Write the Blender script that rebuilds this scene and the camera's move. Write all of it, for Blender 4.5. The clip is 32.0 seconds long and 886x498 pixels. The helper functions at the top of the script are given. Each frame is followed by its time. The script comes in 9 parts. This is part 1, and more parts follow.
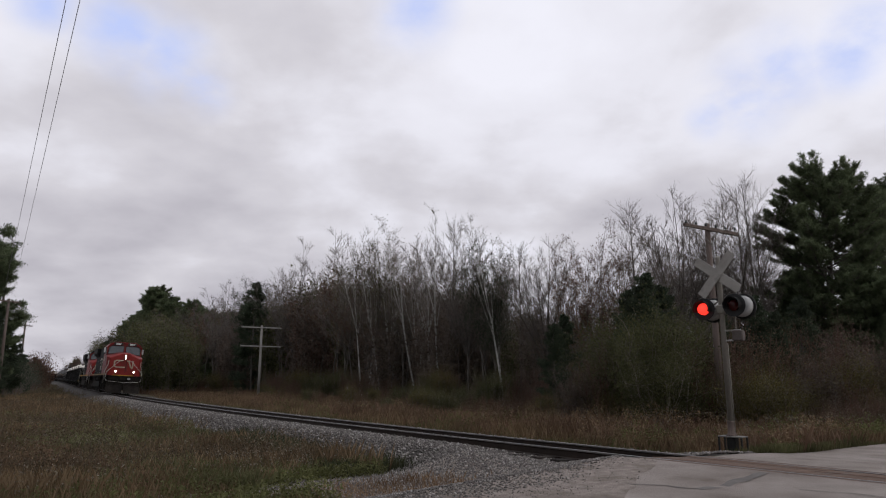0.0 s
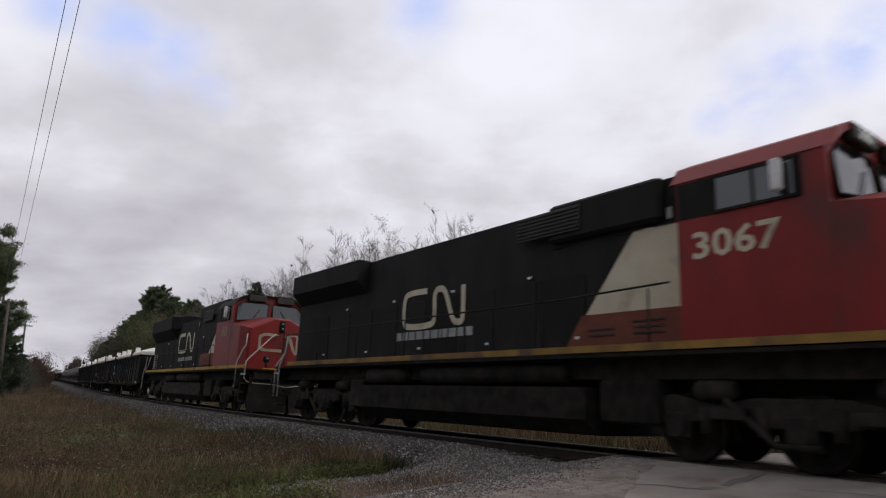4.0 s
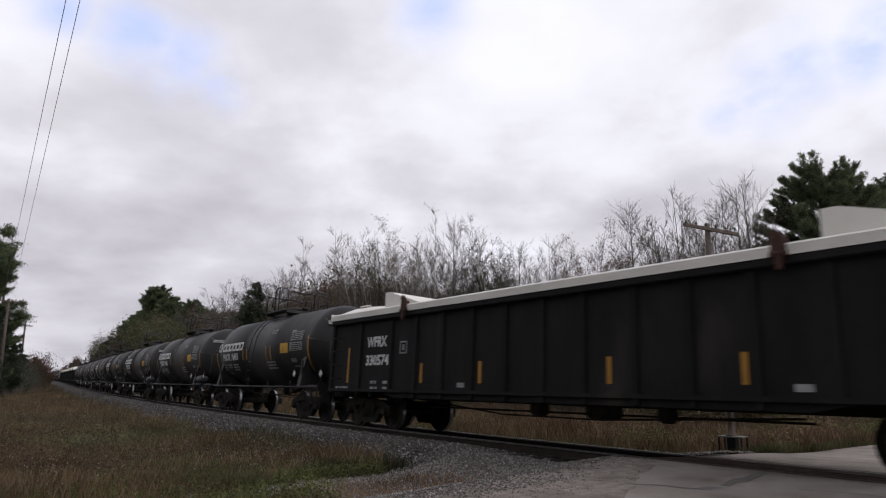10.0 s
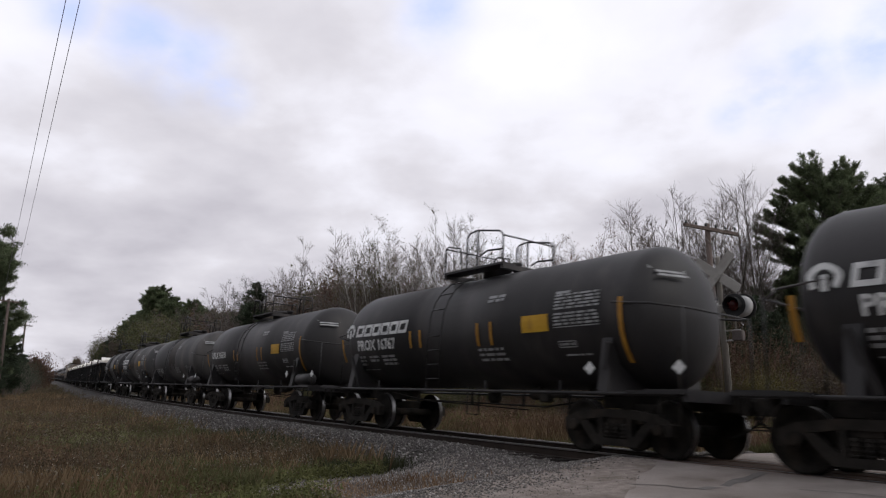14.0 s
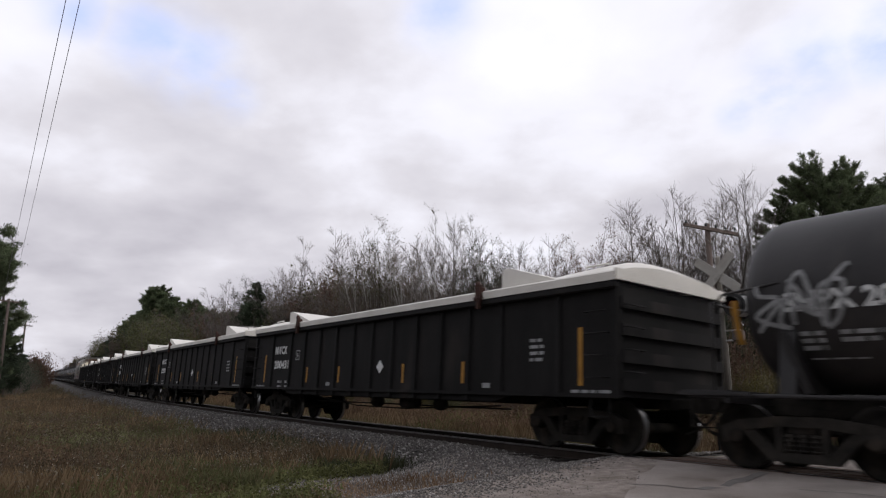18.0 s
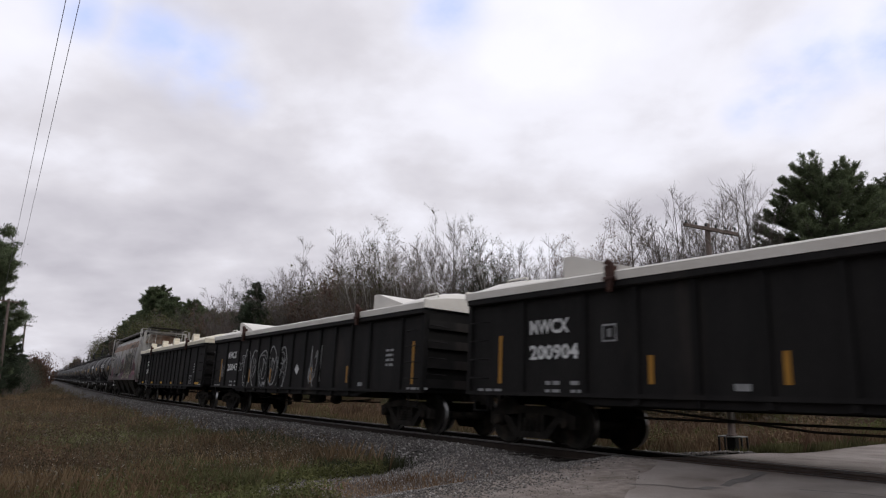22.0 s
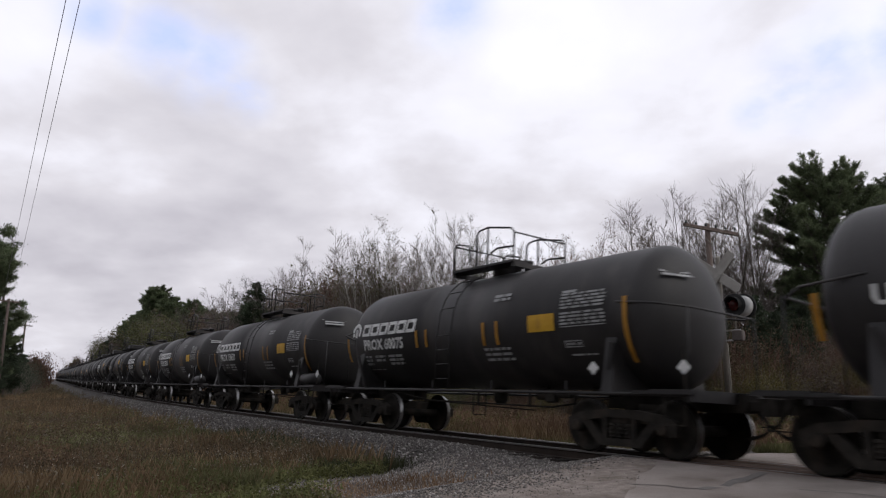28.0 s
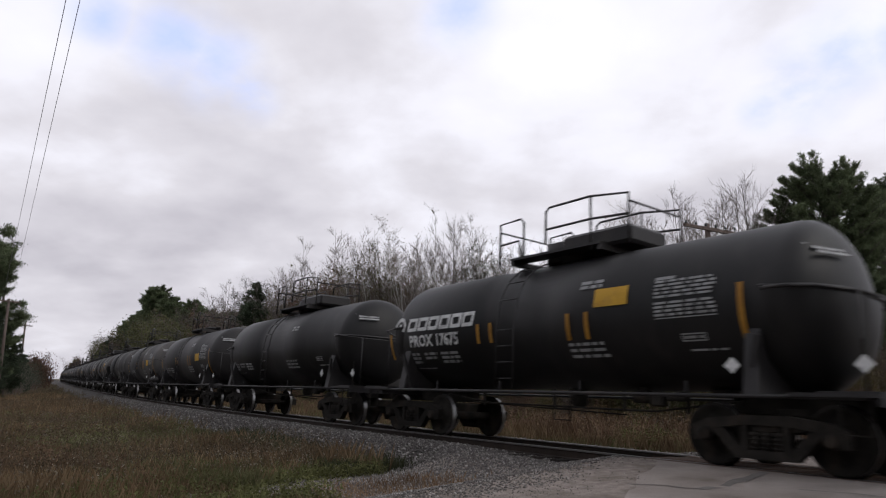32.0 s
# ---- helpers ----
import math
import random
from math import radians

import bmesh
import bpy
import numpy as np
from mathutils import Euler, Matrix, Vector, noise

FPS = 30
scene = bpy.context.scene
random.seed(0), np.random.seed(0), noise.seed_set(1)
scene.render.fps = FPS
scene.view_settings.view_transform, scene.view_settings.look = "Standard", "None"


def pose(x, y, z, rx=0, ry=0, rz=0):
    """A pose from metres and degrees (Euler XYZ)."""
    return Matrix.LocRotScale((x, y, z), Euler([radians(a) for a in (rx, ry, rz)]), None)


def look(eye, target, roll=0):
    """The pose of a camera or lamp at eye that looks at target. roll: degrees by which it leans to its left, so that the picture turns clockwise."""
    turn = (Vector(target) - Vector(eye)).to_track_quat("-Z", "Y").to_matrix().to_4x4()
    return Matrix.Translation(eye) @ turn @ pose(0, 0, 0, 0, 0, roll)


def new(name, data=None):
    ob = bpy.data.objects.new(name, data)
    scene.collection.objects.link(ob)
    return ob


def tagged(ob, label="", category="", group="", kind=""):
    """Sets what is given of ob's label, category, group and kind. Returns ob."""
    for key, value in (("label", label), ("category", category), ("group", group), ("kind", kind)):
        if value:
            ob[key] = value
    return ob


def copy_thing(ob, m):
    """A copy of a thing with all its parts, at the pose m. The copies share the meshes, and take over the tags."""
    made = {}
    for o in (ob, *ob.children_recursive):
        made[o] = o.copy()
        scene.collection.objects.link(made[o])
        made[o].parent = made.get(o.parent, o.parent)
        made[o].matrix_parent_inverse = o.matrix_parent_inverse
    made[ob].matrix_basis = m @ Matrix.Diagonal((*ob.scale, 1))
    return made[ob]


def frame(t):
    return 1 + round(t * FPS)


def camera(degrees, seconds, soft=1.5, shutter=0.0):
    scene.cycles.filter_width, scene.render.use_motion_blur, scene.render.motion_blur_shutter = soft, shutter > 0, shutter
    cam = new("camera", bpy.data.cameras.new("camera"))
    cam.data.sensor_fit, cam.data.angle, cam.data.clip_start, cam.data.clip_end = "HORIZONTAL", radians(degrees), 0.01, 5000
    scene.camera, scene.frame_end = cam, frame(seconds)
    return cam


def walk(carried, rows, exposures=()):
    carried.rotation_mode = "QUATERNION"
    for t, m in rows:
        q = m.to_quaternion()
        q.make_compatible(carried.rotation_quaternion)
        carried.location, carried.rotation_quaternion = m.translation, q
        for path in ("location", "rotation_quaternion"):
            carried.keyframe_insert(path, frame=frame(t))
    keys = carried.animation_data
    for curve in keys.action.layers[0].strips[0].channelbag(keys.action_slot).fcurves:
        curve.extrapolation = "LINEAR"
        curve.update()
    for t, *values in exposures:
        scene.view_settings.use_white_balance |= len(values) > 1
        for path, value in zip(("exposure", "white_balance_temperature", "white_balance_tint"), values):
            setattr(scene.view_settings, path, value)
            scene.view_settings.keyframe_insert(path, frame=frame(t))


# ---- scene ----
# The camera stands still beside the crossing.
cam = camera(67.74, 32.0, soft=1.15, shutter=0.16)
EYE = pose(0, 0, 1.286, 90 + 11.26, 0, 0)
walk(cam, [(0.0, EYE), (32.0, EYE)], exposures=[(0.0, 0.06), (3.6, 0.05), (5.4, 0.34), (6.3, 0.34), (7.6, 0.17), (9.0, 0.19), (12.0, 0.26), (18.0, 0.26), (21.0, 0.22), (24.0, 0.22), (25.0, 0.34), (26.0, 0.30), (28.0, 0.26), (32.0, 0.27)])

# ---- world, sun, clouds ----
world = bpy.data.worlds.new("world")
scene.world = world
world.use_nodes = True
wn, wl = world.node_tree.nodes, world.node_tree.links
sky = wn.new("ShaderNodeTexSky")
sky.sky_type, sky.sun_disc = "NISHITA", False
sky.sun_elevation, sky.sun_rotation = radians(38), radians(112)
veil = wn.new("ShaderNodeMix")
veil.data_type = "RGBA"
veil.inputs["Factor"].default_value = 0.85
veil.inputs["B"].default_value = (6.4, 6.4, 6.9, 1)  # cloud cover, lit from above
wl.new(sky.outputs["Color"], veil.inputs["A"])
wl.new(veil.outputs["Result"], wn["Background"].inputs["Color"])
wn["Background"].inputs["Strength"].default_value = 0.10

sun = new("sun", bpy.data.lights.new("sun", "SUN"))
sun.data.energy, sun.data.angle, sun.data.color = 0.7, radians(30), (1.0, 0.96, 0.90)
sun.matrix_world = look((42, -17, 36), (0, 0, 0))


def cloud_material():
    """Broken cloud: grey undersides, bright tops and a few blue gaps, by direction."""
    m = bpy.data.materials.new("clouds")
    m.use_nodes = True
    n, l = m.node_tree.nodes, m.node_tree.links
    n.remove(n["Principled BSDF"])
    em = n.new("ShaderNodeEmission")
    l.new(em.outputs["Emission"], n["Material Output"].inputs["Surface"])
    tc, nrm = n.new("ShaderNodeTexCoord"), n.new("ShaderNodeVectorMath")
    nrm.operation = "NORMALIZE"
    l.new(tc.outputs["Object"], nrm.inputs[0])
    sep = n.new("ShaderNodeSeparateXYZ")
    l.new(nrm.outputs["Vector"], sep.inputs["Vector"])

    def math_node(op, a, b=None, c=None):
        k = n.new("ShaderNodeMath")
        k.operation = op
        for i, x in enumerate((a, b, c)):
            if x is None:
                continue
            if isinstance(x, (int, float)):
                k.inputs[i].default_value = x
            else:
                l.new(x, k.inputs[i])
        return k.outputs["Value"]

    lift = math_node("ADD", sep.outputs["Z"], 0.30)
    px, py = math_node("DIVIDE", sep.outputs["X"], lift), math_node("DIVIDE", sep.outputs["Y"], lift)
    flat = n.new("ShaderNodeCombineXYZ")
    l.new(px, flat.inputs["X"])
    l.new(py, flat.inputs["Y"])

    def noise_at(scale, detail, shift, rough=0.5, lump=0.0):
        mp = n.new("ShaderNodeMapping")
        mp.inputs["Location"].default_value = shift
        l.new(flat.outputs["Vector"], mp.inputs["Vector"])
        t = n.new("ShaderNodeTexNoise")
        t.inputs["Scale"].default_value, t.inputs["Detail"].default_value = scale, detail
        t.inputs["Roughness"].default_value = rough
        t.inputs["Distortion"].default_value = lump
        l.new(mp.outputs["Vector"], t.inputs["Vector"])
        return t.outputs["Fac"]

    big, mid = noise_at(1.05, 2.5, (3.1, 0.6, 0), 0.45, 0.0), noise_at(3.0, 6, (7.7, 2.2, 0), 0.5, 0.1)
    tone = math_node("MULTIPLY_ADD", mid, 0.60, math_node("MULTIPLY", big, 0.60))
    # brighter overhead and to the east of the track, greyer low down along it
    tone = math_node("MULTIPLY_ADD", sep.outputs["X"], 0.10, tone)
    tone = math_node("MULTIPLY_ADD", sep.outputs["Z"], 0.46, tone)
    ramp = n.new("ShaderNodeValToRGB")
    e = ramp.color_ramp.elements
    e[0].position, e[0].color = 0.46, (0.42, 0.405, 0.455, 1)
    e[1].position, e[1].color = 0.92, (0.825, 0.825, 0.905, 1)
    k = e.new(0.69)
    k.color = (0.62, 0.605, 0.655, 1)
    k = e.new(0.80)
    k.color = (0.755, 0.75, 0.82, 1)
    l.new(tone, ramp.inputs["Fac"])
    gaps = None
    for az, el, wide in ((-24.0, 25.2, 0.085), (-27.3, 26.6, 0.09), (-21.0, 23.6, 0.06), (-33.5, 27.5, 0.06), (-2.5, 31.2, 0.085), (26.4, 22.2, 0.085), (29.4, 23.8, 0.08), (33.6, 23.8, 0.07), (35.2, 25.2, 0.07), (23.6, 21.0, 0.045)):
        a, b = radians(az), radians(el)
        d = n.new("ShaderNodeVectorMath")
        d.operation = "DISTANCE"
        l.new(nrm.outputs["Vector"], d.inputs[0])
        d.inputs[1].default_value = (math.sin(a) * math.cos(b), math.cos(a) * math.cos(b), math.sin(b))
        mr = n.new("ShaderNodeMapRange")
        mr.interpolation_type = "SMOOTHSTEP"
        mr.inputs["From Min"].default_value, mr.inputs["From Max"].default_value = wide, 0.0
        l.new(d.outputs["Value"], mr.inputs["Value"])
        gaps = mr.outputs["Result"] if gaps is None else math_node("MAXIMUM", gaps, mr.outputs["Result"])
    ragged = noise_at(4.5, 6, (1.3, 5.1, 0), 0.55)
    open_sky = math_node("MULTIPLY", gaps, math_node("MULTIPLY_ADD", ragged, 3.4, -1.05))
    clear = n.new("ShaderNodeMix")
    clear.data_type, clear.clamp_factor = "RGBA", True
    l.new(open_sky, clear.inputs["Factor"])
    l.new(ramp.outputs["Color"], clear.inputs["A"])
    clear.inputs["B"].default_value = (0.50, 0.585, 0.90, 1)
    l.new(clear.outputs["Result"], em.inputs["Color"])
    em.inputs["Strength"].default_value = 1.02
    return m


def build_clouds():
    me = bpy.data.meshes.new("cloud_backdrop")
    v, f = [], []
    A, E, R = 48, 20, 2400.0
    for j in range(E + 1):
        el = radians(-3 + 78 * j / E)
        for i in range(A + 1):
            az = radians(-95 + 190 * i / A)
            v.append((R * math.sin(az) * math.cos(el), R * math.cos(az) * math.cos(el), R * math.sin(el)))
    for j in range(E):
        for i in range(A):
            k = j * (A + 1) + i
            f.append((k, k + A + 1, k + A + 2, k + 1))
    me.from_pydata(v, [], f)
    me.polygons.foreach_set("use_smooth", [True] * len(f))
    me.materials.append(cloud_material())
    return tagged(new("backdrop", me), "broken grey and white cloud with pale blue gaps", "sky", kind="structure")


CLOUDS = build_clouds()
# ---- materials ----
def material(name):
    m = bpy.data.materials.new(name)
    m.use_nodes = True
    n, l = m.node_tree.nodes, m.node_tree.links
    return m, n, l, n["Principled BSDF"]


def surface(name, a, b, scale=3.0, rough=0.8, metal=0.0, bump=0.3, bump_scale=40.0, detail=6.0, coords="Object", stretch=(1, 1, 1), random=0.0, spec=0.3, dirt=None, dirt_scale=0.7, dirt_at=0.55):
    """Two tones mixed by a coarse and a fine noise, an optional stain tone, and a fine relief."""
    m, n, l, bsdf = material(name)
    tc, mp = n.new("ShaderNodeTexCoord"), n.new("ShaderNodeMapping")
    mp.inputs["Scale"].default_value = stretch
    l.new(tc.outputs[coords], mp.inputs["Vector"])
    big, fine = n.new("ShaderNodeTexNoise"), n.new("ShaderNodeTexNoise")
    big.inputs["Scale"].default_value, big.inputs["Detail"].default_value = scale, detail
    fine.inputs["Scale"].default_value, fine.inputs["Detail"].default_value = bump_scale, 5.0
    for t in (big, fine):
        l.new(mp.outputs["Vector"], t.inputs["Vector"])
    add = n.new("ShaderNodeMath")
    add.operation = "MULTIPLY_ADD"
    add.inputs[1].default_value = 0.45
    l.new(fine.outputs["Fac"], add.inputs[0])
    l.new(big.outputs["Fac"], add.inputs[2])
    ramp = n.new("ShaderNodeValToRGB")
    ramp.color_ramp.elements[0].position, ramp.color_ramp.elements[0].color = 0.5, (*a, 1)
    ramp.color_ramp.elements[1].position, ramp.color_ramp.elements[1].color = 0.95, (*b, 1)
    l.new(add.outputs["Value"], ramp.inputs["Fac"])
    out = ramp.outputs["Color"]
    if dirt:
        st = n.new("ShaderNodeTexNoise")
        st.inputs["Scale"].default_value, st.inputs["Detail"].default_value = dirt_scale, 8.0
        l.new(mp.outputs["Vector"], st.inputs["Vector"])
        sr = n.new("ShaderNodeValToRGB")
        sr.color_ramp.elements[0].position, sr.color_ramp.elements[1].position = dirt_at, dirt_at + 0.18
        l.new(st.outputs["Fac"], sr.inputs["Fac"])
        mx = n.new("ShaderNodeMix")
        mx.data_type = "RGBA"
        l.new(sr.outputs["Color"], mx.inputs["Factor"])
        l.new(out, mx.inputs["A"])
        mx.inputs["B"].default_value = (*dirt, 1)
        out = mx.outputs["Result"]
    if random:
        info, hsv = n.new("ShaderNodeObjectInfo"), n.new("ShaderNodeHueSaturation")
        mr = n.new("ShaderNodeMapRange")
        mr.inputs["To Min"].default_value, mr.inputs["To Max"].default_value = 1 - random, 1 + random
        l.new(info.outputs["Random"], mr.inputs["Value"])
        l.new(mr.outputs["Result"], hsv.inputs["Value"])
        l.new(out, hsv.inputs["Color"])
        out = hsv.outputs["Color"]
    l.new(out, bsdf.inputs["Base Color"])
    bsdf.inputs["Roughness"].default_value, bsdf.inputs["Metallic"].default_value = rough, metal
    bsdf.inputs["Specular IOR Level"].default_value = spec
    if bump:
        bp = n.new("ShaderNodeBump")
        bp.inputs["Strength"].default_value, bp.inputs["Distance"].default_value = bump, 0.02
        l.new(fine.outputs["Fac"], bp.inputs["Height"])
        l.new(bp.outputs["Normal"], bsdf.inputs["Normal"])
    return m


def leafy(name, a, b, c, rough=0.7, thin=0.25, patch=0.9):
    """Foliage: three tones spread over separate leaves, with a little light coming through."""
    m, n, l, bsdf = material(name)
    geo, ramp = n.new("ShaderNodeNewGeometry"), n.new("ShaderNodeValToRGB")
    e = ramp.color_ramp.elements
    e[0].color, e[1].color = (*a, 1), (*c, 1)
    mid = e.new(0.5)
    mid.color = (*b, 1)
    l.new(geo.outputs["Random Per Island"], ramp.inputs["Fac"])
    # patches a metre or more across, paler or darker and a little off in hue
    tc, blot, hsv, val = n.new("ShaderNodeTexCoord"), n.new("ShaderNodeTexNoise"), n.new("ShaderNodeHueSaturation"), n.new("ShaderNodeMapRange")
    blot.inputs["Scale"].default_value, blot.inputs["Detail"].default_value = patch, 3.0
    l.new(tc.outputs["Object"], blot.inputs["Vector"])
    val.inputs["From Min"].default_value, val.inputs["From Max"].default_value = 0.33, 0.67
    val.inputs["To Min"].default_value, val.inputs["To Max"].default_value = 0.55, 1.35
    l.new(blot.outputs["Fac"], val.inputs["Value"])
    l.new(val.outputs["Result"], hsv.inputs["Value"])
    l.new(ramp.outputs["Color"], hsv.inputs["Color"])
    ramp = hsv
    l.new(ramp.outputs["Color"], bsdf.inputs["Base Color"])
    bsdf.inputs["Roughness"].default_value = rough
    bsdf.inputs["Specular IOR Level"].default_value = 0.15
    tr, mix = n.new("ShaderNodeBsdfTranslucent"), n.new("ShaderNodeMixShader")
    l.new(ramp.outputs["Color"], tr.inputs["Color"])
    mix.inputs["Fac"].default_value = thin
    l.new(bsdf.outputs["BSDF"], mix.inputs[1])
    l.new(tr.outputs["BSDF"], mix.inputs[2])
    l.new(mix.outputs["Shader"], n["Material Output"].inputs["Surface"])
    return m


def glow(name, color, strength):
    m, n, l, bsdf = material(name)
    bsdf.inputs["Base Color"].default_value = (*color, 1)
    bsdf.inputs["Emission Color"].default_value = (*color, 1)
    bsdf.inputs["Emission Strength"].default_value = strength
    return m


# ---- mesh building ----
class Shape:
    """Collects the faces of one mesh."""

    def __init__(self):
        self.v, self.f, self.smooth = [], [], []

    def add(self, verts, faces, smooth=False):
        k = len(self.v)
        self.v += [tuple(p) for p in verts]
        self.f += [tuple(i + k for i in f) for f in faces]
        self.smooth += [smooth] * len(faces)
        return self

    def box(self, c, s, m=None, chamfer=0.0):
        """A box at centre c with size s; chamfer cuts its long upright edges and rims."""
        hx, hy, hz = s[0] / 2, s[1] / 2, s[2] / 2
        if chamfer:
            q = min(chamfer, hx * 0.8, hy * 0.8, hz * 0.8)
            rings = []
            for z, k in ((-hz, q), (-hz + q, 0), (hz - q, 0), (hz, q)):
                ax, ay = hx - k, hy - k
                rings.append([(-ax + q, -ay, z), (ax - q, -ay, z), (ax, -ay + q, z), (ax, ay - q, z), (ax - q, ay, z), (-ax + q, ay, z), (-ax, ay - q, z), (-ax, -ay + q, z)])
            v = [p for r in rings for p in r]
            f = [tuple(range(7, -1, -1)), tuple(range(24, 32))]
            for r in range(3):
                for i in range(8):
                    j = (i + 1) % 8
                    f.append((r * 8 + i, r * 8 + j, r * 8 + 8 + j, r * 8 + 8 + i))
        else:
            v = [(x, y, z) for z in (-hz, hz) for x, y in ((-hx, -hy), (hx, -hy), (hx, hy), (-hx, hy))]
            f = [(3, 2, 1, 0), (4, 5, 6, 7), (0, 1, 5, 4), (1, 2, 6, 5), (2, 3, 7, 6), (3, 0, 4, 7)]
        v = [Vector(p) for p in v]
        if m is not None:
            v = [m @ p for p in v]
        c = Vector(c)
        return self.add([p + c for p in v], f)

    def loft(self, rings, closed=True, caps=True, smooth=False):
        n = len(rings[0])
        v = [p for r in rings for p in r]
        f = []
        for r in range(len(rings) - 1):
            for i in range(n if closed else n - 1):
                j = (i + 1) % n
                f.append((r * n + i, r * n + j, (r + 1) * n + j, (r + 1) * n + i))
        self.add(v, f, smooth)
        if caps:
            k = len(self.v) - len(v)
            self.f += [tuple(range(k + n - 1, k - 1, -1)), tuple(k + (len(rings) - 1) * n + i for i in range(n))]
            self.smooth += [False, False]
        return self

    def tube(self, pts, r, n=6, caps=True):
        """A round bar along points; r is one radius or one for each point."""
        pts = [Vector(p) for p in pts]
        rs = r if isinstance(r, (list, tuple)) else [r] * len(pts)
        rings = []
        side = None
        for i, p in enumerate(pts):
            d = (pts[min(i + 1, len(pts) - 1)] - pts[max(i - 1, 0)]).normalized()
            if side is None:
                side = d.orthogonal().normalized()
            side = (side - d * side.dot(d))
            side = side.normalized() if side.length > 1e-4 else d.orthogonal().normalized()
            up = d.cross(side)
            rings.append([p + (side * math.cos(2 * math.pi * k / n) + up * math.sin(2 * math.pi * k / n)) * rs[i] for k in range(n)])
        return self.loft(rings, True, caps, n > 5)

    def lathe(self, prof, axis="x", n=24, at=(0, 0, 0), caps=True, smooth=True):
        """A profile of (along, radius) turned round an axis."""
        rings = []
        for a, r in prof:
            ring = []
            for k in range(n):
                c, s = r * math.cos(2 * math.pi * k / n), r * math.sin(2 * math.pi * k / n)
                p = {"x": (a, c, s), "y": (s, a, c), "z": (c, s, a)}[axis]
                ring.append((p[0] + at[0], p[1] + at[1], p[2] + at[2]))
            rings.append(ring)
        return self.loft(rings, True, caps, smooth)

    def prism(self, outline, y0, y1, axis="y"):
        """A flat outline pushed from y0 to y1: (x, z) along y, (y, z) along x, (x, y) along z."""
        put = {"y": lambda p, t: (p[0], t, p[1]), "x": lambda p, t: (t, p[0], p[1]), "z": lambda p, t: (p[0], p[1], t)}[axis]
        return self.loft([[put(p, t) for p in outline] for t in (y0, y1)])

    def mesh(self, name, mat):
        me = bpy.data.meshes.new(name)
        me.from_pydata(self.v, [], self.f)
        if any(self.smooth):
            me.polygons.foreach_set("use_smooth", self.smooth)
        me.materials.append(mat)
        me.update()
        return me


def part(name, shape, mat, parent=None, label="", at=None):
    """Links a shape, or a mesh that is shared, as one object under a thing."""
    ob = new(name, shape if isinstance(shape, bpy.types.Mesh) else shape.mesh(name, mat))
    if parent is not None:
        ob.parent = parent
    if at is not None:
        ob.matrix_basis = at
    if label:
        ob["label"] = label
    if name in ("data_table", "small_print", "stripe_print", "spray_cloud"):
        ob["kind"] = "stuff"  # many marks too small to pick apart
    return ob


def thing(name, label, category, group="", kind=""):
    return tagged(new(name), label, category, group, kind)


# ---- the line of the track ----
# Distance s runs away from the crossing; the rails lean over a little in the bend.
CANT = 0.0538
STEP = 0.5
S0, S1 = -520.0, 800.0
LINE = []


def lay_line():
    n = int((S1 - S0) / STEP)
    k0 = round(-S0 / STEP)
    ang, pts = 0.66205, {k0: (5.4046, 10.0, 0.66205)}
    bend = lambda s: 0.0 if s < -70 or s > 330 else -3.9275e-3 * math.exp(-max(s, -12.0) / 43.783) + 0.41367e-3 * math.exp(-s / 150.0)
    x, y, a = 5.4046, 10.0, 0.66205
    for i in range(k0, n):
        s = S0 + i * STEP
        a2 = a + bend(s + STEP / 2) * STEP
        m = (a + a2) / 2
        x, y, a = x - math.sin(m) * STEP, y + math.cos(m) * STEP, a2
        pts[i + 1] = (x, y, a)
    x, y, a = 5.4046, 10.0, 0.66205
    for i in range(k0, 0, -1):
        s = S0 + i * STEP
        a2 = a - bend(s - STEP / 2) * STEP
        m = (a + a2) / 2
        x, y, a = x + math.sin(m) * STEP, y - math.cos(m) * STEP, a2
        pts[i - 1] = (x, y, a)
    LINE.extend(pts[i] for i in range(n + 1))


lay_line()


def level(s):
    if s < 0:
        return 0.0
    q = min(s, 150.0)
    return -0.159e-3 * q + 1.5586e-5 * q * q + max(s - 150.0, 0.0) * 4.5e-3


def on_line(s):
    """Place on the track's middle and the heading away from the crossing."""
    t = min(max((s - S0) / STEP, 0.0), len(LINE) - 1.001)
    i = int(t)
    w = t - i
    a, b = LINE[i], LINE[i + 1]
    return a[0] + (b[0] - a[0]) * w, a[1] + (b[1] - a[1]) * w, a[2] + (b[2] - a[2]) * w


def beside(s, off, z=0.0):
    """The point off metres from the track's middle, counted towards the camera's side."""
    x, y, a = on_line(s)
    return Vector((x - math.cos(a) * off, y - math.sin(a) * off, level(s) + z))


SPEED = 16.37


def car_pose(u, t, base):
    """A rail vehicle's pose: u is its middle's place in the train, base the distance of its trucks."""
    s = u - SPEED * (t - 7.0)
    f, r = beside(s - base / 2, 0), beside(s + base / 2, 0)
    d = f - r
    m = (f + r) / 2
    yaw = math.degrees(math.atan2(d.y, d.x))
    pitch = -math.degrees(math.asin(d.z / d.length))
    return pose(m.x, m.y, m.z, -math.degrees(CANT), pitch, yaw)


TRAIN = []  # (vehicle, place in the train, truck distance)
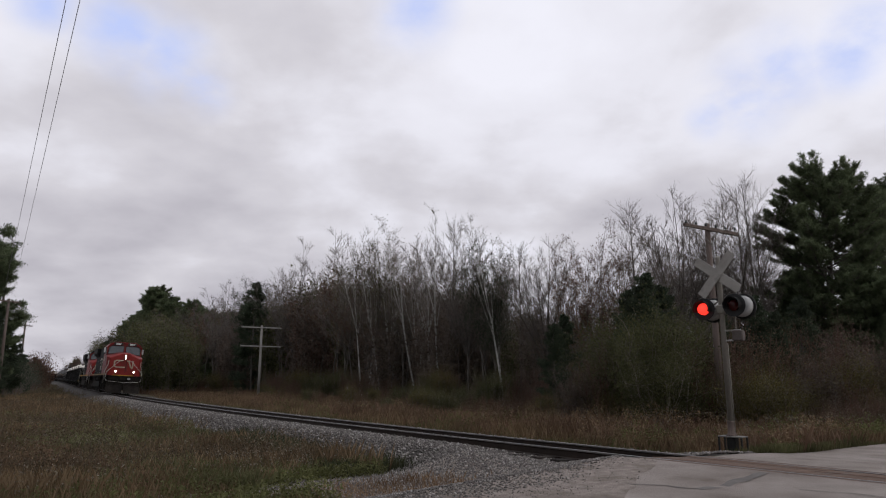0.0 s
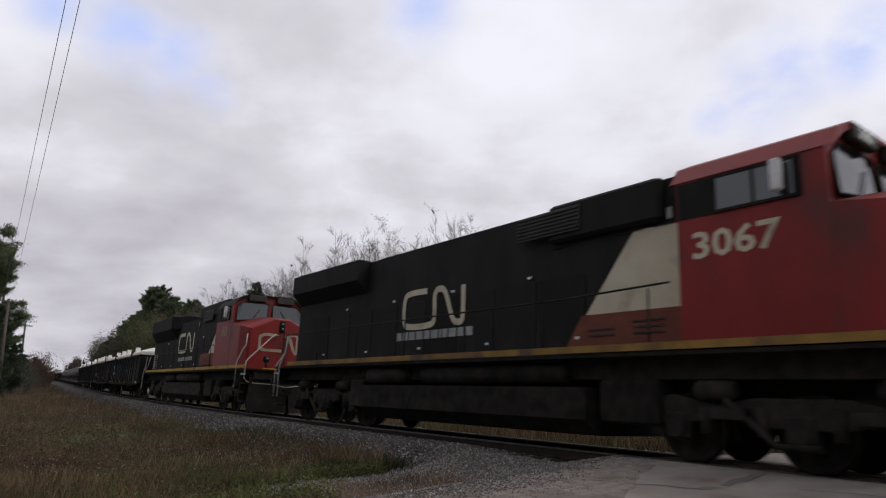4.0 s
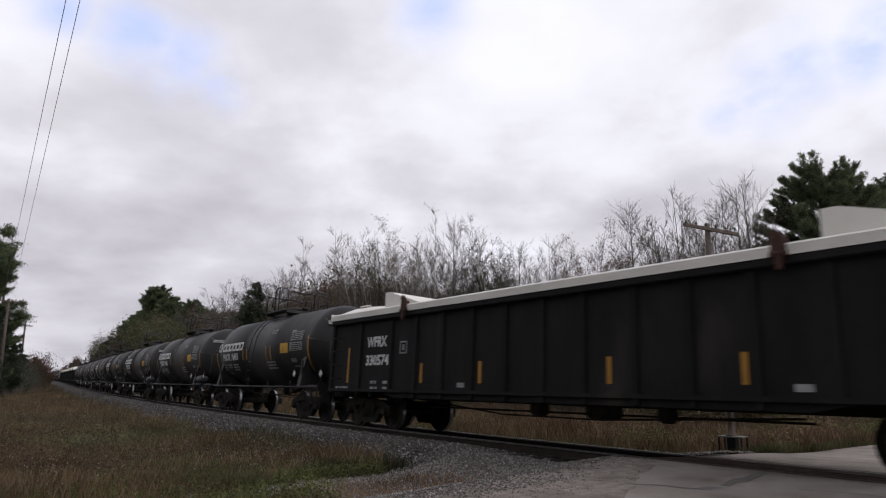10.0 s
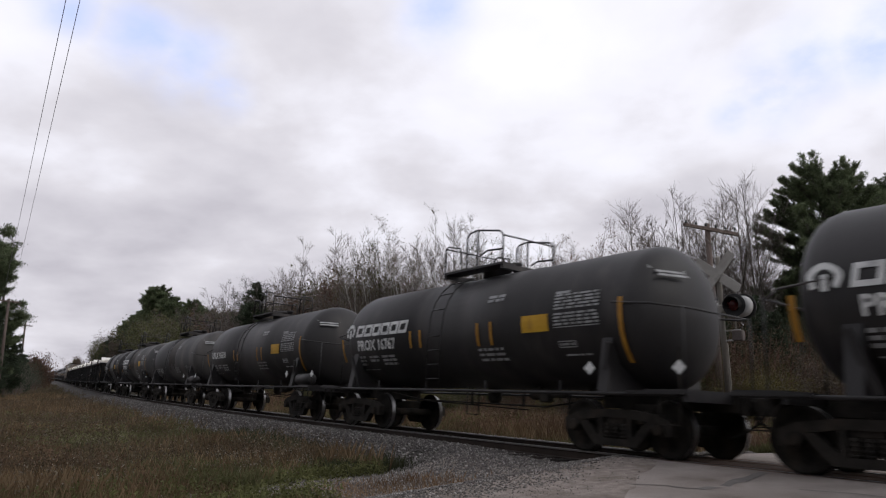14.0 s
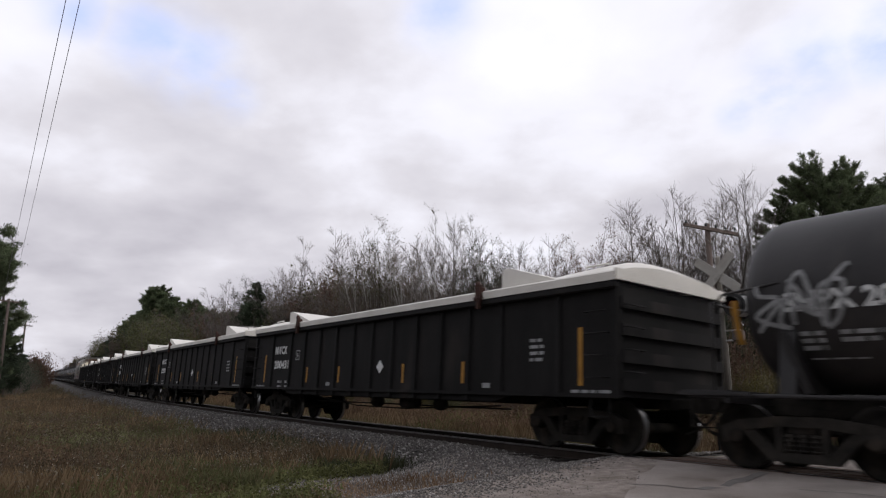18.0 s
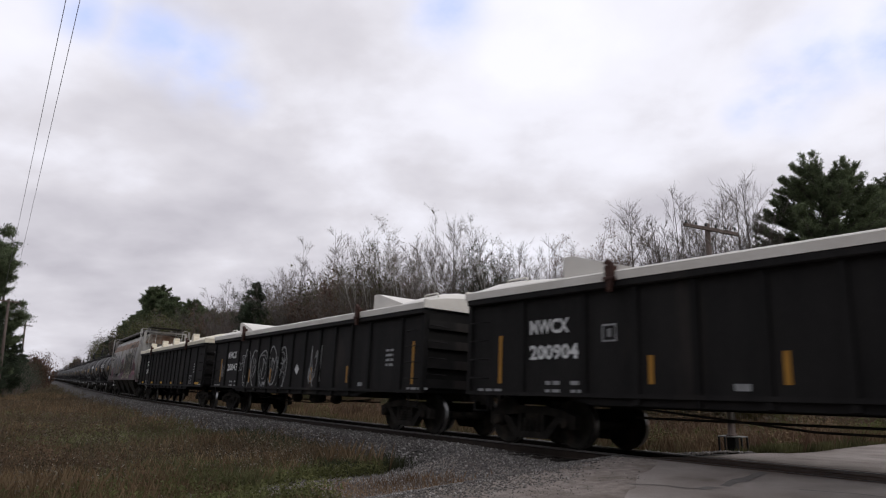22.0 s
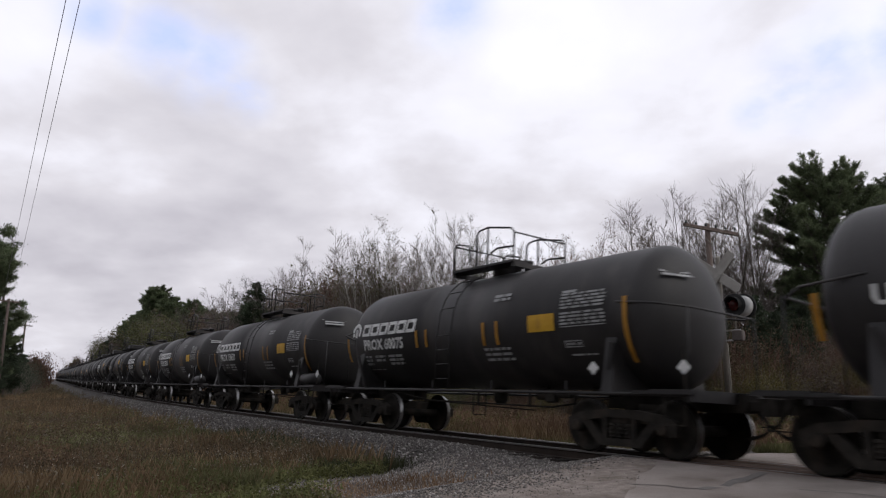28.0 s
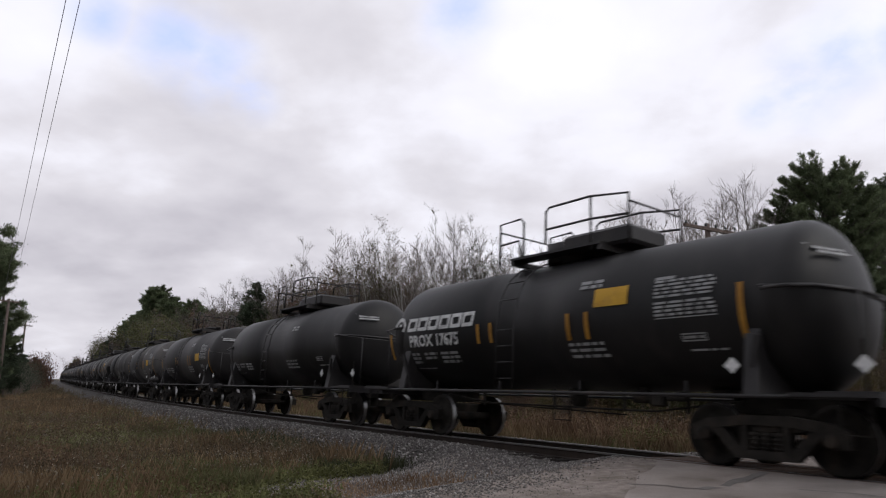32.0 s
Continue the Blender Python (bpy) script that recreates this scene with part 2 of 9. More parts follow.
# ---- ground, road and track ----
M_SOIL = surface("soil", (0.045, 0.037, 0.024), (0.10, 0.086, 0.055), scale=0.8, rough=0.95, bump=0.8, bump_scale=25, dirt=(0.05, 0.055, 0.02), dirt_scale=0.25)
M_STONE = surface("ballast", (0.034, 0.030, 0.027), (0.088, 0.079, 0.072), scale=9.0, rough=0.9, bump=1.0, bump_scale=55, dirt=(0.07, 0.06, 0.05), dirt_scale=0.6)
M_ROAD = surface("road", (0.205, 0.176, 0.158), (0.325, 0.284, 0.258), scale=1.6, rough=0.94, bump=0.9, bump_scale=110, dirt=(0.145, 0.118, 0.10), dirt_scale=0.8, dirt_at=0.5)
M_APRON = surface("dirt_and_gravel", (0.140, 0.116, 0.101), (0.285, 0.244, 0.216), scale=7.0, rough=0.95, bump=1.0, bump_scale=45, dirt=(0.11, 0.085, 0.068), dirt_scale=1.1, dirt_at=0.5)
M_RAIL = surface("rail", (0.018, 0.0125, 0.0098), (0.038, 0.026, 0.020), scale=4, rough=0.85, metal=0.0, bump=0.2)
M_SHINE = surface("rail_head", (0.16, 0.15, 0.145), (0.26, 0.245, 0.24), scale=6, rough=0.4, metal=0.9, bump=0.05)
M_TIE = surface("tie", (0.016, 0.0125, 0.0105), (0.040, 0.032, 0.027), scale=5, rough=0.95, bump=0.8, stretch=(1, 6, 6), random=0.3)

ROAD_A, ROAD_B = 2.5, -9.5  # the crossing road's edges along the track


def smooth(a, b, x):
    t = min(max((x - a) / (b - a), 0.0), 1.0)
    return t * t * (3 - 2 * t)


def land(s, off):
    """Height of the ground against the rails' level."""
    d = abs(off)
    if off > 0:
        z = -0.20 + 0.085 * smooth(3.5, 7.5, s) - (0.22 + 0.085 * smooth(3.5, 7.5, s)) * smooth(1.7, 3.3, d) + 0.10 * smooth(7, 14, d)
    else:
        z = -0.24 - 0.30 * smooth(1.9, 3.4, d) + 0.25 * smooth(8, 25, d)
    z += 0.05 * smooth(3.2, 5.0, d) * (noise.noise((s * 0.35, off * 0.35, 3.0)) + 0.5 * noise.noise((s * 1.1, off * 1.1, 7.0)))
    road = smooth(ROAD_A + 1.4, ROAD_A - 0.2, s) * smooth(ROAD_B - 1.4, ROAD_B + 0.2, s)
    if d < 1.05:
        zr = -0.16
    elif off > 0:
        zr = 0.025 - 0.055 * smooth(1.2, 2.6, d) - 0.20 * smooth(2.0, 9.0, d)
    else:
        zr = -0.10 - 0.16 * smooth(1.6, 5.0, d) - 0.10 * smooth(5.0, 14.0, d)
    return z + (zr - z) * road


def build_ground():
    ss = [-520, -300, -180, -110, -70, -45, -30, -22] + [x * 0.5 for x in range(-36, 60)] + [30 + 1.0 * i for i in range(30)] + [60 + 4 * i for i in range(20)] + [140 + 20 * i for i in range(11)] + [370, 420, 500, 620, 799]
    offs = [-900, -500, -300, -200, -140, -100, -75, -58, -45, -36, -30, -25] + [-22 + i for i in range(16)] + [-6 + 0.4 * i for i in range(41)] + [11 + 1.0 * i for i in range(8)] + [22, 28, 36, 48, 65, 90, 130, 200, 320, 520, 900]
    sh = Shape()
    v = []
    for s in ss:
        for o in offs:
            p = beside(s, o)
            v.append((p.x, p.y, p.z + land(s, o)))
    n = len(offs)
    f = [(i * n + j, (i + 1) * n + j, (i + 1) * n + j + 1, i * n + j + 1) for i in range(len(ss) - 1) for j in range(n - 1)]
    sh.add(v, f, True)
    g = part("ground", sh, M_SOIL)
    tagged(g, "dark soil with matted grass and weeds", "ground", kind="structure")


build_ground()


def strip(name, mat, s_list, offs, lift, label, category):
    """A sheet that follows the land between two distances from the track, with a thickness."""
    sh = Shape()
    n = len(offs)
    top = [beside(s, o, land(s, o) + lift) for s in s_list for o in offs]
    f = [(i * n + j, (i + 1) * n + j, (i + 1) * n + j + 1, i * n + j + 1) for i in range(len(s_list) - 1) for j in range(n - 1)]
    sh.add(top, f, True)
    ob = part(name, sh, mat)
    return tagged(ob, label, category, kind="structure")


LONG = [-300, -150, -80, -50] + [x * 1.0 for x in range(-30, 120)] + [120 + 5 * i for i in range(40)] + [330, 360, 400, 500, 700, 795]
strip("ballast_bed", M_STONE, LONG, [-3.3, -2.7, -2.1, -1.7, -1.2, -0.6, 0, 0.6, 1.2, 1.7, 2.1, 2.7, 3.2, 3.5], 0.02, "grey crushed stone ballast under the rails", "ballast")
ROAD_STEPS = [ROAD_A - 0.25 - i * (ROAD_A - ROAD_B - 0.5) / 12 for i in range(13)]
strip("road", M_ROAD, ROAD_STEPS, [-60, -40, -25, -16, -12, -10, -8, -6.5, -5, -4, -3, -2, -1.4, -1.16, -1.08], 0.035, "worn tan-grey asphalt road beyond the track", "road")
strip("road", M_ROAD, ROAD_STEPS, [1.08, 1.16, 1.4, 2, 3, 4, 5, 6.5, 8, 9, 10, 12, 16, 25, 40], 0.035, "worn tan-grey asphalt road on the near side of the track", "road")


def apron_edge(off):
    """Where the loose gravel over the road's edge ends, along the track."""
    return 1.75 - 0.50 * max(off - 1.2, 0.0) + 0.22 * noise.noise((off * 2.3, 1.0, 0.0)) + 0.10 * noise.noise((off * 7.3, 2.0, 0.0))


def build_apron():
    sh = Shape()
    offs = [1.25 + 0.25 * i for i in range(27)]
    rows = 16
    v = []
    for o in offs:
        a, b = apron_edge(o), 5.9 + 0.5 * noise.noise((o * 1.3, 4.0, 0.0))
        for k in range(rows):
            q = a + (b - a) * k / (rows - 1)
            v.append(beside(q, o, land(q, o) + 0.052 - (0.02 if k == 0 else 0.0)))
    f = [(i * rows + j, (i + 1) * rows + j, (i + 1) * rows + j + 1, i * rows + j + 1) for i in range(len(offs) - 1) for j in range(rows - 1)]
    ob = part("gravel_apron", sh.add(v, f, True), M_APRON)
    tagged(ob, "brown dirt and gravel spilled over the road's edge", "gravel", kind="structure")


build_apron()


def build_rails():
    head = [(-0.036, -0.03), (0.036, -0.03), (0.036, -0.004), (0.026, 0.0), (-0.026, 0.0), (-0.036, -0.004)]
    foot = [(-0.07, -0.178), (0.07, -0.178), (0.07, -0.165), (0.014, -0.15), (0.010, -0.05), (0.034, -0.03), (-0.034, -0.03), (-0.010, -0.05), (-0.014, -0.15), (-0.07, -0.165)]
    stops = [-500, -300, -150, -100, -80] + [-60 + 1.5 * i for i in range(120)] + [120 + 6 * i for i in range(40)] + [400, 500, 600, 700, 798]
    for side, name in ((1, "near"), (-1, "far")):
        t = tagged(new("rail"), "rusty steel running rail with a polished head", "rail", "running rails", "structure")
        for nm, prof, mat in (("rail_web", foot, M_RAIL), ("rail_head", head, M_SHINE)):
            rings = []
            for s in stops:
                ring = []
                for a, z in prof:
                    o = side * 0.7525 + a
                    ring.append(beside(s, o, z + o * CANT))
                rings.append(ring)
            part(nm, Shape().loft(rings), mat, t)


build_rails()


M_PLANK = surface("crossing_plank", (0.085, 0.050, 0.036), (0.15, 0.098, 0.072), scale=3, rough=0.9, bump=0.5, stretch=(1, 5, 5), random=0.2, dirt=(0.13, 0.11, 0.10), dirt_scale=1.2)
M_TAR = surface("tar", (0.085, 0.077, 0.071), (0.14, 0.127, 0.117), scale=6, rough=0.8, bump=0.4)
BED = bpy.data.objects["ballast_bed"]


def build_track_pieces():
    rnd = random.Random(5)
    tie = Shape().box((0, 0, 0), (2.6, 0.23, 0.16), chamfer=0.015).mesh("tie", M_TIE)
    s = ROAD_A + 0.35
    while s < 95:
        p = beside(s, rnd.uniform(-0.03, 0.03), -0.245)
        a = on_line(s)[2]
        part("tie", tie, None, BED, at=Matrix.LocRotScale(p, Euler((0, CANT, a + rnd.uniform(-0.012, 0.012))), None))
        s += 0.53
    # timber and rubber panels of the crossing
    long = 2.35
    for k in range(5):
        s = ROAD_A - 0.15 - long / 2 - k * (long + 0.02)
        a = on_line(s)[2]
        for off, w in ((-0.50, 0.30), (-0.17, 0.32), (0.17, 0.32), (0.50, 0.30), (0.98, 0.34), (-0.98, 0.34)):
            pl = shared_plank(w, long)
            p = beside(s, off, -0.05 + off * CANT + rnd.uniform(-0.006, 0.004))
            part("crossing_plank", pl, None, BED, at=Matrix.LocRotScale(p, Euler((0, CANT, a)), None))


PLANKS = {}


def shared_plank(w, long):
    if w not in PLANKS:
        PLANKS[w] = Shape().box((0, 0, 0), (w, long, 0.09), chamfer=0.012).mesh("crossing_plank", M_PLANK)
    return PLANKS[w]


build_track_pieces()


def stones(name, count, area, size, mat, label, seed, near=1.6, lift=0.04, thin=None):
    """Loose crushed stones, eight faces each, on a stretch beside the track; thin: where along it they fade out, and over what length."""
    rnd = np.random.RandomState(seed)
    s = area[0] + (area[1] - area[0]) * rnd.rand(count) ** near
    off = rnd.uniform(area[2], area[3], count)
    if thin:
        edge = np.array([apron_edge(b) + 0.5 * noise.noise((a * 1.4, b * 1.4, seed)) for a, b in zip(s, off)])
        ok = rnd.rand(count) ** 0.55 < (s - edge - thin[0]) / thin[1]
        s, off = s[ok], off[ok]
        count = len(s)
    base = np.array([tuple(beside(a, b, land(a, b) + lift)) for a, b in zip(s, off)])
    r = size * rnd.uniform(0.5, 1.4, (count, 1, 1))
    octa = np.array([(1, 0, 0), (0, 1, 0), (-1, 0, 0), (0, -1, 0), (0, 0, 0.8), (0, 0, -0.6)], float)
    v = octa[None] * r * rnd.uniform(0.6, 1.3, (count, 6, 1))
    ang = rnd.uniform(0, 6.28, count)
    c, q = np.cos(ang)[:, None], np.sin(ang)[:, None]
    v = np.stack([v[..., 0] * c - v[..., 1] * q, v[..., 0] * q + v[..., 1] * c, v[..., 2]], -1)
    v = (v + base[:, None]).reshape(-1, 3).astype(np.float32)
    f = np.array([(0, 1, 4), (1, 2, 4), (2, 3, 4), (3, 0, 4), (1, 0, 5), (2, 1, 5), (3, 2, 5), (0, 3, 5)])
    faces = (np.arange(count)[:, None, None] * 6 + f[None]).reshape(-1, 3).astype(np.int32)
    me = bpy.data.meshes.new(name)
    me.vertices.add(len(v))
    me.vertices.foreach_set("co", v.ravel())
    me.loops.add(faces.size)
    me.loops.foreach_set("vertex_index", faces.ravel())
    me.polygons.add(len(faces))
    me.polygons.foreach_set("loop_start", np.arange(0, faces.size, 3, dtype=np.int32))
    me.update(calc_edges=True)
    me.materials.append(mat)
    return tagged(new(name, me), label, "gravel", kind="stuff")


def stone_material():
    m, n, l, bsdf = material("loose_stone")
    geo, ramp = n.new("ShaderNodeNewGeometry"), n.new("ShaderNodeValToRGB")
    e = ramp.color_ramp.elements
    e[0].color, e[1].color = (0.045, 0.040, 0.036, 1), (0.33, 0.308, 0.29, 1)
    e.new(0.76).color = (0.128, 0.114, 0.104, 1)
    l.new(geo.outputs["Random Per Island"], ramp.inputs["Fac"])
    l.new(ramp.outputs["Color"], bsdf.inputs["Base Color"])
    bsdf.inputs["Roughness"].default_value = 0.9
    return m


M_LOOSE = stone_material()
stones("ballast_stones", 42000, (2.6, 60, 0.95, 3.6), 0.031, M_LOOSE, "loose grey crushed stones of the track bed", 21)
stones("ballast_stones", 6000, (2.6, 45, -3.2, -0.95), 0.038, M_LOOSE, "loose grey crushed stones beyond the rails", 22)
stones("ballast_stones", 5000, (2.6, 40, -0.7, 0.7), 0.035, M_LOOSE, "loose grey stones between the rails", 23)
stones("gravel", 26000, (1.6, 6.4, 1.3, 7.0), 0.019, M_LOOSE, "scattered grey gravel at the road's edge", 24, near=1.0, lift=0.052, thin=(0.35, 2.2))
stones("gravel", 5000, (0.9, 4.4, 1.25, 6.0), 0.010, M_LOOSE, "small loose gravel on the road's edge", 25, near=1.0, lift=0.055, thin=(-0.1, 1.6))


def build_cracks():
    """Tar-filled cracks in the road, and a broad worn seal along one of them."""
    for path, wide in (
        ([(0.95, 3.15), (0.55, 2.9), (0.3, 2.9), (0.13, 2.85)], 0.018),
        ([(0.13, 2.85), (0.06, 2.55), (0.06, 2.2), (0.12, 1.5), (0.12, 1.2)], 0.075),
        ([(-0.5, 3.5), (-1.1, 3.3), (-1.8, 3.35)], 0.014),
        ([(-0.7, 2.1), (-1.2, 1.95), (-1.9, 1.9)], 0.012),
    ):
        pts = [beside(s, o, land(s, o) + 0.042) for s, o in path]
        sh = Shape()
        fine = []
        for i in range(len(pts) - 1):
            for k in range(8):
                q = pts[i].lerp(pts[i + 1], k / 8)
                fine.append(q + Vector((noise.noise(q * 3.1), noise.noise(q * 2.7), 0)) * 0.06)
        v, f = [], []
        for i, q in enumerate(fine):
            d = fine[min(i + 1, len(fine) - 1)] - fine[max(i - 1, 0)]
            d.z = 0
            d.normalize()
            w = wide * (1.0 + 0.6 * noise.noise(q * 4) + 0.4 * noise.noise(q * 13))
            v += [q + Vector((-d.y, d.x, 0)) * w, q - Vector((-d.y, d.x, 0)) * w]
            if i:
                f.append((2 * i - 2, 2 * i - 1, 2 * i + 1, 2 * i))
        part("tar_crack", sh.add(v, f), M_TAR, bpy.data.objects["road"], "dark tar-filled crack")


build_cracks()
# ---- the train ----
M_BLACK = surface("black_paint", (0.010, 0.0095, 0.0095), (0.019, 0.0175, 0.017), scale=1.6, rough=0.75, bump=0.06, spec=0.12, dirt=(0.034, 0.029, 0.026), dirt_scale=0.9, dirt_at=0.58, stretch=(1, 1, 0.35), random=0.25)
M_TANK = surface("tank_paint", (0.0155, 0.0142, 0.0147), (0.028, 0.0255, 0.0258), scale=1.4, rough=0.54, bump=0.05, spec=0.32, dirt=(0.046, 0.040, 0.038), dirt_scale=1.1, dirt_at=0.55, stretch=(1, 1, 0.3), random=0.25)
M_JETTANK = surface("newer_tank_paint", (0.009, 0.0085, 0.009), (0.016, 0.0148, 0.0150), scale=1.4, rough=0.5, bump=0.05, spec=0.28, dirt=(0.028, 0.025, 0.024), dirt_scale=1.1, dirt_at=0.57, stretch=(1, 1, 0.3), random=0.25)
M_SPILL = surface("greasy_spill", (0.014, 0.012, 0.011), (0.034, 0.026, 0.020), scale=2.5, rough=0.6, bump=0.05, spec=0.25, stretch=(3, 1, 0.25), dirt=(0.070, 0.048, 0.034), dirt_scale=1.6, dirt_at=0.56)
M_OLDTANK = surface("faded_tank_paint", (0.035, 0.034, 0.035), (0.06, 0.058, 0.058), scale=0.8, rough=0.6, bump=0.05, dirt=(0.10, 0.09, 0.085), dirt_scale=0.6, dirt_at=0.56, stretch=(1, 1, 0.3), random=0.2)
M_UNDER = surface("grimy_steel", (0.012, 0.011, 0.010), (0.032, 0.028, 0.024), scale=4, rough=0.92, bump=0.4, bump_scale=60, random=0.3, spec=0.12, dirt=(0.045, 0.034, 0.026), dirt_scale=2.2, dirt_at=0.56)
M_LID = surface("white_cover", (0.62, 0.585, 0.53), (0.76, 0.725, 0.67), scale=0.9, rough=0.5, bump=0.04, dirt=(0.46, 0.43, 0.37), dirt_scale=0.8, dirt_at=0.62)
M_CREAMLID = surface("cream_cover", (0.60, 0.54, 0.42), (0.75, 0.69, 0.57), scale=0.9, rough=0.5, bump=0.04, dirt=(0.45, 0.38, 0.28), dirt_scale=0.8, dirt_at=0.62)
M_RED = surface("red_paint", (0.145, 0.0068, 0.0055), (0.20, 0.010, 0.0075), scale=1.5, rough=0.5, bump=0.03, dirt=(0.085, 0.015, 0.012), dirt_scale=1.6, dirt_at=0.54, stretch=(1, 1, 0.5))
M_RUSTRED = surface("dull_red_paint", (0.10, 0.03, 0.02), (0.17, 0.05, 0.03), scale=2, rough=0.8, bump=0.2)
M_CREAM = surface("cream_paint", (0.42, 0.37, 0.27), (0.52, 0.47, 0.36), scale=2, rough=0.6, bump=0.03, dirt=(0.25, 0.21, 0.15), dirt_scale=1.5)
M_OLDCREAM = surface("grimy_cream_paint", (0.27, 0.225, 0.165), (0.36, 0.31, 0.235), scale=3, rough=0.7, bump=0.03, dirt=(0.17, 0.11, 0.085), dirt_scale=2.2)
M_WHITE = surface("white_lettering", (0.50, 0.50, 0.49), (0.68, 0.68, 0.67), scale=5, rough=0.6, bump=0, dirt=(0.25, 0.25, 0.25), dirt_scale=4, dirt_at=0.55)
M_DIM = surface("worn_lettering", (0.20, 0.20, 0.20), (0.34, 0.34, 0.34), scale=5, rough=0.7, bump=0)
M_SCRAWL = surface("chalky_spray", (0.15, 0.15, 0.15), (0.32, 0.32, 0.32), scale=6, rough=0.8, bump=0)
M_YELLOW = surface("yellow_paint", (0.42, 0.23, 0.015), (0.52, 0.30, 0.025), scale=4, rough=0.6, bump=0, dirt=(0.30, 0.16, 0.03), dirt_scale=3)
M_ORANGE = surface("amber_stripe", (0.26, 0.12, 0.015), (0.38, 0.19, 0.025), scale=4, rough=0.6, bump=0)
M_HANDLE = surface("pale_handrail", (0.34, 0.32, 0.29), (0.46, 0.44, 0.40), scale=4, rough=0.5, bump=0)
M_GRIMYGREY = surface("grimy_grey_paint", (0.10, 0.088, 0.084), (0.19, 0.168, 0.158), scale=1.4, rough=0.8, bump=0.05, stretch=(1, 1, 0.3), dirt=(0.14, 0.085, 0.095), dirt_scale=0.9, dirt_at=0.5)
M_GREYCAR = surface("grey_car_paint", (0.27, 0.26, 0.245), (0.37, 0.355, 0.335), scale=1.6, rough=0.7, bump=0.05, stretch=(1, 1, 0.25), dirt=(0.19, 0.16, 0.13), dirt_scale=1.1, dirt_at=0.53)
M_RUSTBAND = surface("rust_stain", (0.16, 0.088, 0.055), (0.25, 0.175, 0.13), scale=2.6, rough=0.85, bump=0.1, stretch=(2.6, 1, 0.22), dirt=(0.29, 0.262, 0.235), dirt_scale=1.6, dirt_at=0.52)
M_RUSTY = surface("rusty_iron", (0.035, 0.018, 0.014), (0.075, 0.036, 0.027), scale=5, rough=0.9, bump=0.4)
M_GLASS = surface("dark_glass", (0.012, 0.014, 0.016), (0.02, 0.022, 0.025), scale=1, rough=0.08, bump=0, spec=1.0)
M_TREAD = surface("wheel_tread", (0.25, 0.24, 0.235), (0.38, 0.37, 0.36), scale=5, rough=0.35, metal=1.0, bump=0)
M_LIGHT = glow("lit_lamp", (1.0, 0.84, 0.58), 22.0)
M_DECK = surface("deck_yellow", (0.30, 0.165, 0.02), (0.40, 0.23, 0.03), scale=2, rough=0.7, bump=0, dirt=(0.10, 0.065, 0.03), dirt_scale=0.8, dirt_at=0.54)
M_OLDGREEN = surface("sticker_green", (0.03, 0.07, 0.03), (0.05, 0.10, 0.05), scale=6, rough=0.6, bump=0)
M_DIRTYYELLOW = surface("grimy_yellow", (0.16, 0.09, 0.02), (0.26, 0.15, 0.03), scale=3, rough=0.7, bump=0, dirt=(0.06, 0.04, 0.03), dirt_scale=1.0, dirt_at=0.5)
M_PINK = surface("pink_spray", (0.15, 0.070, 0.088), (0.23, 0.125, 0.15), scale=2, rough=0.7, bump=0)
M_PURPLE = surface("purple_spray", (0.075, 0.036, 0.055), (0.125, 0.068, 0.095), scale=2, rough=0.7, bump=0)
M_PLOW = surface("dusty_plow_steel", (0.013, 0.011, 0.010), (0.028, 0.024, 0.021), scale=3, rough=0.9, bump=0.2, spec=0.1, dirt=(0.025, 0.021, 0.018), dirt_scale=2.0, dirt_at=0.55)
M_FADED = surface("faded_black_spray", (0.035, 0.033, 0.031), (0.075, 0.07, 0.065), scale=2.5, rough=0.8, bump=0)
M_STREAK = surface("rust_streak", (0.20, 0.15, 0.115), (0.26, 0.20, 0.16), scale=3, rough=0.85, bump=0)
M_WALK = surface("weathered_walkway", (0.12, 0.108, 0.104), (0.19, 0.175, 0.168), scale=3, rough=0.8, bump=0.2, stretch=(0.3, 4, 4))
M_DARKSPRAY = surface("black_spray", (0.015, 0.014, 0.013), (0.04, 0.036, 0.03), scale=3, rough=0.6, bump=0)
M_PALESPRAY = surface("pale_spray", (0.27, 0.24, 0.18), (0.36, 0.32, 0.24), scale=3, rough=0.7, bump=0)
M_SILVER = surface("silver_spray", (0.12, 0.116, 0.113), (0.185, 0.178, 0.172), scale=3, rough=0.5, bump=0)
MESHES = {}


def shared(key, make):
    if key not in MESHES:
        MESHES[key] = make()
    return MESHES[key]


def car(name, front, rear, base, label, category, group):
    """A rail vehicle on the line, by the places of its two ends in the train; x runs forward."""
    ob = thing(name, label, category, group)
    u = (front + rear) / 2
    TRAIN.append((ob, u, base))
    ob.matrix_basis = car_pose(u, 0.0, base)
    return ob


# wheels and trucks
def wheel_mesh(r=0.457):
    def make():
        sh = Shape()
        prof = [(-0.075, 0.10), (-0.07, 0.17), (-0.02, 0.24), (-0.03, r - 0.10), (-0.07, r - 0.05), (-0.07, r - 0.012), (-0.055, r), (0.04, r + 0.004), (0.055, r + 0.028), (0.068, r + 0.02), (0.068, r - 0.06), (0.03, r - 0.10), (0.03, 0.2), (0.07, 0.1)]
        sh.lathe(prof, "y", 30)
        me = sh.mesh("wheel", M_UNDER)
        me.materials.append(M_TREAD)
        for p in me.polygons:
            c = p.center
            if math.hypot(c.x, c.z) > r - 0.008 and c.y < 0.03 and len(p.vertices) == 4:
                p.material_index = 1
        return me
    return shared(("wheel", r), make)


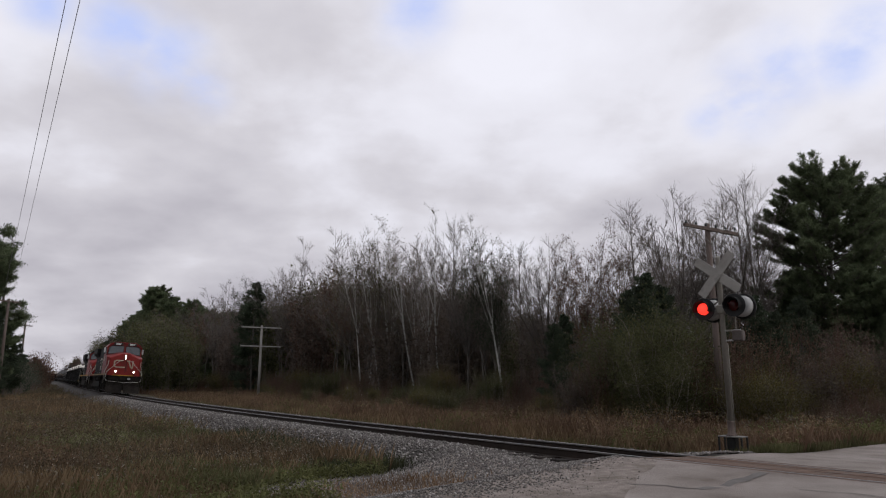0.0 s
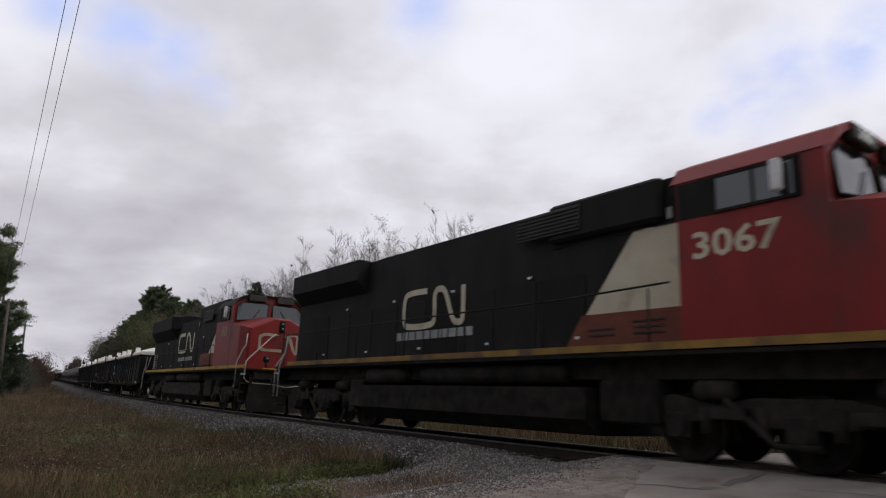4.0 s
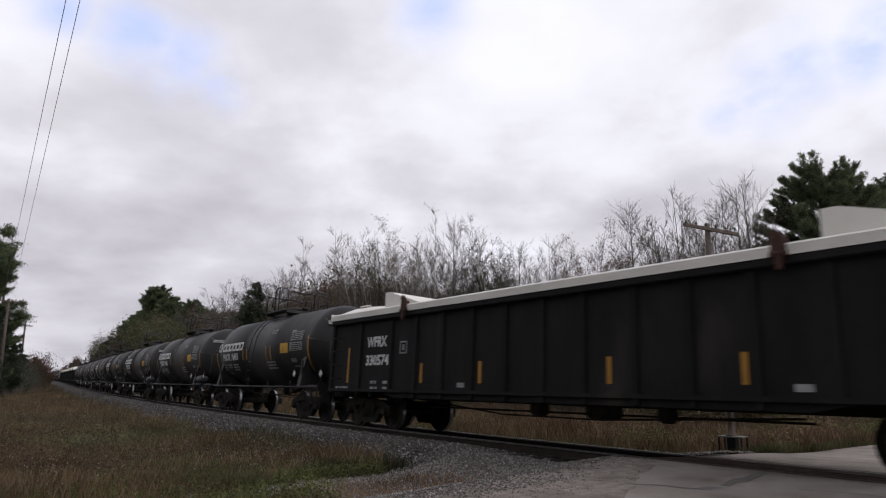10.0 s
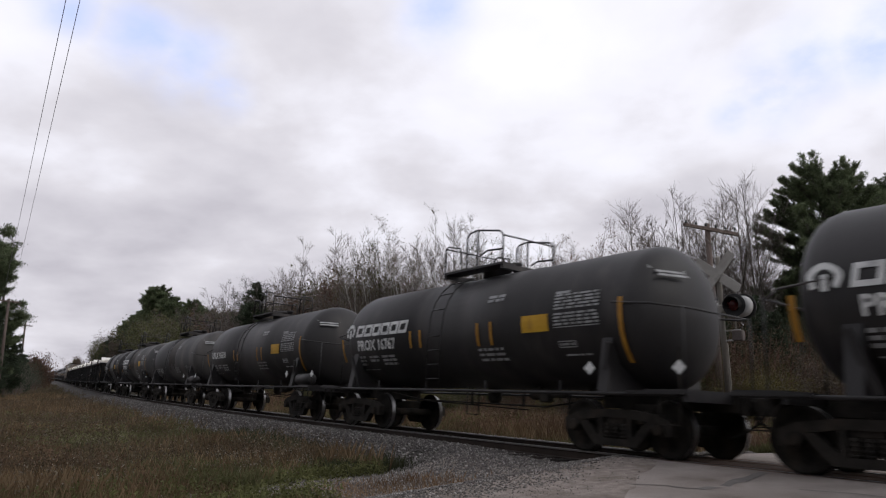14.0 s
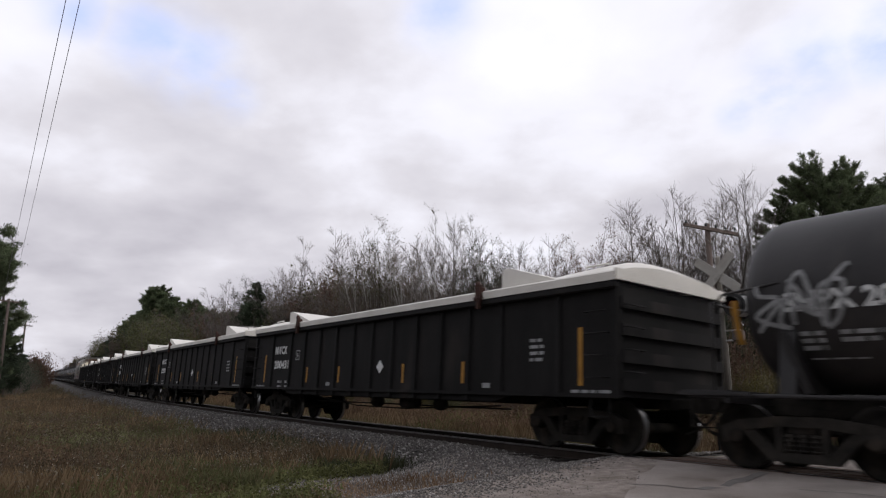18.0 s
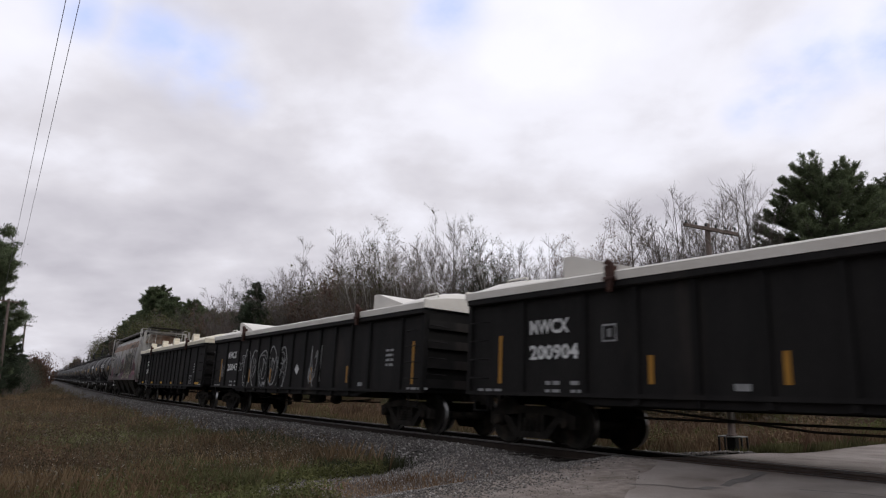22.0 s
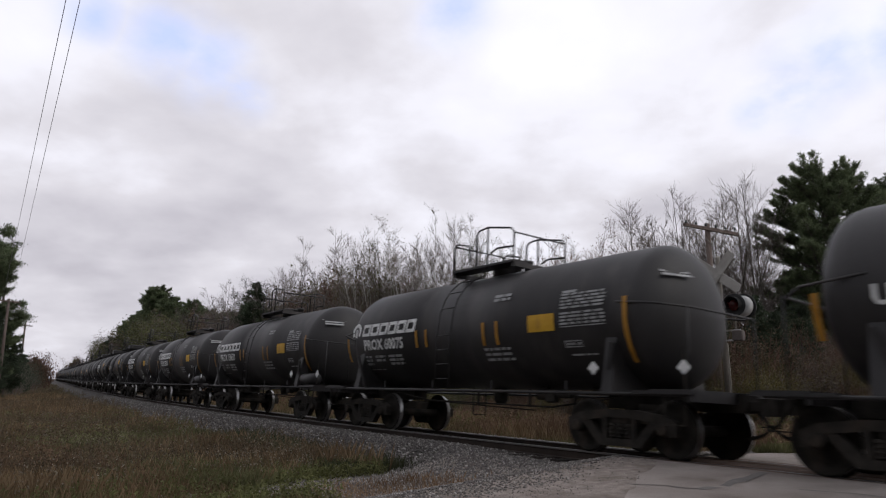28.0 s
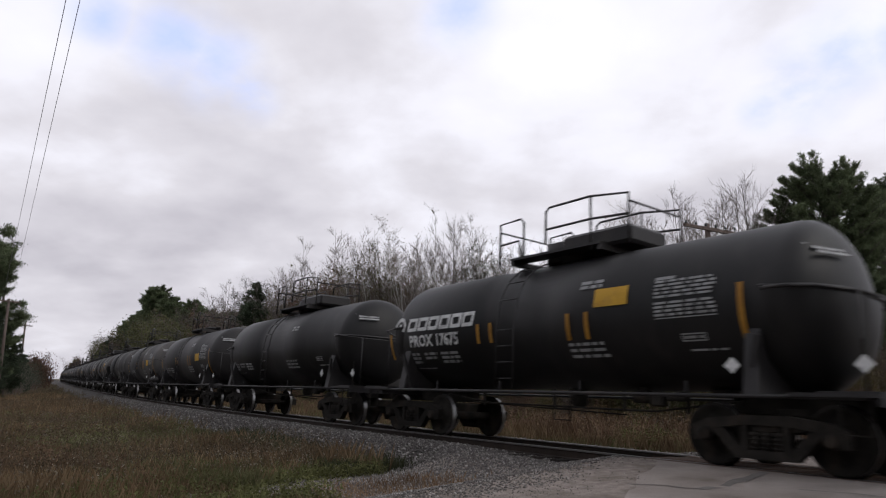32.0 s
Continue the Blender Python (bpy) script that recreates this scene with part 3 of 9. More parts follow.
def frame_mesh():
    def make():
        sh = Shape()
        sh.prism([(-1.10, 0.36), (-1.12, 0.58), (-0.86, 0.68), (-0.3, 0.75), (0.3, 0.75), (0.86, 0.68), (1.12, 0.58), (1.10, 0.36), (0.98, 0.36), (0.80, 0.54), (0.3, 0.61), (-0.3, 0.61), (-0.80, 0.54), (-0.98, 0.36)], -0.08, 0.08)
        sh.prism([(-0.80, 0.54), (-0.62, 0.555), (-0.34, 0.27), (0.34, 0.27), (0.62, 0.555), (0.80, 0.54), (0.44, 0.15), (-0.44, 0.15)], -0.075, 0.075)
        for x in (-0.30, 0.30):
            sh.box((x, 0, 0.44), (0.09, 0.15, 0.38))
        for x in (-0.17, 0.0, 0.17):
            sh.lathe([(0.27, 0.07), (0.52, 0.07)], "z", 10, (x, 0, 0))
            for k in range(4):
                sh.lathe([(0.29 + 0.06 * k, 0.082), (0.315 + 0.06 * k, 0.082)], "z", 10, (x, 0, 0))
        return sh.mesh("side_frame", M_UNDER)
    return shared("side_frame", make)


def truck(parent, x, lamp=None):
    bol = part("truck", shared("bolster", lambda: Shape().box((0, 0, 0.62), (0.40, 2.1, 0.24), chamfer=0.03).lathe([(0.70, 0.3), (0.86, 0.3)], "z", 16).mesh("truck", M_UNDER)), None, parent, at=pose(x, 0, 0))
    for side in (-1, 1):
        part("side_frame", frame_mesh(), None, bol, at=pose(0, side * 1.0, 0))
        for a in (-0.889, 0.889):
            part("wheel", wheel_mesh(), None, bol, at=pose(a, side * 0.755, 0.457, 0, 0, 0 if side < 0 else 180))
            part("bearing_cap", shared("cap", lambda: Shape().lathe([(-0.12, 0.07), (-0.10, 0.10), (0.06, 0.115)], "y", 14).mesh("bearing_cap", M_UNDER)), None, bol, at=pose(a, side * 1.03, 0.457, 0, 0, 0 if side < 0 else 180))
    for a in (-0.889, 0.889):
        part("axle", shared("axle", lambda: Shape().lathe([(-1.0, 0.075), (-0.7, 0.09), (0.7, 0.09), (1.0, 0.075)], "y", 10).mesh("axle", M_UNDER)), None, bol, at=pose(a, 0, 0.457))
    return bol


def coupler(parent, x, way):
    def make():
        sh = Shape()
        sh.box((0.25, 0, 0.88), (0.6, 0.16, 0.18), chamfer=0.02)
        sh.prism([(0.5, -0.15), (0.72, -0.17), (0.80, -0.06), (0.68, 0.02), (0.66, 0.14), (0.52, 0.16)], 0.74, 1.0, "z")
        sh.tube([(0.0, 0.45, 0.95), (0.3, 0.35, 0.62), (0.62, 0.2, 0.45), (0.85, 0.12, 0.38)], 0.03)
        return sh.mesh("coupler", M_UNDER)
    return part("coupler", shared("coupler", make), None, parent, at=pose(x, 0, 0, 0, 0, 0 if way > 0 else 180))


# paint on the sides: flat plates a few millimetres proud, or wrapped round a tank
def plate(sh, x0, z0, x1, z1, y, slant=0.0):
    """A thin painted plate on the near side."""
    v = [(x0, y, z0), (x1, y, z0), (x1 + slant, y, z1), (x0 + slant, y, z1)]
    b = [(p[0], y + 0.004, p[2]) for p in v]
    sh.add(v + b, [(0, 1, 2, 3), (4, 7, 6, 5), (0, 4, 5, 1), (1, 5, 6, 2), (2, 6, 7, 3), (3, 7, 4, 0)])


def wrap(me, r, zc, lift=0.034):
    """Bends a flat near-side mesh round a lying tank."""
    for v in me.vertices:
        a = math.asin(max(-0.97, min(0.97, (v.co.z - zc) / r)))
        v.co.y = -(r + lift) * math.cos(a)
        v.co.z = zc + (r + lift) * math.sin(a)
    me.update()
    return me


def bars_mesh(name, rects, mat, y=-1.0, round_to=None, slant=0.0):
    """Painted rectangles on the near side, each one sheet."""
    sh = Shape()
    for x0, z0, x1, z1 in rects:
        n = max(1, int(abs(z1 - z0) / 0.10)) if round_to else 1
        v, f = [], []
        for k in range(n + 1):
            z = z0 + (z1 - z0) * k / n
            v += [(x0 + slant * (z - z0), y, z), (x1 + slant * (z - z0), y, z)]
            if k:
                f.append((2 * k - 2, 2 * k - 1, 2 * k + 1, 2 * k))
        sh.add(v, f)
    me = sh.mesh(name, mat)
    return wrap(me, *round_to) if round_to else me


def diamond(x, z, r, mat, y):
    return Shape().add([(x - r, y, z), (x, y, z - r), (x + r, y, z), (x, y, z + r)], [(0, 1, 2, 3)]).mesh("placard", mat)


def text_mesh(body, x, z, high, mat, y, width=1.0, round_to=None, bold=0.012):
    """Lettering on the near side: its lower left corner at x, z."""
    cu = bpy.data.curves.new("lettering", "FONT")
    cu.body, cu.size, cu.offset, cu.resolution_u = body, high / 0.70, bold, 2
    ob = new("lettering", cu)
    bpy.context.view_layer.update()
    me = bpy.data.meshes.new_from_object(ob)
    bpy.data.objects.remove(ob)
    bpy.data.curves.remove(cu)
    me.name = "lettering"
    lo, hi = min(v.co.x for v in me.vertices), max(v.co.x for v in me.vertices)
    for v in me.vertices:
        v.co = (x + (v.co.x - lo) * width / (hi - lo), y, z + v.co.y)
    me.materials.clear()
    me.materials.append(mat)
    return wrap(me, *round_to) if round_to else me


def block_name(parent, x, z, high, count, mat, round_to):
    """A maker's name as plain slanted block shapes, one part each."""
    w = high * 1.20
    for i in range(count):
        a = x + i * w * 1.22
        e = lambda p, q: (a + w * p + 0.18 * high * q, z + high * q)
        path = [e(0.05, 0.5), e(0.05, 0.9), e(0.9, 0.9), e(0.9, 0.1), e(0.05, 0.1), e(0.05, 0.5)]
        part("painted_block", polyline_mesh("painted_block", path, high * 0.27, mat, round_to), None, parent, "white painted name block")


def polyline_mesh(name, path, width, mat, round_to):
    """A band with mitred corners along points."""
    v, f = [], []
    n = len(path)
    for i, p in enumerate(path):
        a, b = path[max(i - 1, 0)], path[min(i + 1, n - 1)]
        d1 = (p[0] - a[0], p[1] - a[1]) if i else (b[0] - p[0], b[1] - p[1])
        d2 = (b[0] - p[0], b[1] - p[1]) if i < n - 1 else d1
        l1, l2 = math.hypot(*d1), math.hypot(*d2)
        nx, nz = -(d1[1] / l1 + d2[1] / l2), d1[0] / l1 + d2[0] / l2
        q = width / max((nx * nx + nz * nz), 0.5)
        v += [(p[0] + nx * q, -1.0, p[1] + nz * q), (p[0] - nx * q, -1.0, p[1] - nz * q)]
        if i:
            f.append((2 * i - 2, 2 * i - 1, 2 * i + 1, 2 * i))
    return wrap(Shape().add(v, f).mesh(name, mat), *round_to)


def stroke_mesh(name, paths, width, mat, y, round_to=None):
    """Sprayed lines: flat ribbons along smooth paths of (x, z)."""
    sh = Shape()
    for path in paths:
        pts = []
        n = len(path)
        for i in range(n - 1):
            p0, p1, p2, p3 = path[max(i - 1, 0)], path[i], path[i + 1], path[min(i + 2, n - 1)]
            for k in range(5):
                t = k / 5
                pts.append(tuple(0.5 * (2 * p1[c] + (p2[c] - p0[c]) * t + (2 * p0[c] - 5 * p1[c] + 4 * p2[c] - p3[c]) * t * t + (3 * p1[c] - p0[c] - 3 * p2[c] + p3[c]) * t ** 3) for c in (0, 1)))
        pts.append(path[-1])
        v, f = [], []
        for i, p in enumerate(pts):
            a, b = pts[max(i - 1, 0)], pts[min(i + 1, len(pts) - 1)]
            d = math.hypot(b[0] - a[0], b[1] - a[1]) + 1e-6
            nx, nz = -(b[1] - a[1]) / d * width / 2, (b[0] - a[0]) / d * width / 2
            v += [(p[0] + nx, y, p[1] + nz), (p[0] - nx, y, p[1] - nz)]
            if i:
                f.append((2 * i - 2, 2 * i - 1, 2 * i + 1, 2 * i))
        sh.add(v, f)
    me = sh.mesh(name, mat)
    return wrap(me, *round_to) if round_to else me


def scrawl(seed, x0, x1, z0, z1, count):
    """Looping spray lines that fill a field, like letters that nobody can read."""
    rnd = random.Random(seed)
    paths = []
    w = (x1 - x0) / count
    for i in range(count):
        a = x0 + i * w
        p = [(a + w * rnd.uniform(0.0, 0.25), z0 + (z1 - z0) * rnd.uniform(0, 0.25))]
        for k in range(rnd.randint(5, 8)):
            p.append((a + w * rnd.uniform(-0.1, 1.1), z0 + (z1 - z0) * rnd.uniform(0, 1)))
        paths.append(p)
    return paths


def bubble_letters(seed, x0, x1, z0, z1, count):
    """Rounded outline shapes side by side."""
    rnd = random.Random(seed)
    paths = []
    w = (x1 - x0) / count
    for i in range(count):
        cx, cz = x0 + w * (i + 0.5), (z0 + z1) / 2
        rx, rz = w * 0.52, (z1 - z0) / 2
        ring = [(cx + rx * math.cos(a) * rnd.uniform(0.75, 1.1), cz + rz * math.sin(a) * rnd.uniform(0.8, 1.1)) for a in [k * math.pi / 4 + 0.3 for k in range(9)]]
        ring[-1] = ring[0]
        paths.append(ring)
        paths.append([(cx - rx * 0.3, cz - rz * 0.5), (cx + rx * rnd.uniform(-0.2, 0.3), cz + rz * 0.1), (cx - rx * 0.1, cz + rz * 0.45), (cx + rx * 0.35, cz + rz * 0.2)])
    return paths


def lines_of(x0, x1, z_top, n, pitch, thick, seed):
    """Small lettering that cannot be read: short bars in rows."""
    rnd = random.Random(seed)
    out = []
    for i in range(n):
        z = z_top - i * pitch
        x = x0
        while x < x1 - 0.02:
            w = min(rnd.uniform(0.08, 0.30), x1 - x)
            out.append((x, z - thick, x + w, z))
            x += w + 0.05
    return out


def ring_path(x0, x1, z0, z1):
    cx, cz = (x0 + x1) / 2, (z0 + z1) / 2
    return [[(cx + (x1 - x0) / 2 * math.cos(a), cz + (z1 - z0) / 2 * math.sin(a)) for a in [k * math.pi / 4 for k in range(9)]]]


def word_path(x0, x1, z0, z1):
    """A joined-up scribble of loops and humps."""
    n = 15
    return [[(x0 + (x1 - x0) * (k + 0.8 * math.sin(k * 1.9)) / (n - 1), z0 + (z1 - z0) * (0.5 + 0.46 * math.sin(k * 2.5 + 0.6))) for k in range(n)]]


def cross_path(x0, x1, z0, z1):
    return [[(x0, z0), ((x0 + x1) / 2, (z0 + z1) / 2 + 0.03), (x1, z1)], [(x0 + 0.06, z1), ((x0 + x1) / 2, (z0 + z1) / 2), (x1 - 0.05, z0 - 0.04)]]


SCRIBBLES = {"ring": ring_path, "word": word_path, "cross": cross_path}


# gondolas
def lid_mesh(L, kind):
    def make():
        sh = Shape()
        rings = []
        n = 76
        for i in range(n + 1):
            x = -L / 2 - 0.03 + (L + 0.06) * i / n
            e = min(x + L / 2, L / 2 - x)
            if kind == "humped":
                ph = (x + L / 2) / L * 9.0
                h = 0.10 + 0.30 * abs(math.sin(math.pi * ph)) ** 0.55
                h *= min(1.0, 0.45 + e * 1.2)
            else:
                h = 0.16 + 0.20 * (1 - smooth(0.4, 3.2, e)) + 0.05 * smooth(3.0, 5.0, e)
                h *= min(1.0, 0.5 + e * 1.5)
            rings.append([(x, -1.46, 3.05)] + [(x, y, 3.05 + h * (1 - (y / 1.46) ** 2) ** 0.8) for y in [-1.46 + 2.92 * k / 8 for k in range(1, 8)]] + [(x, 1.46, 3.05)])
        sh.loft(rings, closed=False, caps=False, smooth=True)
        ends = (-L / 2 - 0.03, L / 2 + 0.03)
        for side in (-1, 1):
            sh.loft([[(x, side * 1.44, 3.046), (x, side * 1.58, 3.03), (x, side * 1.61, 3.0), (x, side * 1.60, 2.86), (x, side * 1.50, 2.86)] for x in ends])
        for x in ends:
            sh.box((x, 0, 2.965), (0.05, 3.2, 0.19))
            q = rings[0] if x < 0 else rings[-1]
            sh.add(q, [tuple(range(len(q)))])
        me = sh.mesh("cover", M_CREAMLID if kind == "cream" else M_LID)
        return me
    return shared(("lid", round(L, 2), kind), make)


MARKS = {"TILX": (2.25, 0.79, 0.79), "MWCX": (1.75, 0.97, 1.18), "WFRX": (1.87, 0.97, 1.10)}


def gondola(front, rear, lid, style, mark, number, seed, scr=None, cream=False):
    L = rear - front
    h = L / 2
    ob = car("gondola_car", front, rear, L - 3.5, "black steel gondola rail car, %s, lettered %s %s" % ("humped cream cover" if cream else "humped white cover" if lid == "humped" else "low white cover", mark, number), "rail car", "gondola cars of the train")
    X = lambda d: -h + d  # distance ahead of the rear end
    out = [(-h, 0.98), (-h + 2.6, 0.93), (-h + 3.2, 0.80), (h - 3.2, 0.80), (h - 2.6, 0.93), (h, 0.98), (h, 2.86), (-h, 2.86)]
    for side in (-1, 1):
        part("side_panel", shared(("gside", round(L, 2)), lambda: Shape().prism(out, -0.012, 0.012).mesh("side_panel", M_BLACK)), None, ob, at=pose(0, side * 1.46, 0))
        part("top_chord", shared(("gchord", round(L, 2)), lambda: Shape().box((0, 0, 2.80), (L, 0.14, 0.13), chamfer=0.02).mesh("top_chord", M_BLACK)), None, ob, at=pose(0, side * 1.52, 0))
        part("side_sill", shared(("gsill", round(L, 2)), lambda: Shape().box((0, 0, 0.96), (L, 0.10, 0.07)).mesh("side_sill", M_BLACK)), None, ob, at=pose(0, side * 1.50, 0))
        for d in (0.05, 1.57, 3.08, 4.14, 5.2, 6.25, 7.28, 8.3, 9.3, 10.38, 11.38, 12.39, 13.42, 15.0, L - 0.05) if style == "tall" else (0.05, 1.1, 2.05, 3.2, 3.95, 4.95, 5.85, 6.8, 7.75, 8.65, 9.5, 10.4, 11.35, 12.35, 13.35, 14.75, L - 0.05):
            low = 0.82 if 3.2 < d < L - 3.2 else 0.97
            part("rib", shared(("rib", low), lambda: Shape().prism([(-0.085, -0.09), (-0.05, 0.02), (0.05, 0.02), (0.085, -0.09)][::-1], low, 2.74, "z").mesh("rib", M_BLACK)), None, ob, at=pose(X(min(d, L - 0.06)), side * 1.53 - (0.02 if side > 0 else -0.02), 0, 0, 0, 0 if side > 0 else 180))
    for e in (-1, 1):
        part("end_panel", shared("gend", lambda: Shape().box((0, 0, 1.9), (0.05, 2.92, 1.9)).mesh("end_panel", M_BLACK)), None, ob, at=pose(e * (h - 0.06), 0, 0))
        for z in (1.15, 1.6, 2.05, 2.5):
            part("end_rib", shared("gerib", lambda: Shape().prism([(-1.45, -0.10), (1.45, -0.10), (1.45, 0.10), (-1.45, 0.10)], 0, 0.09, "x").mesh("end_rib", M_BLACK)), None, ob, at=pose(e * (h - 0.035), 0, z, 0, 0, 0 if e > 0 else 180))
        for z in (1.25, 1.62, 1.99, 2.36):
            part("ladder_rung", shared("rung", lambda: Shape().tube([(-0.23, 0.05, 0), (-0.23, -0.06, 0), (0.23, -0.06, 0), (0.23, 0.05, 0)], 0.012).mesh("ladder_rung", M_BLACK)), None, ob, at=pose(e * (h - 0.42), -1.56, z))
            part("ladder_rung", shared("rung", None), None, ob, at=pose(e * (h + 0.05), -1.18, z + 0.1, 0, 0, 90 * e))
        part("step", shared("gstep", lambda: Shape().tube([(-0.2, 0, 1.0), (-0.2, 0, 0.62), (0.2, 0, 0.62), (0.2, 0, 1.0)], 0.02).mesh("step", M_BLACK)), None, ob, at=pose(e * (h - 0.42), -1.48, 0))
        coupler(ob, e * (h - 0.1), e)
        truck(ob, e * (h - 1.40))
    part("centre_sill", shared(("gcs", round(L, 2)), lambda: Shape().box((0, 0, 0.93), (L - 0.2, 0.45, 0.30)).box((0, 0, 1.06), (L - 0.1, 2.85, 0.06)).mesh("centre_sill", M_UNDER)), None, ob)
    part("brake_rod", shared("grod", lambda: Shape().tube([(-4.6, -0.9, 0.80), (-1.5, -0.9, 0.55), (1.0, -0.9, 0.55), (4.6, -0.9, 0.72)], 0.018).tube([(-4.6, -0.6, 0.62), (4.6, -0.6, 0.66)], 0.02).mesh("brake_rod", M_UNDER)), None, ob)
    for x, w in ((1.1, 0.7), (-0.5, 0.35), (2.4, 0.3)):
        part("brake_reservoir", shared(("gres", w), lambda: Shape().lathe([(-w / 2, 0.05), (-w / 2 + 0.05, 0.15), (w / 2 - 0.05, 0.15), (w / 2, 0.05)], "x", 12).mesh("brake_reservoir", M_UNDER)), None, ob, at=pose(x, -0.85, 0.70))
    cov = part("cover", lid_mesh(L, lid), None, ob, "cream cover" if cream else "white cover")
    if cream:
        cov.data = shared(("lidc", round(L, 2)), lambda: cov.data.copy())
        cov.data.materials[0] = M_CREAMLID
    lm = M_CREAMLID if cream else M_LID
    if lid == "humped":
        for d in (2.8, 6.2, 9.1, 13.4):
            part("lifting_block", shared(("block", cream), lambda: Shape().prism([(-0.24, 3.0), (0.24, 3.0), (0.19, 3.24), (0.13, 3.27), (0.12, 3.42), (-0.12, 3.42), (-0.13, 3.27), (-0.19, 3.24)], -0.14, 0.14).mesh("lifting_block", lm)), None, cov, at=pose(X(d), -1.35, 0))
    else:
        for d in (2.52, 13.32):
            part("wedge", shared("wedge", lambda: Shape().prism([(0.0, 3.0), (0.0, 3.46), (0.22, 3.46), (1.5, 3.09), (1.5, 3.0)], -1.40, 1.3).mesh("wedge", M_LID)), None, cov, at=pose(X(d), 0, 0))
            part("lifting_eye", shared("eye", lambda: Shape().tube([(0.0, 0, 3.05), (0.02, 0, 3.14), (0.55, 0, 3.14), (0.6, 0, 3.05)], 0.02).mesh("lifting_eye", M_LID)), None, cov, at=pose(X(d + 2.0 if d > 5 else d - 1.8), -1.1, 0.14))
    for d in (3.74, 12.84):
        part("hold_down", shared("hook", lambda: Shape().prism([(-0.03, 2.66), (0.05, 2.66), (0.09, 2.95), (0.08, 3.16), (-0.02, 3.24), (-0.09, 3.15), (-0.01, 3.10), (-0.02, 2.92)], -0.04, 0.04).box((0.0, 0.05, 3.02), (0.20, 0.16, 0.22), chamfer=0.03).lathe([(-0.10, 0.05), (0.12, 0.05)], "x", 10, (0.0, 0.0, 2.88)).mesh("hold_down", M_RUSTY)), None, ob, "rusty iron hold-down clamp", at=pose(X(d), -1.64, 0))
    y = -1.478
    part("lettering", text_mesh(mark, X(MARKS[mark][0]), 2.07, 0.25, M_WHITE, y, MARKS[mark][1]), None, ob, "white lettering %s" % mark)
    part("lettering", text_mesh(number, X(MARKS[mark][0]), 1.60, 0.25, M_WHITE, y, MARKS[mark][2] * (1.5 if " " in number else 1.0)), None, ob, "white number %s" % number)
    part("small_print", bars_mesh("small_print", lines_of(X(2.15), X(2.5), 1.20, 2, 0.15, 0.07, seed) + lines_of(X(2.75), X(3.12), 1.20, 2, 0.15, 0.07, seed + 1) + lines_of(X(14.25), X(14.62), 1.98, 4, 0.12, 0.06, seed + 2) + lines_of(X(0.3), X(1.0), 1.05, 1, 0.1, 0.05, seed + 3) + lines_of(X(15.3), X(16.2), 1.05, 1, 0.1, 0.05, seed + 4) + lines_of(X(9.5), X(10.0), 0.96, 1, 0.1, 0.035, seed + 5), M_DIM, y), None, ob, "small worn white print")
    if style == "flat":
        part("stencil_box", bars_mesh("stencil_box", [(X(13.6), 1.06, X(14.05), 1.09), (X(13.6), 1.40, X(14.05), 1.43), (X(13.6), 1.06, X(13.63), 1.43), (X(14.02), 1.06, X(14.05), 1.43), (X(13.75), 1.09, X(13.77), 1.4), (X(13.63), 1.18, X(14.02), 1.2)], M_DIM, y), None, ob, "white outlined stencil box")
    for a in (11.1,) if style == "flat" else (12.86, 5.75):
        part("white_tag", bars_mesh("white_tag", [(X(a), 1.06, X(a + 0.24), 1.16)], M_DIM, y), None, ob)
    if style == "flat":
        spots = ((1.0, 1.85), (4.2, 4.68), (6.9, 7.4), (9.4, 9.9), (11.96, 12.44), (14.67, 15.55))
        for a, b in spots:
            part("reflector", bars_mesh("reflector", [(X(a), 1.03, X(b), 1.13)], M_YELLOW, y - 0.004), None, ob, "yellow reflective strip")
    else:
        for d, z0, z1 in ((0.95, 1.15, 2.08), (4.4, 1.15, 1.6), (6.5, 1.15, 1.6), (9.84, 1.15, 1.6), (12.2, 1.15, 1.6), (15.52, 1.12, 2.12)):
            part("reflector", bars_mesh("reflector", [(X(d) - 0.05, z0, X(d) + 0.05, z1)], M_ORANGE, y - 0.004), None, ob, "amber reflective strip")
        if mark == "MWCX":
            part("placard", diamond(X(8.75), 1.55, 0.17, M_WHITE, y - 0.006), None, ob, "white diamond placard")
        part("stencil_box", bars_mesh("stencil_box", [(X(3.45), 1.85, X(3.75), 1.88), (X(3.45), 2.12, X(3.75), 2.15), (X(3.45), 1.85, X(3.48), 2.15), (X(3.72), 1.85, X(3.75), 2.15), (X(3.56), 1.93, X(3.64), 2.07)], M_DIM, y), None, ob)
    for k, (fill, a, b, z0, z1, n, w) in enumerate(scr or ()):
        paths = SCRIBBLES[fill](X(a), X(b), z0, z1) if fill in SCRIBBLES else block_letters(seed * 7 + k, X(a), X(b), z0, z1, n) if fill == "block" else bubble_letters(seed * 7 + k, X(a), X(b), z0, z1, n) if fill == "bubble" else scrawl(seed * 7 + k, X(a), X(b), z0, z1, n)
        for p in paths:
            part("graffiti", stroke_mesh("graffiti", [p], w, M_SCRAWL, y - 0.003 - 0.0005 * k), None, ob, "pale grey sprayed graffiti lines")
    return ob


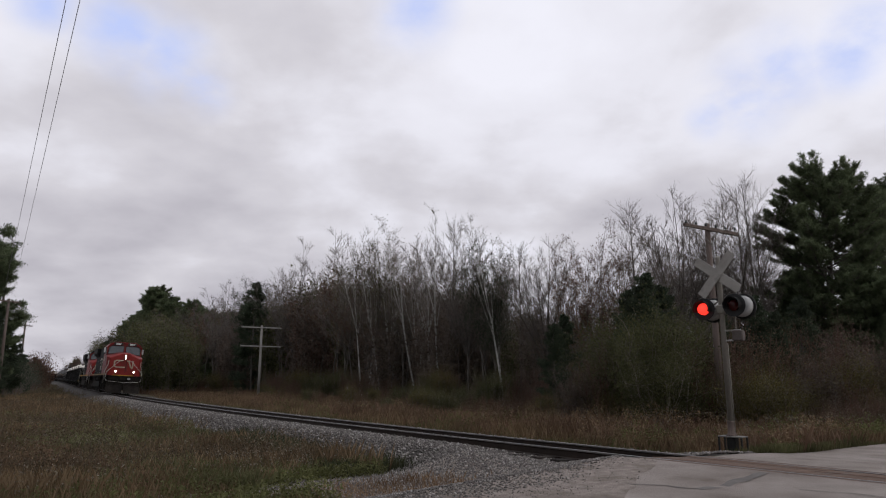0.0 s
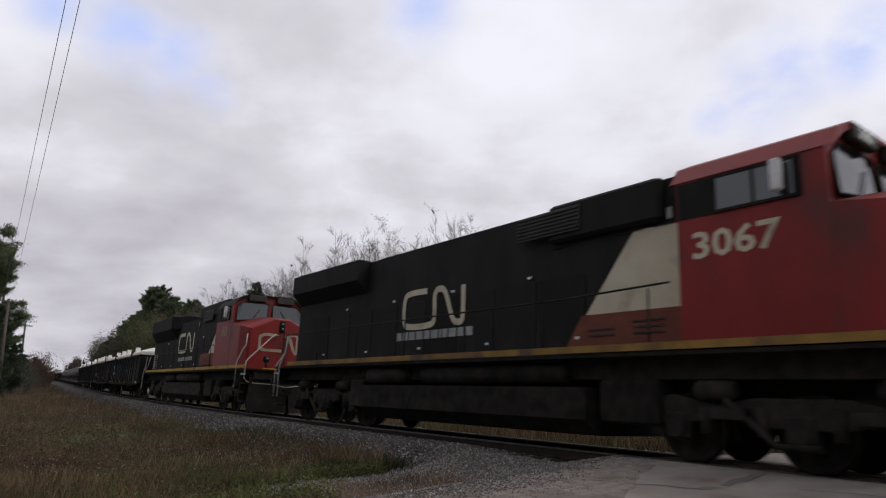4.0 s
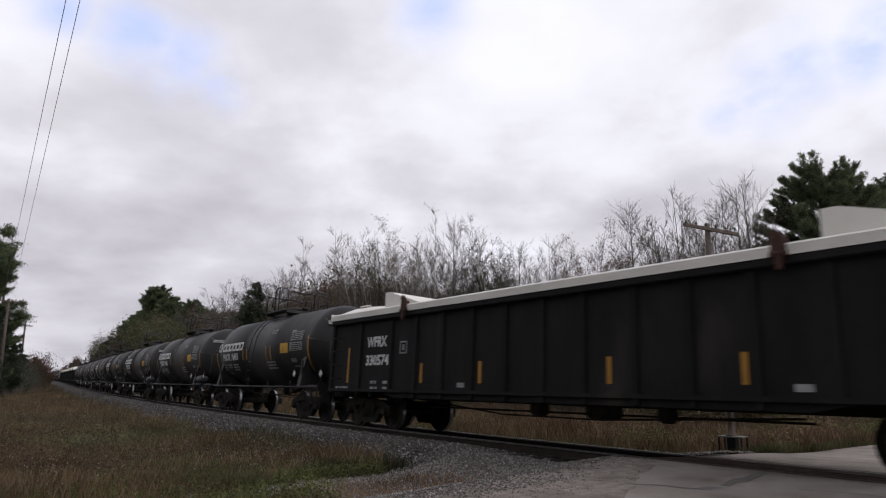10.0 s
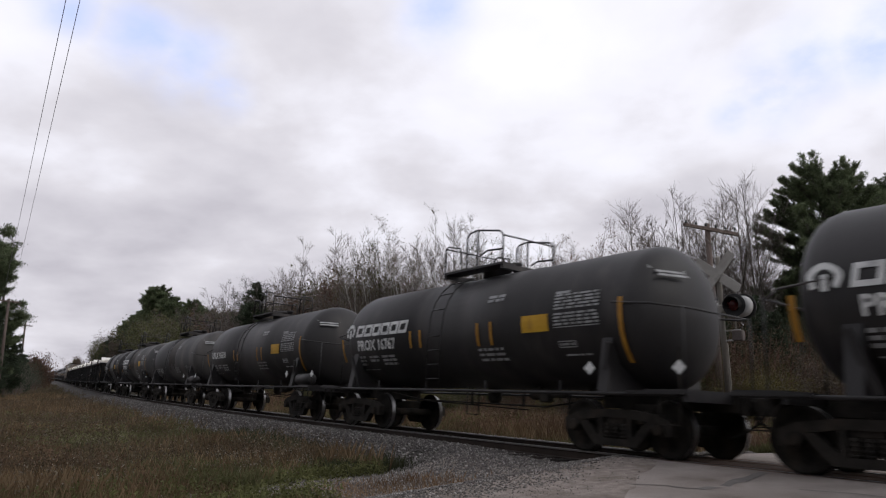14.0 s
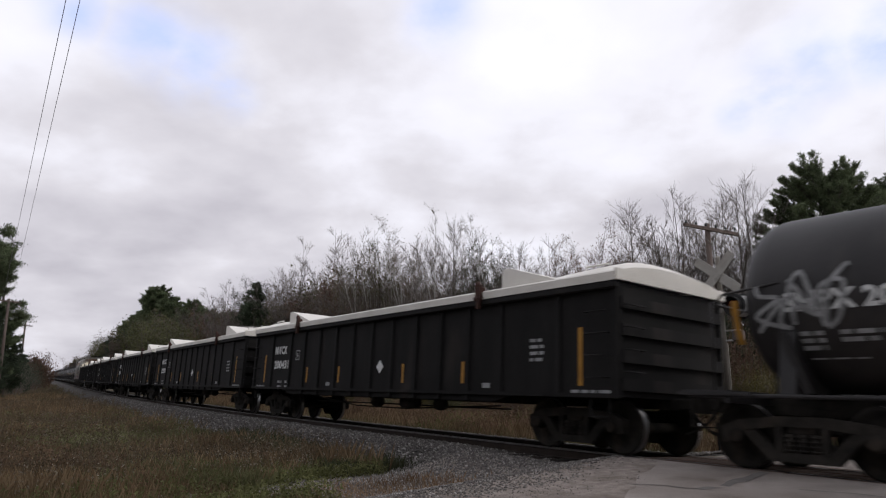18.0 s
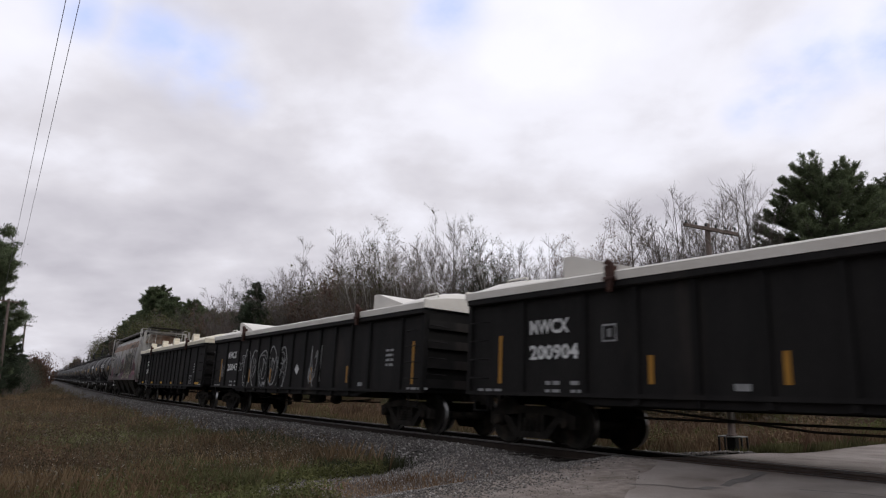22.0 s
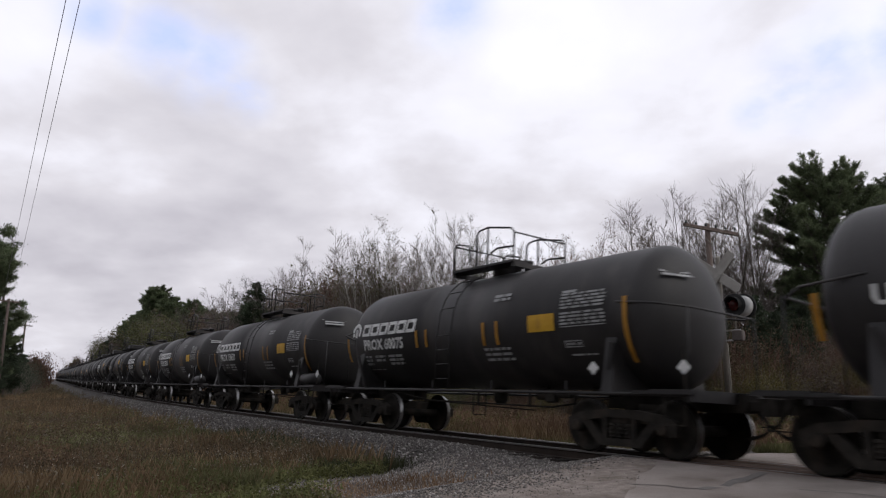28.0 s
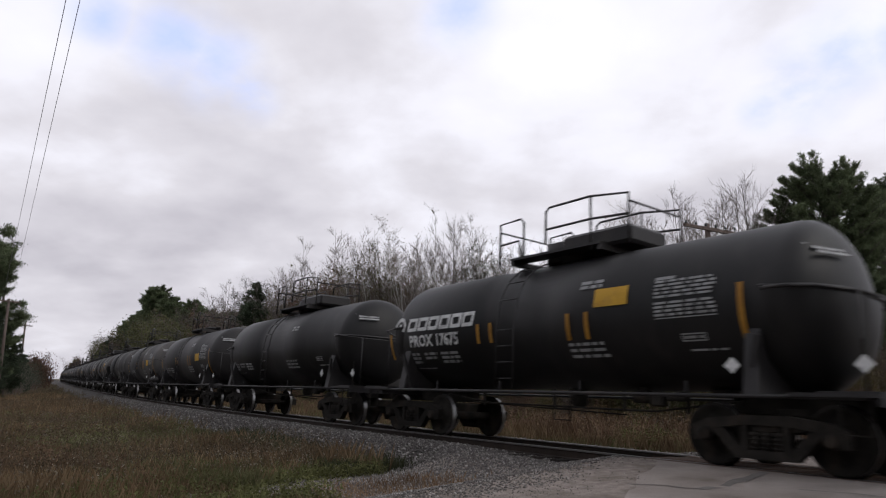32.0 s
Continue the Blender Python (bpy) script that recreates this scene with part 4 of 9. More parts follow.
# tank cars
def tank(front, rear, seed, name=None, number="", look_kind="plain", old=False, tall=False):
    front, rear = front - 0.3, rear + 0.1
    L = rear - front
    h = L / 2
    R, ZC = 1.30, 2.40
    mat = M_OLDTANK if old else M_JETTANK if tall else M_TANK
    tint = "faded grey-black" if old else "black"
    ob = car("tank_car", front, rear, L - 1.6, "%s steel tank car with railed top platform%s" % (tint, (", lettered " + number) if number else ""), "rail car", "tank cars of the train")
    X = lambda d: -h + 0.1 + d
    rt = (R, ZC)

    def shell():
        prof = [(-h, 0.05)]
        for k in range(1, 9):
            a = math.pi / 2 * k / 8
            prof.append((-h + 0.62 * (1 - math.cos(a)), R * math.sin(a)))
        prof += [(-h + 0.66, R + 0.012), (-h * 0.35, R + 0.012), (-h * 0.35 + 0.01, R), (h * 0.02, R), (h * 0.02 + 0.01, R + 0.010), (h * 0.36, R + 0.010), (h * 0.36 + 0.01, R + 0.002)]
        for k in range(8, 0, -1):
            a = math.pi / 2 * k / 8
            prof.append((h - 0.62 * (1 - math.cos(a)), R * math.sin(a)))
        prof.append((h, 0.05))
        return Shape().lathe(prof, "x", 48, (0, 0, ZC)).mesh("shell", mat)

    part("shell", shared(("shell", round(L, 1), old, tall), shell), None, ob)
    for e in (-1, 1):
        part("stub_sill", shared("tstub", lambda: Shape().box((-0.35, 0, 0.92), (2.7, 0.42, 0.30)).box((-1.75, 0, 1.06), (0.5, 0.6, 0.12)).mesh("stub_sill", M_UNDER)), None, ob, at=pose(e * (h - 0.25), 0, 0, 0, 0, 0 if e > 0 else 180))
    for side in (-1, 1):
        part("side_pipe", shared(("tboard", round(L, 1)), lambda: Shape().tube([(-h - 0.5, 0, 1.0), (h + 0.5, 0, 1.0)], 0.03).box((-h - 0.1, 0, 1.03), (1.1, 0.14, 0.05)).box((h + 0.1, 0, 1.03), (1.1, 0.14, 0.05)).mesh("side_pipe", M_TANK)), None, ob, at=pose(0, side * 1.42, 0))
        for x in (-0.30, -0.1, 0.1, 0.30):
            part("pipe_bracket", shared("tbrk", lambda: Shape().box((0, 0.10, 1.03), (0.05, 0.26, 0.03)).box((0, 0.22, 1.12), (0.04, 0.03, 0.20)).mesh("pipe_bracket", M_TANK)), None, ob, at=pose(x * L, side * 1.42, 0, 0, 0, 0 if side < 0 else 180))
    part("train_line", shared(("tline", round(L, 1)), lambda: Shape().tube([(-h + 1.6, -0.45, 0.95), (-h * 0.4, -0.5, 0.78), (h * 0.4, -0.5, 0.74), (h - 1.6, -0.45, 0.95)], 0.018).tube([(-h + 1.7, -0.15, 0.80), (h * 0.25, -0.2, 0.66)], 0.014).mesh("train_line", M_UNDER)), None, ob)
    for x in (-0.22, -0.02, 0.14, 0.26):
        part("hanger", shared("hanger", lambda: Shape().box((0, 0, 0.90), (0.05, 0.04, 0.36)).mesh("hanger", M_UNDER)), None, ob, at=pose(x * L, -0.5, 0))
    part("outlet_step", shared("tostep", lambda: Shape().tube([(-0.2, 0, 1.1), (-0.2, 0, 0.52), (0.2, 0, 0.52), (0.2, 0, 1.1)], 0.016).tube([(-0.2, 0, 0.72), (0.2, 0, 0.72)], 0.012).mesh("outlet_step", M_UNDER)), None, ob, at=pose(0.55, -1.1, 0))
    part("brake_cylinder", shared("tcyl", lambda: Shape().lathe([(-0.22, 0.05), (-0.19, 0.11), (0.13, 0.11), (0.17, 0.07), (0.40, 0.03)], "x", 14).box((0, 0, 0.20), (0.16, 0.08, 0.25)).mesh("brake_cylinder", M_UNDER)), None, ob, at=pose(h * 0.34, -0.35, 0.98))
    for e in (-1, 1):
        xe = h - 1.02 if e > 0 else -(h - 0.9)
        truck(ob, xe)
        coupler(ob, e * (h + 0.5), e)
        part("saddle", shared("saddle", lambda: Shape().prism([(-1.38, 1.02), (1.38, 1.02), (1.22, 1.95), (1.0, 1.5), (0.5, 1.2), (-0.5, 1.2), (-1.0, 1.5), (-1.22, 1.95)], -0.11, 0.11, "x").mesh("saddle", M_TANK)), None, ob, at=pose(xe, 0, 0))
        part("end_platform", shared("eplat", lambda: Shape().box((0, 0, 1.05), (0.75, 2.9, 0.06)).box((0.35, 0, 0.98), (0.06, 2.9, 0.16)).mesh("end_platform", M_TANK)), None, ob, at=pose(e * (h + 0.25), 0, 0))
        part("end_rail", shared("erail", lambda: Shape().tube([(-0.75, -1.30, 2.55), (0.05, -1.34, 2.45), (0.42, -0.9, 2.4), (0.42, 0.9, 2.4), (0.05, 1.34, 2.45), (-0.75, 1.30, 2.55)], 0.02).mesh("end_rail", M_TANK)), None, ob, at=pose(e * (h - 0.1), 0, 0, 0, 0, 0 if e > 0 else 180))
        for side in (-1, 1):
            part("handhold", shared("thold", lambda: Shape().tube([(0, 0, 1.05), (0, 0, 2.42)], 0.016).mesh("handhold", M_TANK)), None, ob, at=pose(e * (h + 0.32), side * 1.0, 0))
            part("brace", shared("tbrace", lambda: Shape().box((0, 0, 0), (0.10, 0.05, 0.85)).mesh("brace", M_TANK)), None, ob, at=pose(e * (h - 1.0), side * 1.30, 1.45, side * -8, e * 18, 0))
            part("step", shared("tstep", lambda: Shape().tube([(-0.18, 0, 1.05), (-0.18, 0, 0.55), (0.18, 0, 0.55), (0.18, 0, 1.05)], 0.018).mesh("step", M_UNDER)), None, ob, at=pose(e * (h + 0.3), side * 1.40, 0))
    for x, y in ((h - 1.22, -1.46), (h + 0.42, -1.30)):
        part("placard", shared("tplaq", lambda: Shape().add([(-0.12, 0.0, 0), (0, 0.0, -0.12), (0.12, 0.0, 0), (0, 0.0, 0.12)], [(0, 1, 2, 3)]).add([(-0.115, -0.004, -0.02), (0.115, -0.004, -0.02), (0.10, -0.004, -0.035), (-0.10, -0.004, -0.035)], [(0, 1, 2, 3)]).mesh("placard", M_WHITE)), None, ob, "white diamond placard", at=pose(x, y, 1.42))
    part("placard_holder", shared("tplaqh", lambda: Shape().box((0, 0.012, 0.02), (0.03, 0.02, 0.70)).mesh("placard_holder", M_UNDER)), None, ob, at=pose(h + 0.42, -1.30, 1.36))
    if seed % 2 == 0 and not tall:
        part("reservoir", shared("tres", lambda: Shape().lathe([(-0.52, 0.03), (-0.50, 0.12), (-0.44, 0.18), (0.44, 0.18), (0.50, 0.12), (0.52, 0.03)], "x", 18).mesh("reservoir", M_TANK)), None, ob, at=pose(h - 0.35, -1.16, 1.26))
    part("brake_valve", shared("tvalve", lambda: Shape().box((0, 0, 0.94), (0.24, 0.2, 0.24), chamfer=0.03).lathe([(0.14, 0.02), (0.16, 0.07), (0.50, 0.07), (0.52, 0.02)], "x", 10, (0, 0, 0.98)).mesh("brake_valve", M_UNDER)), None, ob, at=pose(h * 0.45, -0.75, 0))
    part("bottom_outlet", shared("toutlet", lambda: Shape().lathe([(0.75, 0.10), (0.85, 0.16), (1.15, 0.16)], "z", 12).mesh("bottom_outlet", M_UNDER)), None, ob)
    # top platform: deck, manway and railing
    px = X(5.4) if not tall else 0.0
    zt = ZC + R
    deck = part("platform", shared("tdeck", lambda: Shape().box((0, -0.62, 0.12), (2.5, 0.42, 0.05)).box((0, 0.62, 0.12), (2.5, 0.42, 0.05)).box((-1.2, 0, 0.05), (0.1, 1.6, 0.12)).box((1.2, 0, 0.05), (0.1, 1.6, 0.12)).mesh("platform", M_TANK)), None, ob, at=pose(px if tall else px - 0.16, 0, zt))
    if not tall:
        deck.scale = (0.87, 1.0, 0.94)
    part("manway", shared("tman", lambda: Shape().lathe([(-0.1, 0.36), (0.22, 0.36), (0.24, 0.41), (0.29, 0.41), (0.33, 0.25), (0.34, 0.05)], "z", 20).mesh("manway", M_TANK)), None, deck)
    part("valve", shared("tval", lambda: Shape().lathe([(0, 0.10), (0.24, 0.10), (0.26, 0.14), (0.32, 0.14), (0.34, 0.03)], "z", 12).mesh("valve", M_TANK)), None, deck, at=pose(0.65, 0.1, 0))
    for side in (-1, 1):
        loops = [[(-1.22, 0, 0.05), (-1.22, 0, 0.78), (-1.1, 0, 0.84), (-0.55, 0, 0.72), (-0.5, 0, 0.30)], [(-0.25, 0, 0.1), (-0.25, 0, 0.95), (-0.15, 0, 1.05), (0.2, 0, 1.08), (1.1, 0, 0.92), (1.22, 0, 0.82), (1.22, 0, 0.05)], [(0.2, 0, 0.05), (0.2, 0, 1.08)], [(0.35, 0, 0.42), (0.6, 0, 0.5), (1.22, 0, 0.46)]]
        if tall:
            loops = [[(-1.6, 0, 0.0), (-1.6, 0, 0.98), (-0.95, 0, 1.0), (-0.85, 0, 0.9), (-0.85, 0, 0.1)], [(-1.6, 0, 0.5), (-1.0, 0, 0.52), (-0.9, 0, 0.1)], [(-0.2, 0, 0.3), (-0.2, 0, 1.0), (-0.1, 0, 1.08), (1.0, 0, 1.08), (1.9, 0, 0.95), (1.9, 0, 0.0)], [(1.0, 0, 0.0), (1.0, 0, 1.08)], [(-0.2, 0, 0.62), (1.0, 0, 0.62), (1.9, 0, 0.55)]]
        for k, lp in enumerate(loops):
            part("railing", shared(("trl", tall, k), lambda: Shape().tube(lp, 0.024).mesh("railing", M_TANK)), None, deck, at=pose(0, side * 0.8, 0))
    for x in ((-1.22, 1.22) if not tall else (-1.6, 1.9)):
        part("cross_rail", shared("tcross", lambda: Shape().tube([(0, -0.8, 0.8), (0, 0.8, 0.8)], 0.022).mesh("cross_rail", M_TANK)), None, deck, at=pose(x, 0, 0))
    if tall:
        part("housing", shared("thous", lambda: Shape().box((0.9, 0, 0.28), (1.7, 1.15, 0.36), chamfer=0.06).lathe([(0, 0.42), (0.42, 0.42), (0.47, 0.3)], "z", 20, (-0.35, 0, 0)).mesh("housing", M_TANK)), None, deck)
    for x in (-0.25, 0.25):
        part("ladder_stile", shared("tstile", lambda: Shape().tube([(0, -1.30 * math.cos(a) - 0.10, ZC + 1.34 * math.sin(a)) for a in [k * 0.25 for k in range(6)]][::-1] + [(0, -1.44, 2.2), (0, -1.44, 1.05)], 0.018).mesh("ladder_stile", M_TANK)), None, ob, at=pose(px - 0.7 + x, 0, 0))
    for k in range(7):
        a = k * 0.2
        part("ladder_rung", shared(("trung", k), lambda: Shape().tube([(-0.25, -1.42 if k < 4 else -1.30 * math.cos((k - 3) * 0.33) - 0.10, 1.25 + 0.32 * k if k < 4 else ZC + 1.34 * math.sin((k - 3) * 0.33)), (0.25, -1.42 if k < 4 else -1.30 * math.cos((k - 3) * 0.33) - 0.10, 1.25 + 0.32 * k if k < 4 else ZC + 1.34 * math.sin((k - 3) * 0.33))], 0.014).mesh("ladder_rung", M_TANK)), None, ob, at=pose(px - 0.7, 0, 0))
    if old:
        part("spill", shared("tspill", lambda: bars_mesh("spill", [(-0.75 + 0.25 * k, 1.75 + 0.35 * abs(math.sin(k * 2.3)), -0.5 + 0.25 * k, ZC + R * 0.965) for k in range(6)], M_SPILL, -1.0, (R, ZC, 0.016))), None, ob, "dark greasy spill below the manway", at=pose(px, 0, 0))
    # paint
    mark, num = name or "", number
    if look_kind == "maker":
        block_name(ob, X(0.88), 2.39, 0.29, 6, M_WHITE, rt)
        part("emblem", stroke_mesh("emblem", [[(X(0.42), 2.40), (X(0.38), 2.58), (X(0.55), 2.70), (X(0.73), 2.58), (X(0.68), 2.40)], [(X(0.55), 2.36), (X(0.55), 2.58)]], 0.09, M_WHITE, -1.0, rt), None, ob, "white round emblem")
        part("lettering", text_mesh(num, X(0.95), 2.03, 0.25, M_WHITE, -1.0, 1.9, rt), None, ob, "white lettering %s" % num)
    elif num:
        part("lettering", text_mesh(num, X(0.80), 2.15, 0.24, M_WHITE, -1.0, 0.19 * len(num), rt), None, ob, "white lettering %s" % num)
    k = (L - 0.4) / 10.0
    back, up = (0.38, 0.34) if tall else (0.0, 0.0)
    part("small_print", shared(("tprint", round(L, 1), look_kind), lambda: bars_mesh("small_print", lines_of(X(0.95), X(1.25), 1.88, 3, 0.09, 0.055, 3) + lines_of(X(1.45), X(1.95), 1.88, 2, 0.09, 0.055, 13) + lines_of(X(2.1), X(2.75), 1.88, 3, 0.09, 0.055, 23) + lines_of(X(1.0), X(1.7), 1.55, 1, 0.09, 0.02, 33) + lines_of(X(5.9 * k), X(6.75 * k), 1.90, 3, 0.10, 0.05, 4) + [(X(8.2 * k), 1.93, X(8.62 * k), 1.95), (X(8.2 * k), 1.83, X(8.62 * k), 1.85), (X(8.2 * k), 1.85, X(8.22 * k), 1.93), (X(8.6 * k), 1.85, X(8.62 * k), 1.93)] + lines_of(X(8.24 * k), X(8.58 * k), 1.91, 1, 0.1, 0.04, 5) + lines_of(X(8.3 * k), X(8.9 * k), 1.72, 1, 0.1, 0.03, 15) + lines_of(X(6.2 * k), X(6.7 * k), 2.98, 2, 0.085, 0.06, 6), M_DIM, -1.0, rt)), None, ob, "small worn white print")
    if look_kind != "blank":
        part("data_table", shared(("ttab", round(L, 1), tall), lambda: bars_mesh("data_table", lines_of(X(8.15 * k - back), X(9.2 * k - back), 2.80, 5, 0.062, 0.036, 9) + lines_of(X(8.15 * k - back), X(9.2 * k - back), 2.45, 4, 0.062, 0.036, 19) + [(X(8.15 * k - back), 2.185, X(9.2 * k - back), 2.20), (X(8.15 * k - back), 2.81, X(8.5 * k - back), 2.86)], M_DIM, -1.0, rt)), None, ob, "white printed data table")
        part("warning_panel", shared(("twarn", round(L, 1), tall), lambda: bars_mesh("warning_panel", [(X(7.3 * k - 2 * back), 2.14 + up, X(8.0 * k - 2 * back), 2.46 + up)], M_YELLOW, -1.0, rt)), None, ob, "yellow warning panel")
        for d, z0, z1 in ((0.12, 1.75, 2.35), (3.45 * k, 2.0, 2.4), (3.85 * k, 2.0, 2.4), (5.95 * k, 1.95, 2.42), (6.38 * k, 1.95, 2.42), (9.65 * k - 1.2 * back, 1.55, 2.62)):
            part("reflector", shared(("tref", round(L, 1), round(d, 2)), lambda: bars_mesh("reflector", [(X(d) - 0.045, z0, X(d) + 0.045, z1)], M_ORANGE, -1.0, rt)), None, ob, "amber reflective strip")
    if tall:
        for e in (-1, 1):
            rings = []
            for along, r in ((0.80, R + 0.02), (0.70, R + 0.05), (0.45, R + 0.05), (0.18, R * 0.86), (0.02, R * 0.55), (-0.05, 0.08)):
                rings.append([(e * (h - along), r * math.cos(a), ZC + 0.1 + r * math.sin(a)) for a in [math.pi + math.pi * q / 16 for q in range(17)]])
            part("head_shield", Shape().loft(rings, closed=False, caps=False, smooth=True), M_JETTANK, ob, "black steel shield over the tank end")
            part("shield_rim", Shape().tube([(e * (h - a), -w, ZC + 0.1) for a, w in ((0.80, R + 0.03), (0.45, R + 0.06), (0.18, R * 0.88), (0.0, R * 0.56), (-0.06, 0.0))] + [(e * (h - a), w, ZC + 0.1) for a, w in ((0.0, R * 0.56), (0.18, R * 0.88), (0.45, R + 0.06), (0.80, R + 0.03))], 0.028), M_TANK, ob)
    # print on the front head
    part("end_print", shared("tendp", lambda: Shape().box((0.0, 0, 0.0), (0.01, 0.75, 0.09)).box((0.02, 0, -0.14), (0.01, 0.6, 0.06)).box((0.03, 0, -0.25), (0.01, 0.6, 0.06)).mesh("end_print", M_DIM)), None, ob, at=pose(h - 0.27, -0.55, 3.18, 0, -42, -18))
    return ob


# covered hopper
HOPPER_SIDE = [(-1.30, 1.28), (-1.50, 1.75), (-1.56, 2.6), (-1.50, 3.4), (-1.28, 4.05), (-0.85, 4.40), (0, 4.5)]


def hopper_half(z):
    """Half the hopper body's width at a height; below its belly the side sill stands out."""
    if z < 1.55:
        return 1.602
    for (a, p), (b, q) in zip(HOPPER_SIDE, HOPPER_SIDE[1:]):
        if p <= z <= q:
            return -(a + (b - a) * (z - p) / (q - p))
    return 1.3


def cling(me, lift):
    """Lays a flat painted mesh on the hopper's bulging side."""
    for v in me.vertices:
        v.co.y = -(hopper_half(v.co.z) + lift)
    me.update()
    return me


def block_letters(seed, x0, x1, z0, z1, count):
    """Skeletons of broad, leaning letter shapes that nobody can read."""
    rnd = random.Random(seed)
    forms = [[[(0.05, 0.1), (0.2, 0.6), (0.1, 1)], [(0.9, 0), (0.7, 0.4), (0.85, 1)], [(0.2, 0.75), (0.75, 0.3)]],
             [[(0.1, 0.98), (0.7, 0.95), (0.92, 0.6), (0.75, 0.3), (0.4, 0.25)], [(0.15, 0.55), (0.1, 0.0), (0.6, 0.05)]],
             [[(0.02, 1), (0.25, 0.4), (0.48, 0.0), (0.7, 0.5), (0.9, 0.9)], [(0.35, 0.75), (0.6, 0.8)]],
             [[(0.9, 0), (0.88, 0.9), (0.4, 1.0), (0.15, 0.75), (0.5, 0.5), (0.8, 0.45)], [(0.3, 0.4), (0.05, 0.05)]],
             [[(0.0, 0.08), (0.5, 0.02), (1.0, 0.1)], [(0.45, 0.05), (0.6, 0.5), (0.4, 1.0), (0.1, 0.9)]]]
    paths = []
    w = (x1 - x0) / count
    for i in range(count):
        lean, up = rnd.uniform(-0.05, 0.18), rnd.uniform(-0.06, 0.06)
        for p in forms[(i + seed) % 5]:
            paths.append([(x0 + w * (i + 0.08 + 0.84 * a + lean * c * 0.6), z0 + (z1 - z0) * (c * 0.94 + up + 0.03) + 0.02 * rnd.uniform(-1, 1)) for a, c in p])
    return paths


def spray_blobs(seed, x0, x1, z0, z1, count, mat):
    """Uneven overlapping patches of spray, as one thin sheet."""
    rnd = random.Random(seed)
    sh = Shape()
    for k in range(count):
        cx, cz = rnd.uniform(x0 + 0.15, x1 - 0.15), rnd.uniform(z0 + 0.1, z1 - 0.1)
        r = rnd.uniform(0.14, 0.36) * min(1.0, (z1 - z0))
        ring = [(cx + r * rnd.uniform(0.75, 1.2) * 1.3 * math.cos(t), 0.0, min(max(cz + r * rnd.uniform(0.75, 1.2) * math.sin(t), z0), z1)) for t in [j * math.pi / 9 for j in range(18)]]
        sh.add([(cx, 0.0, cz)] + ring, [(0, j + 1, (j + 1) % 18 + 1) for j in range(18)])
    return sh.mesh("spray_cloud", mat)


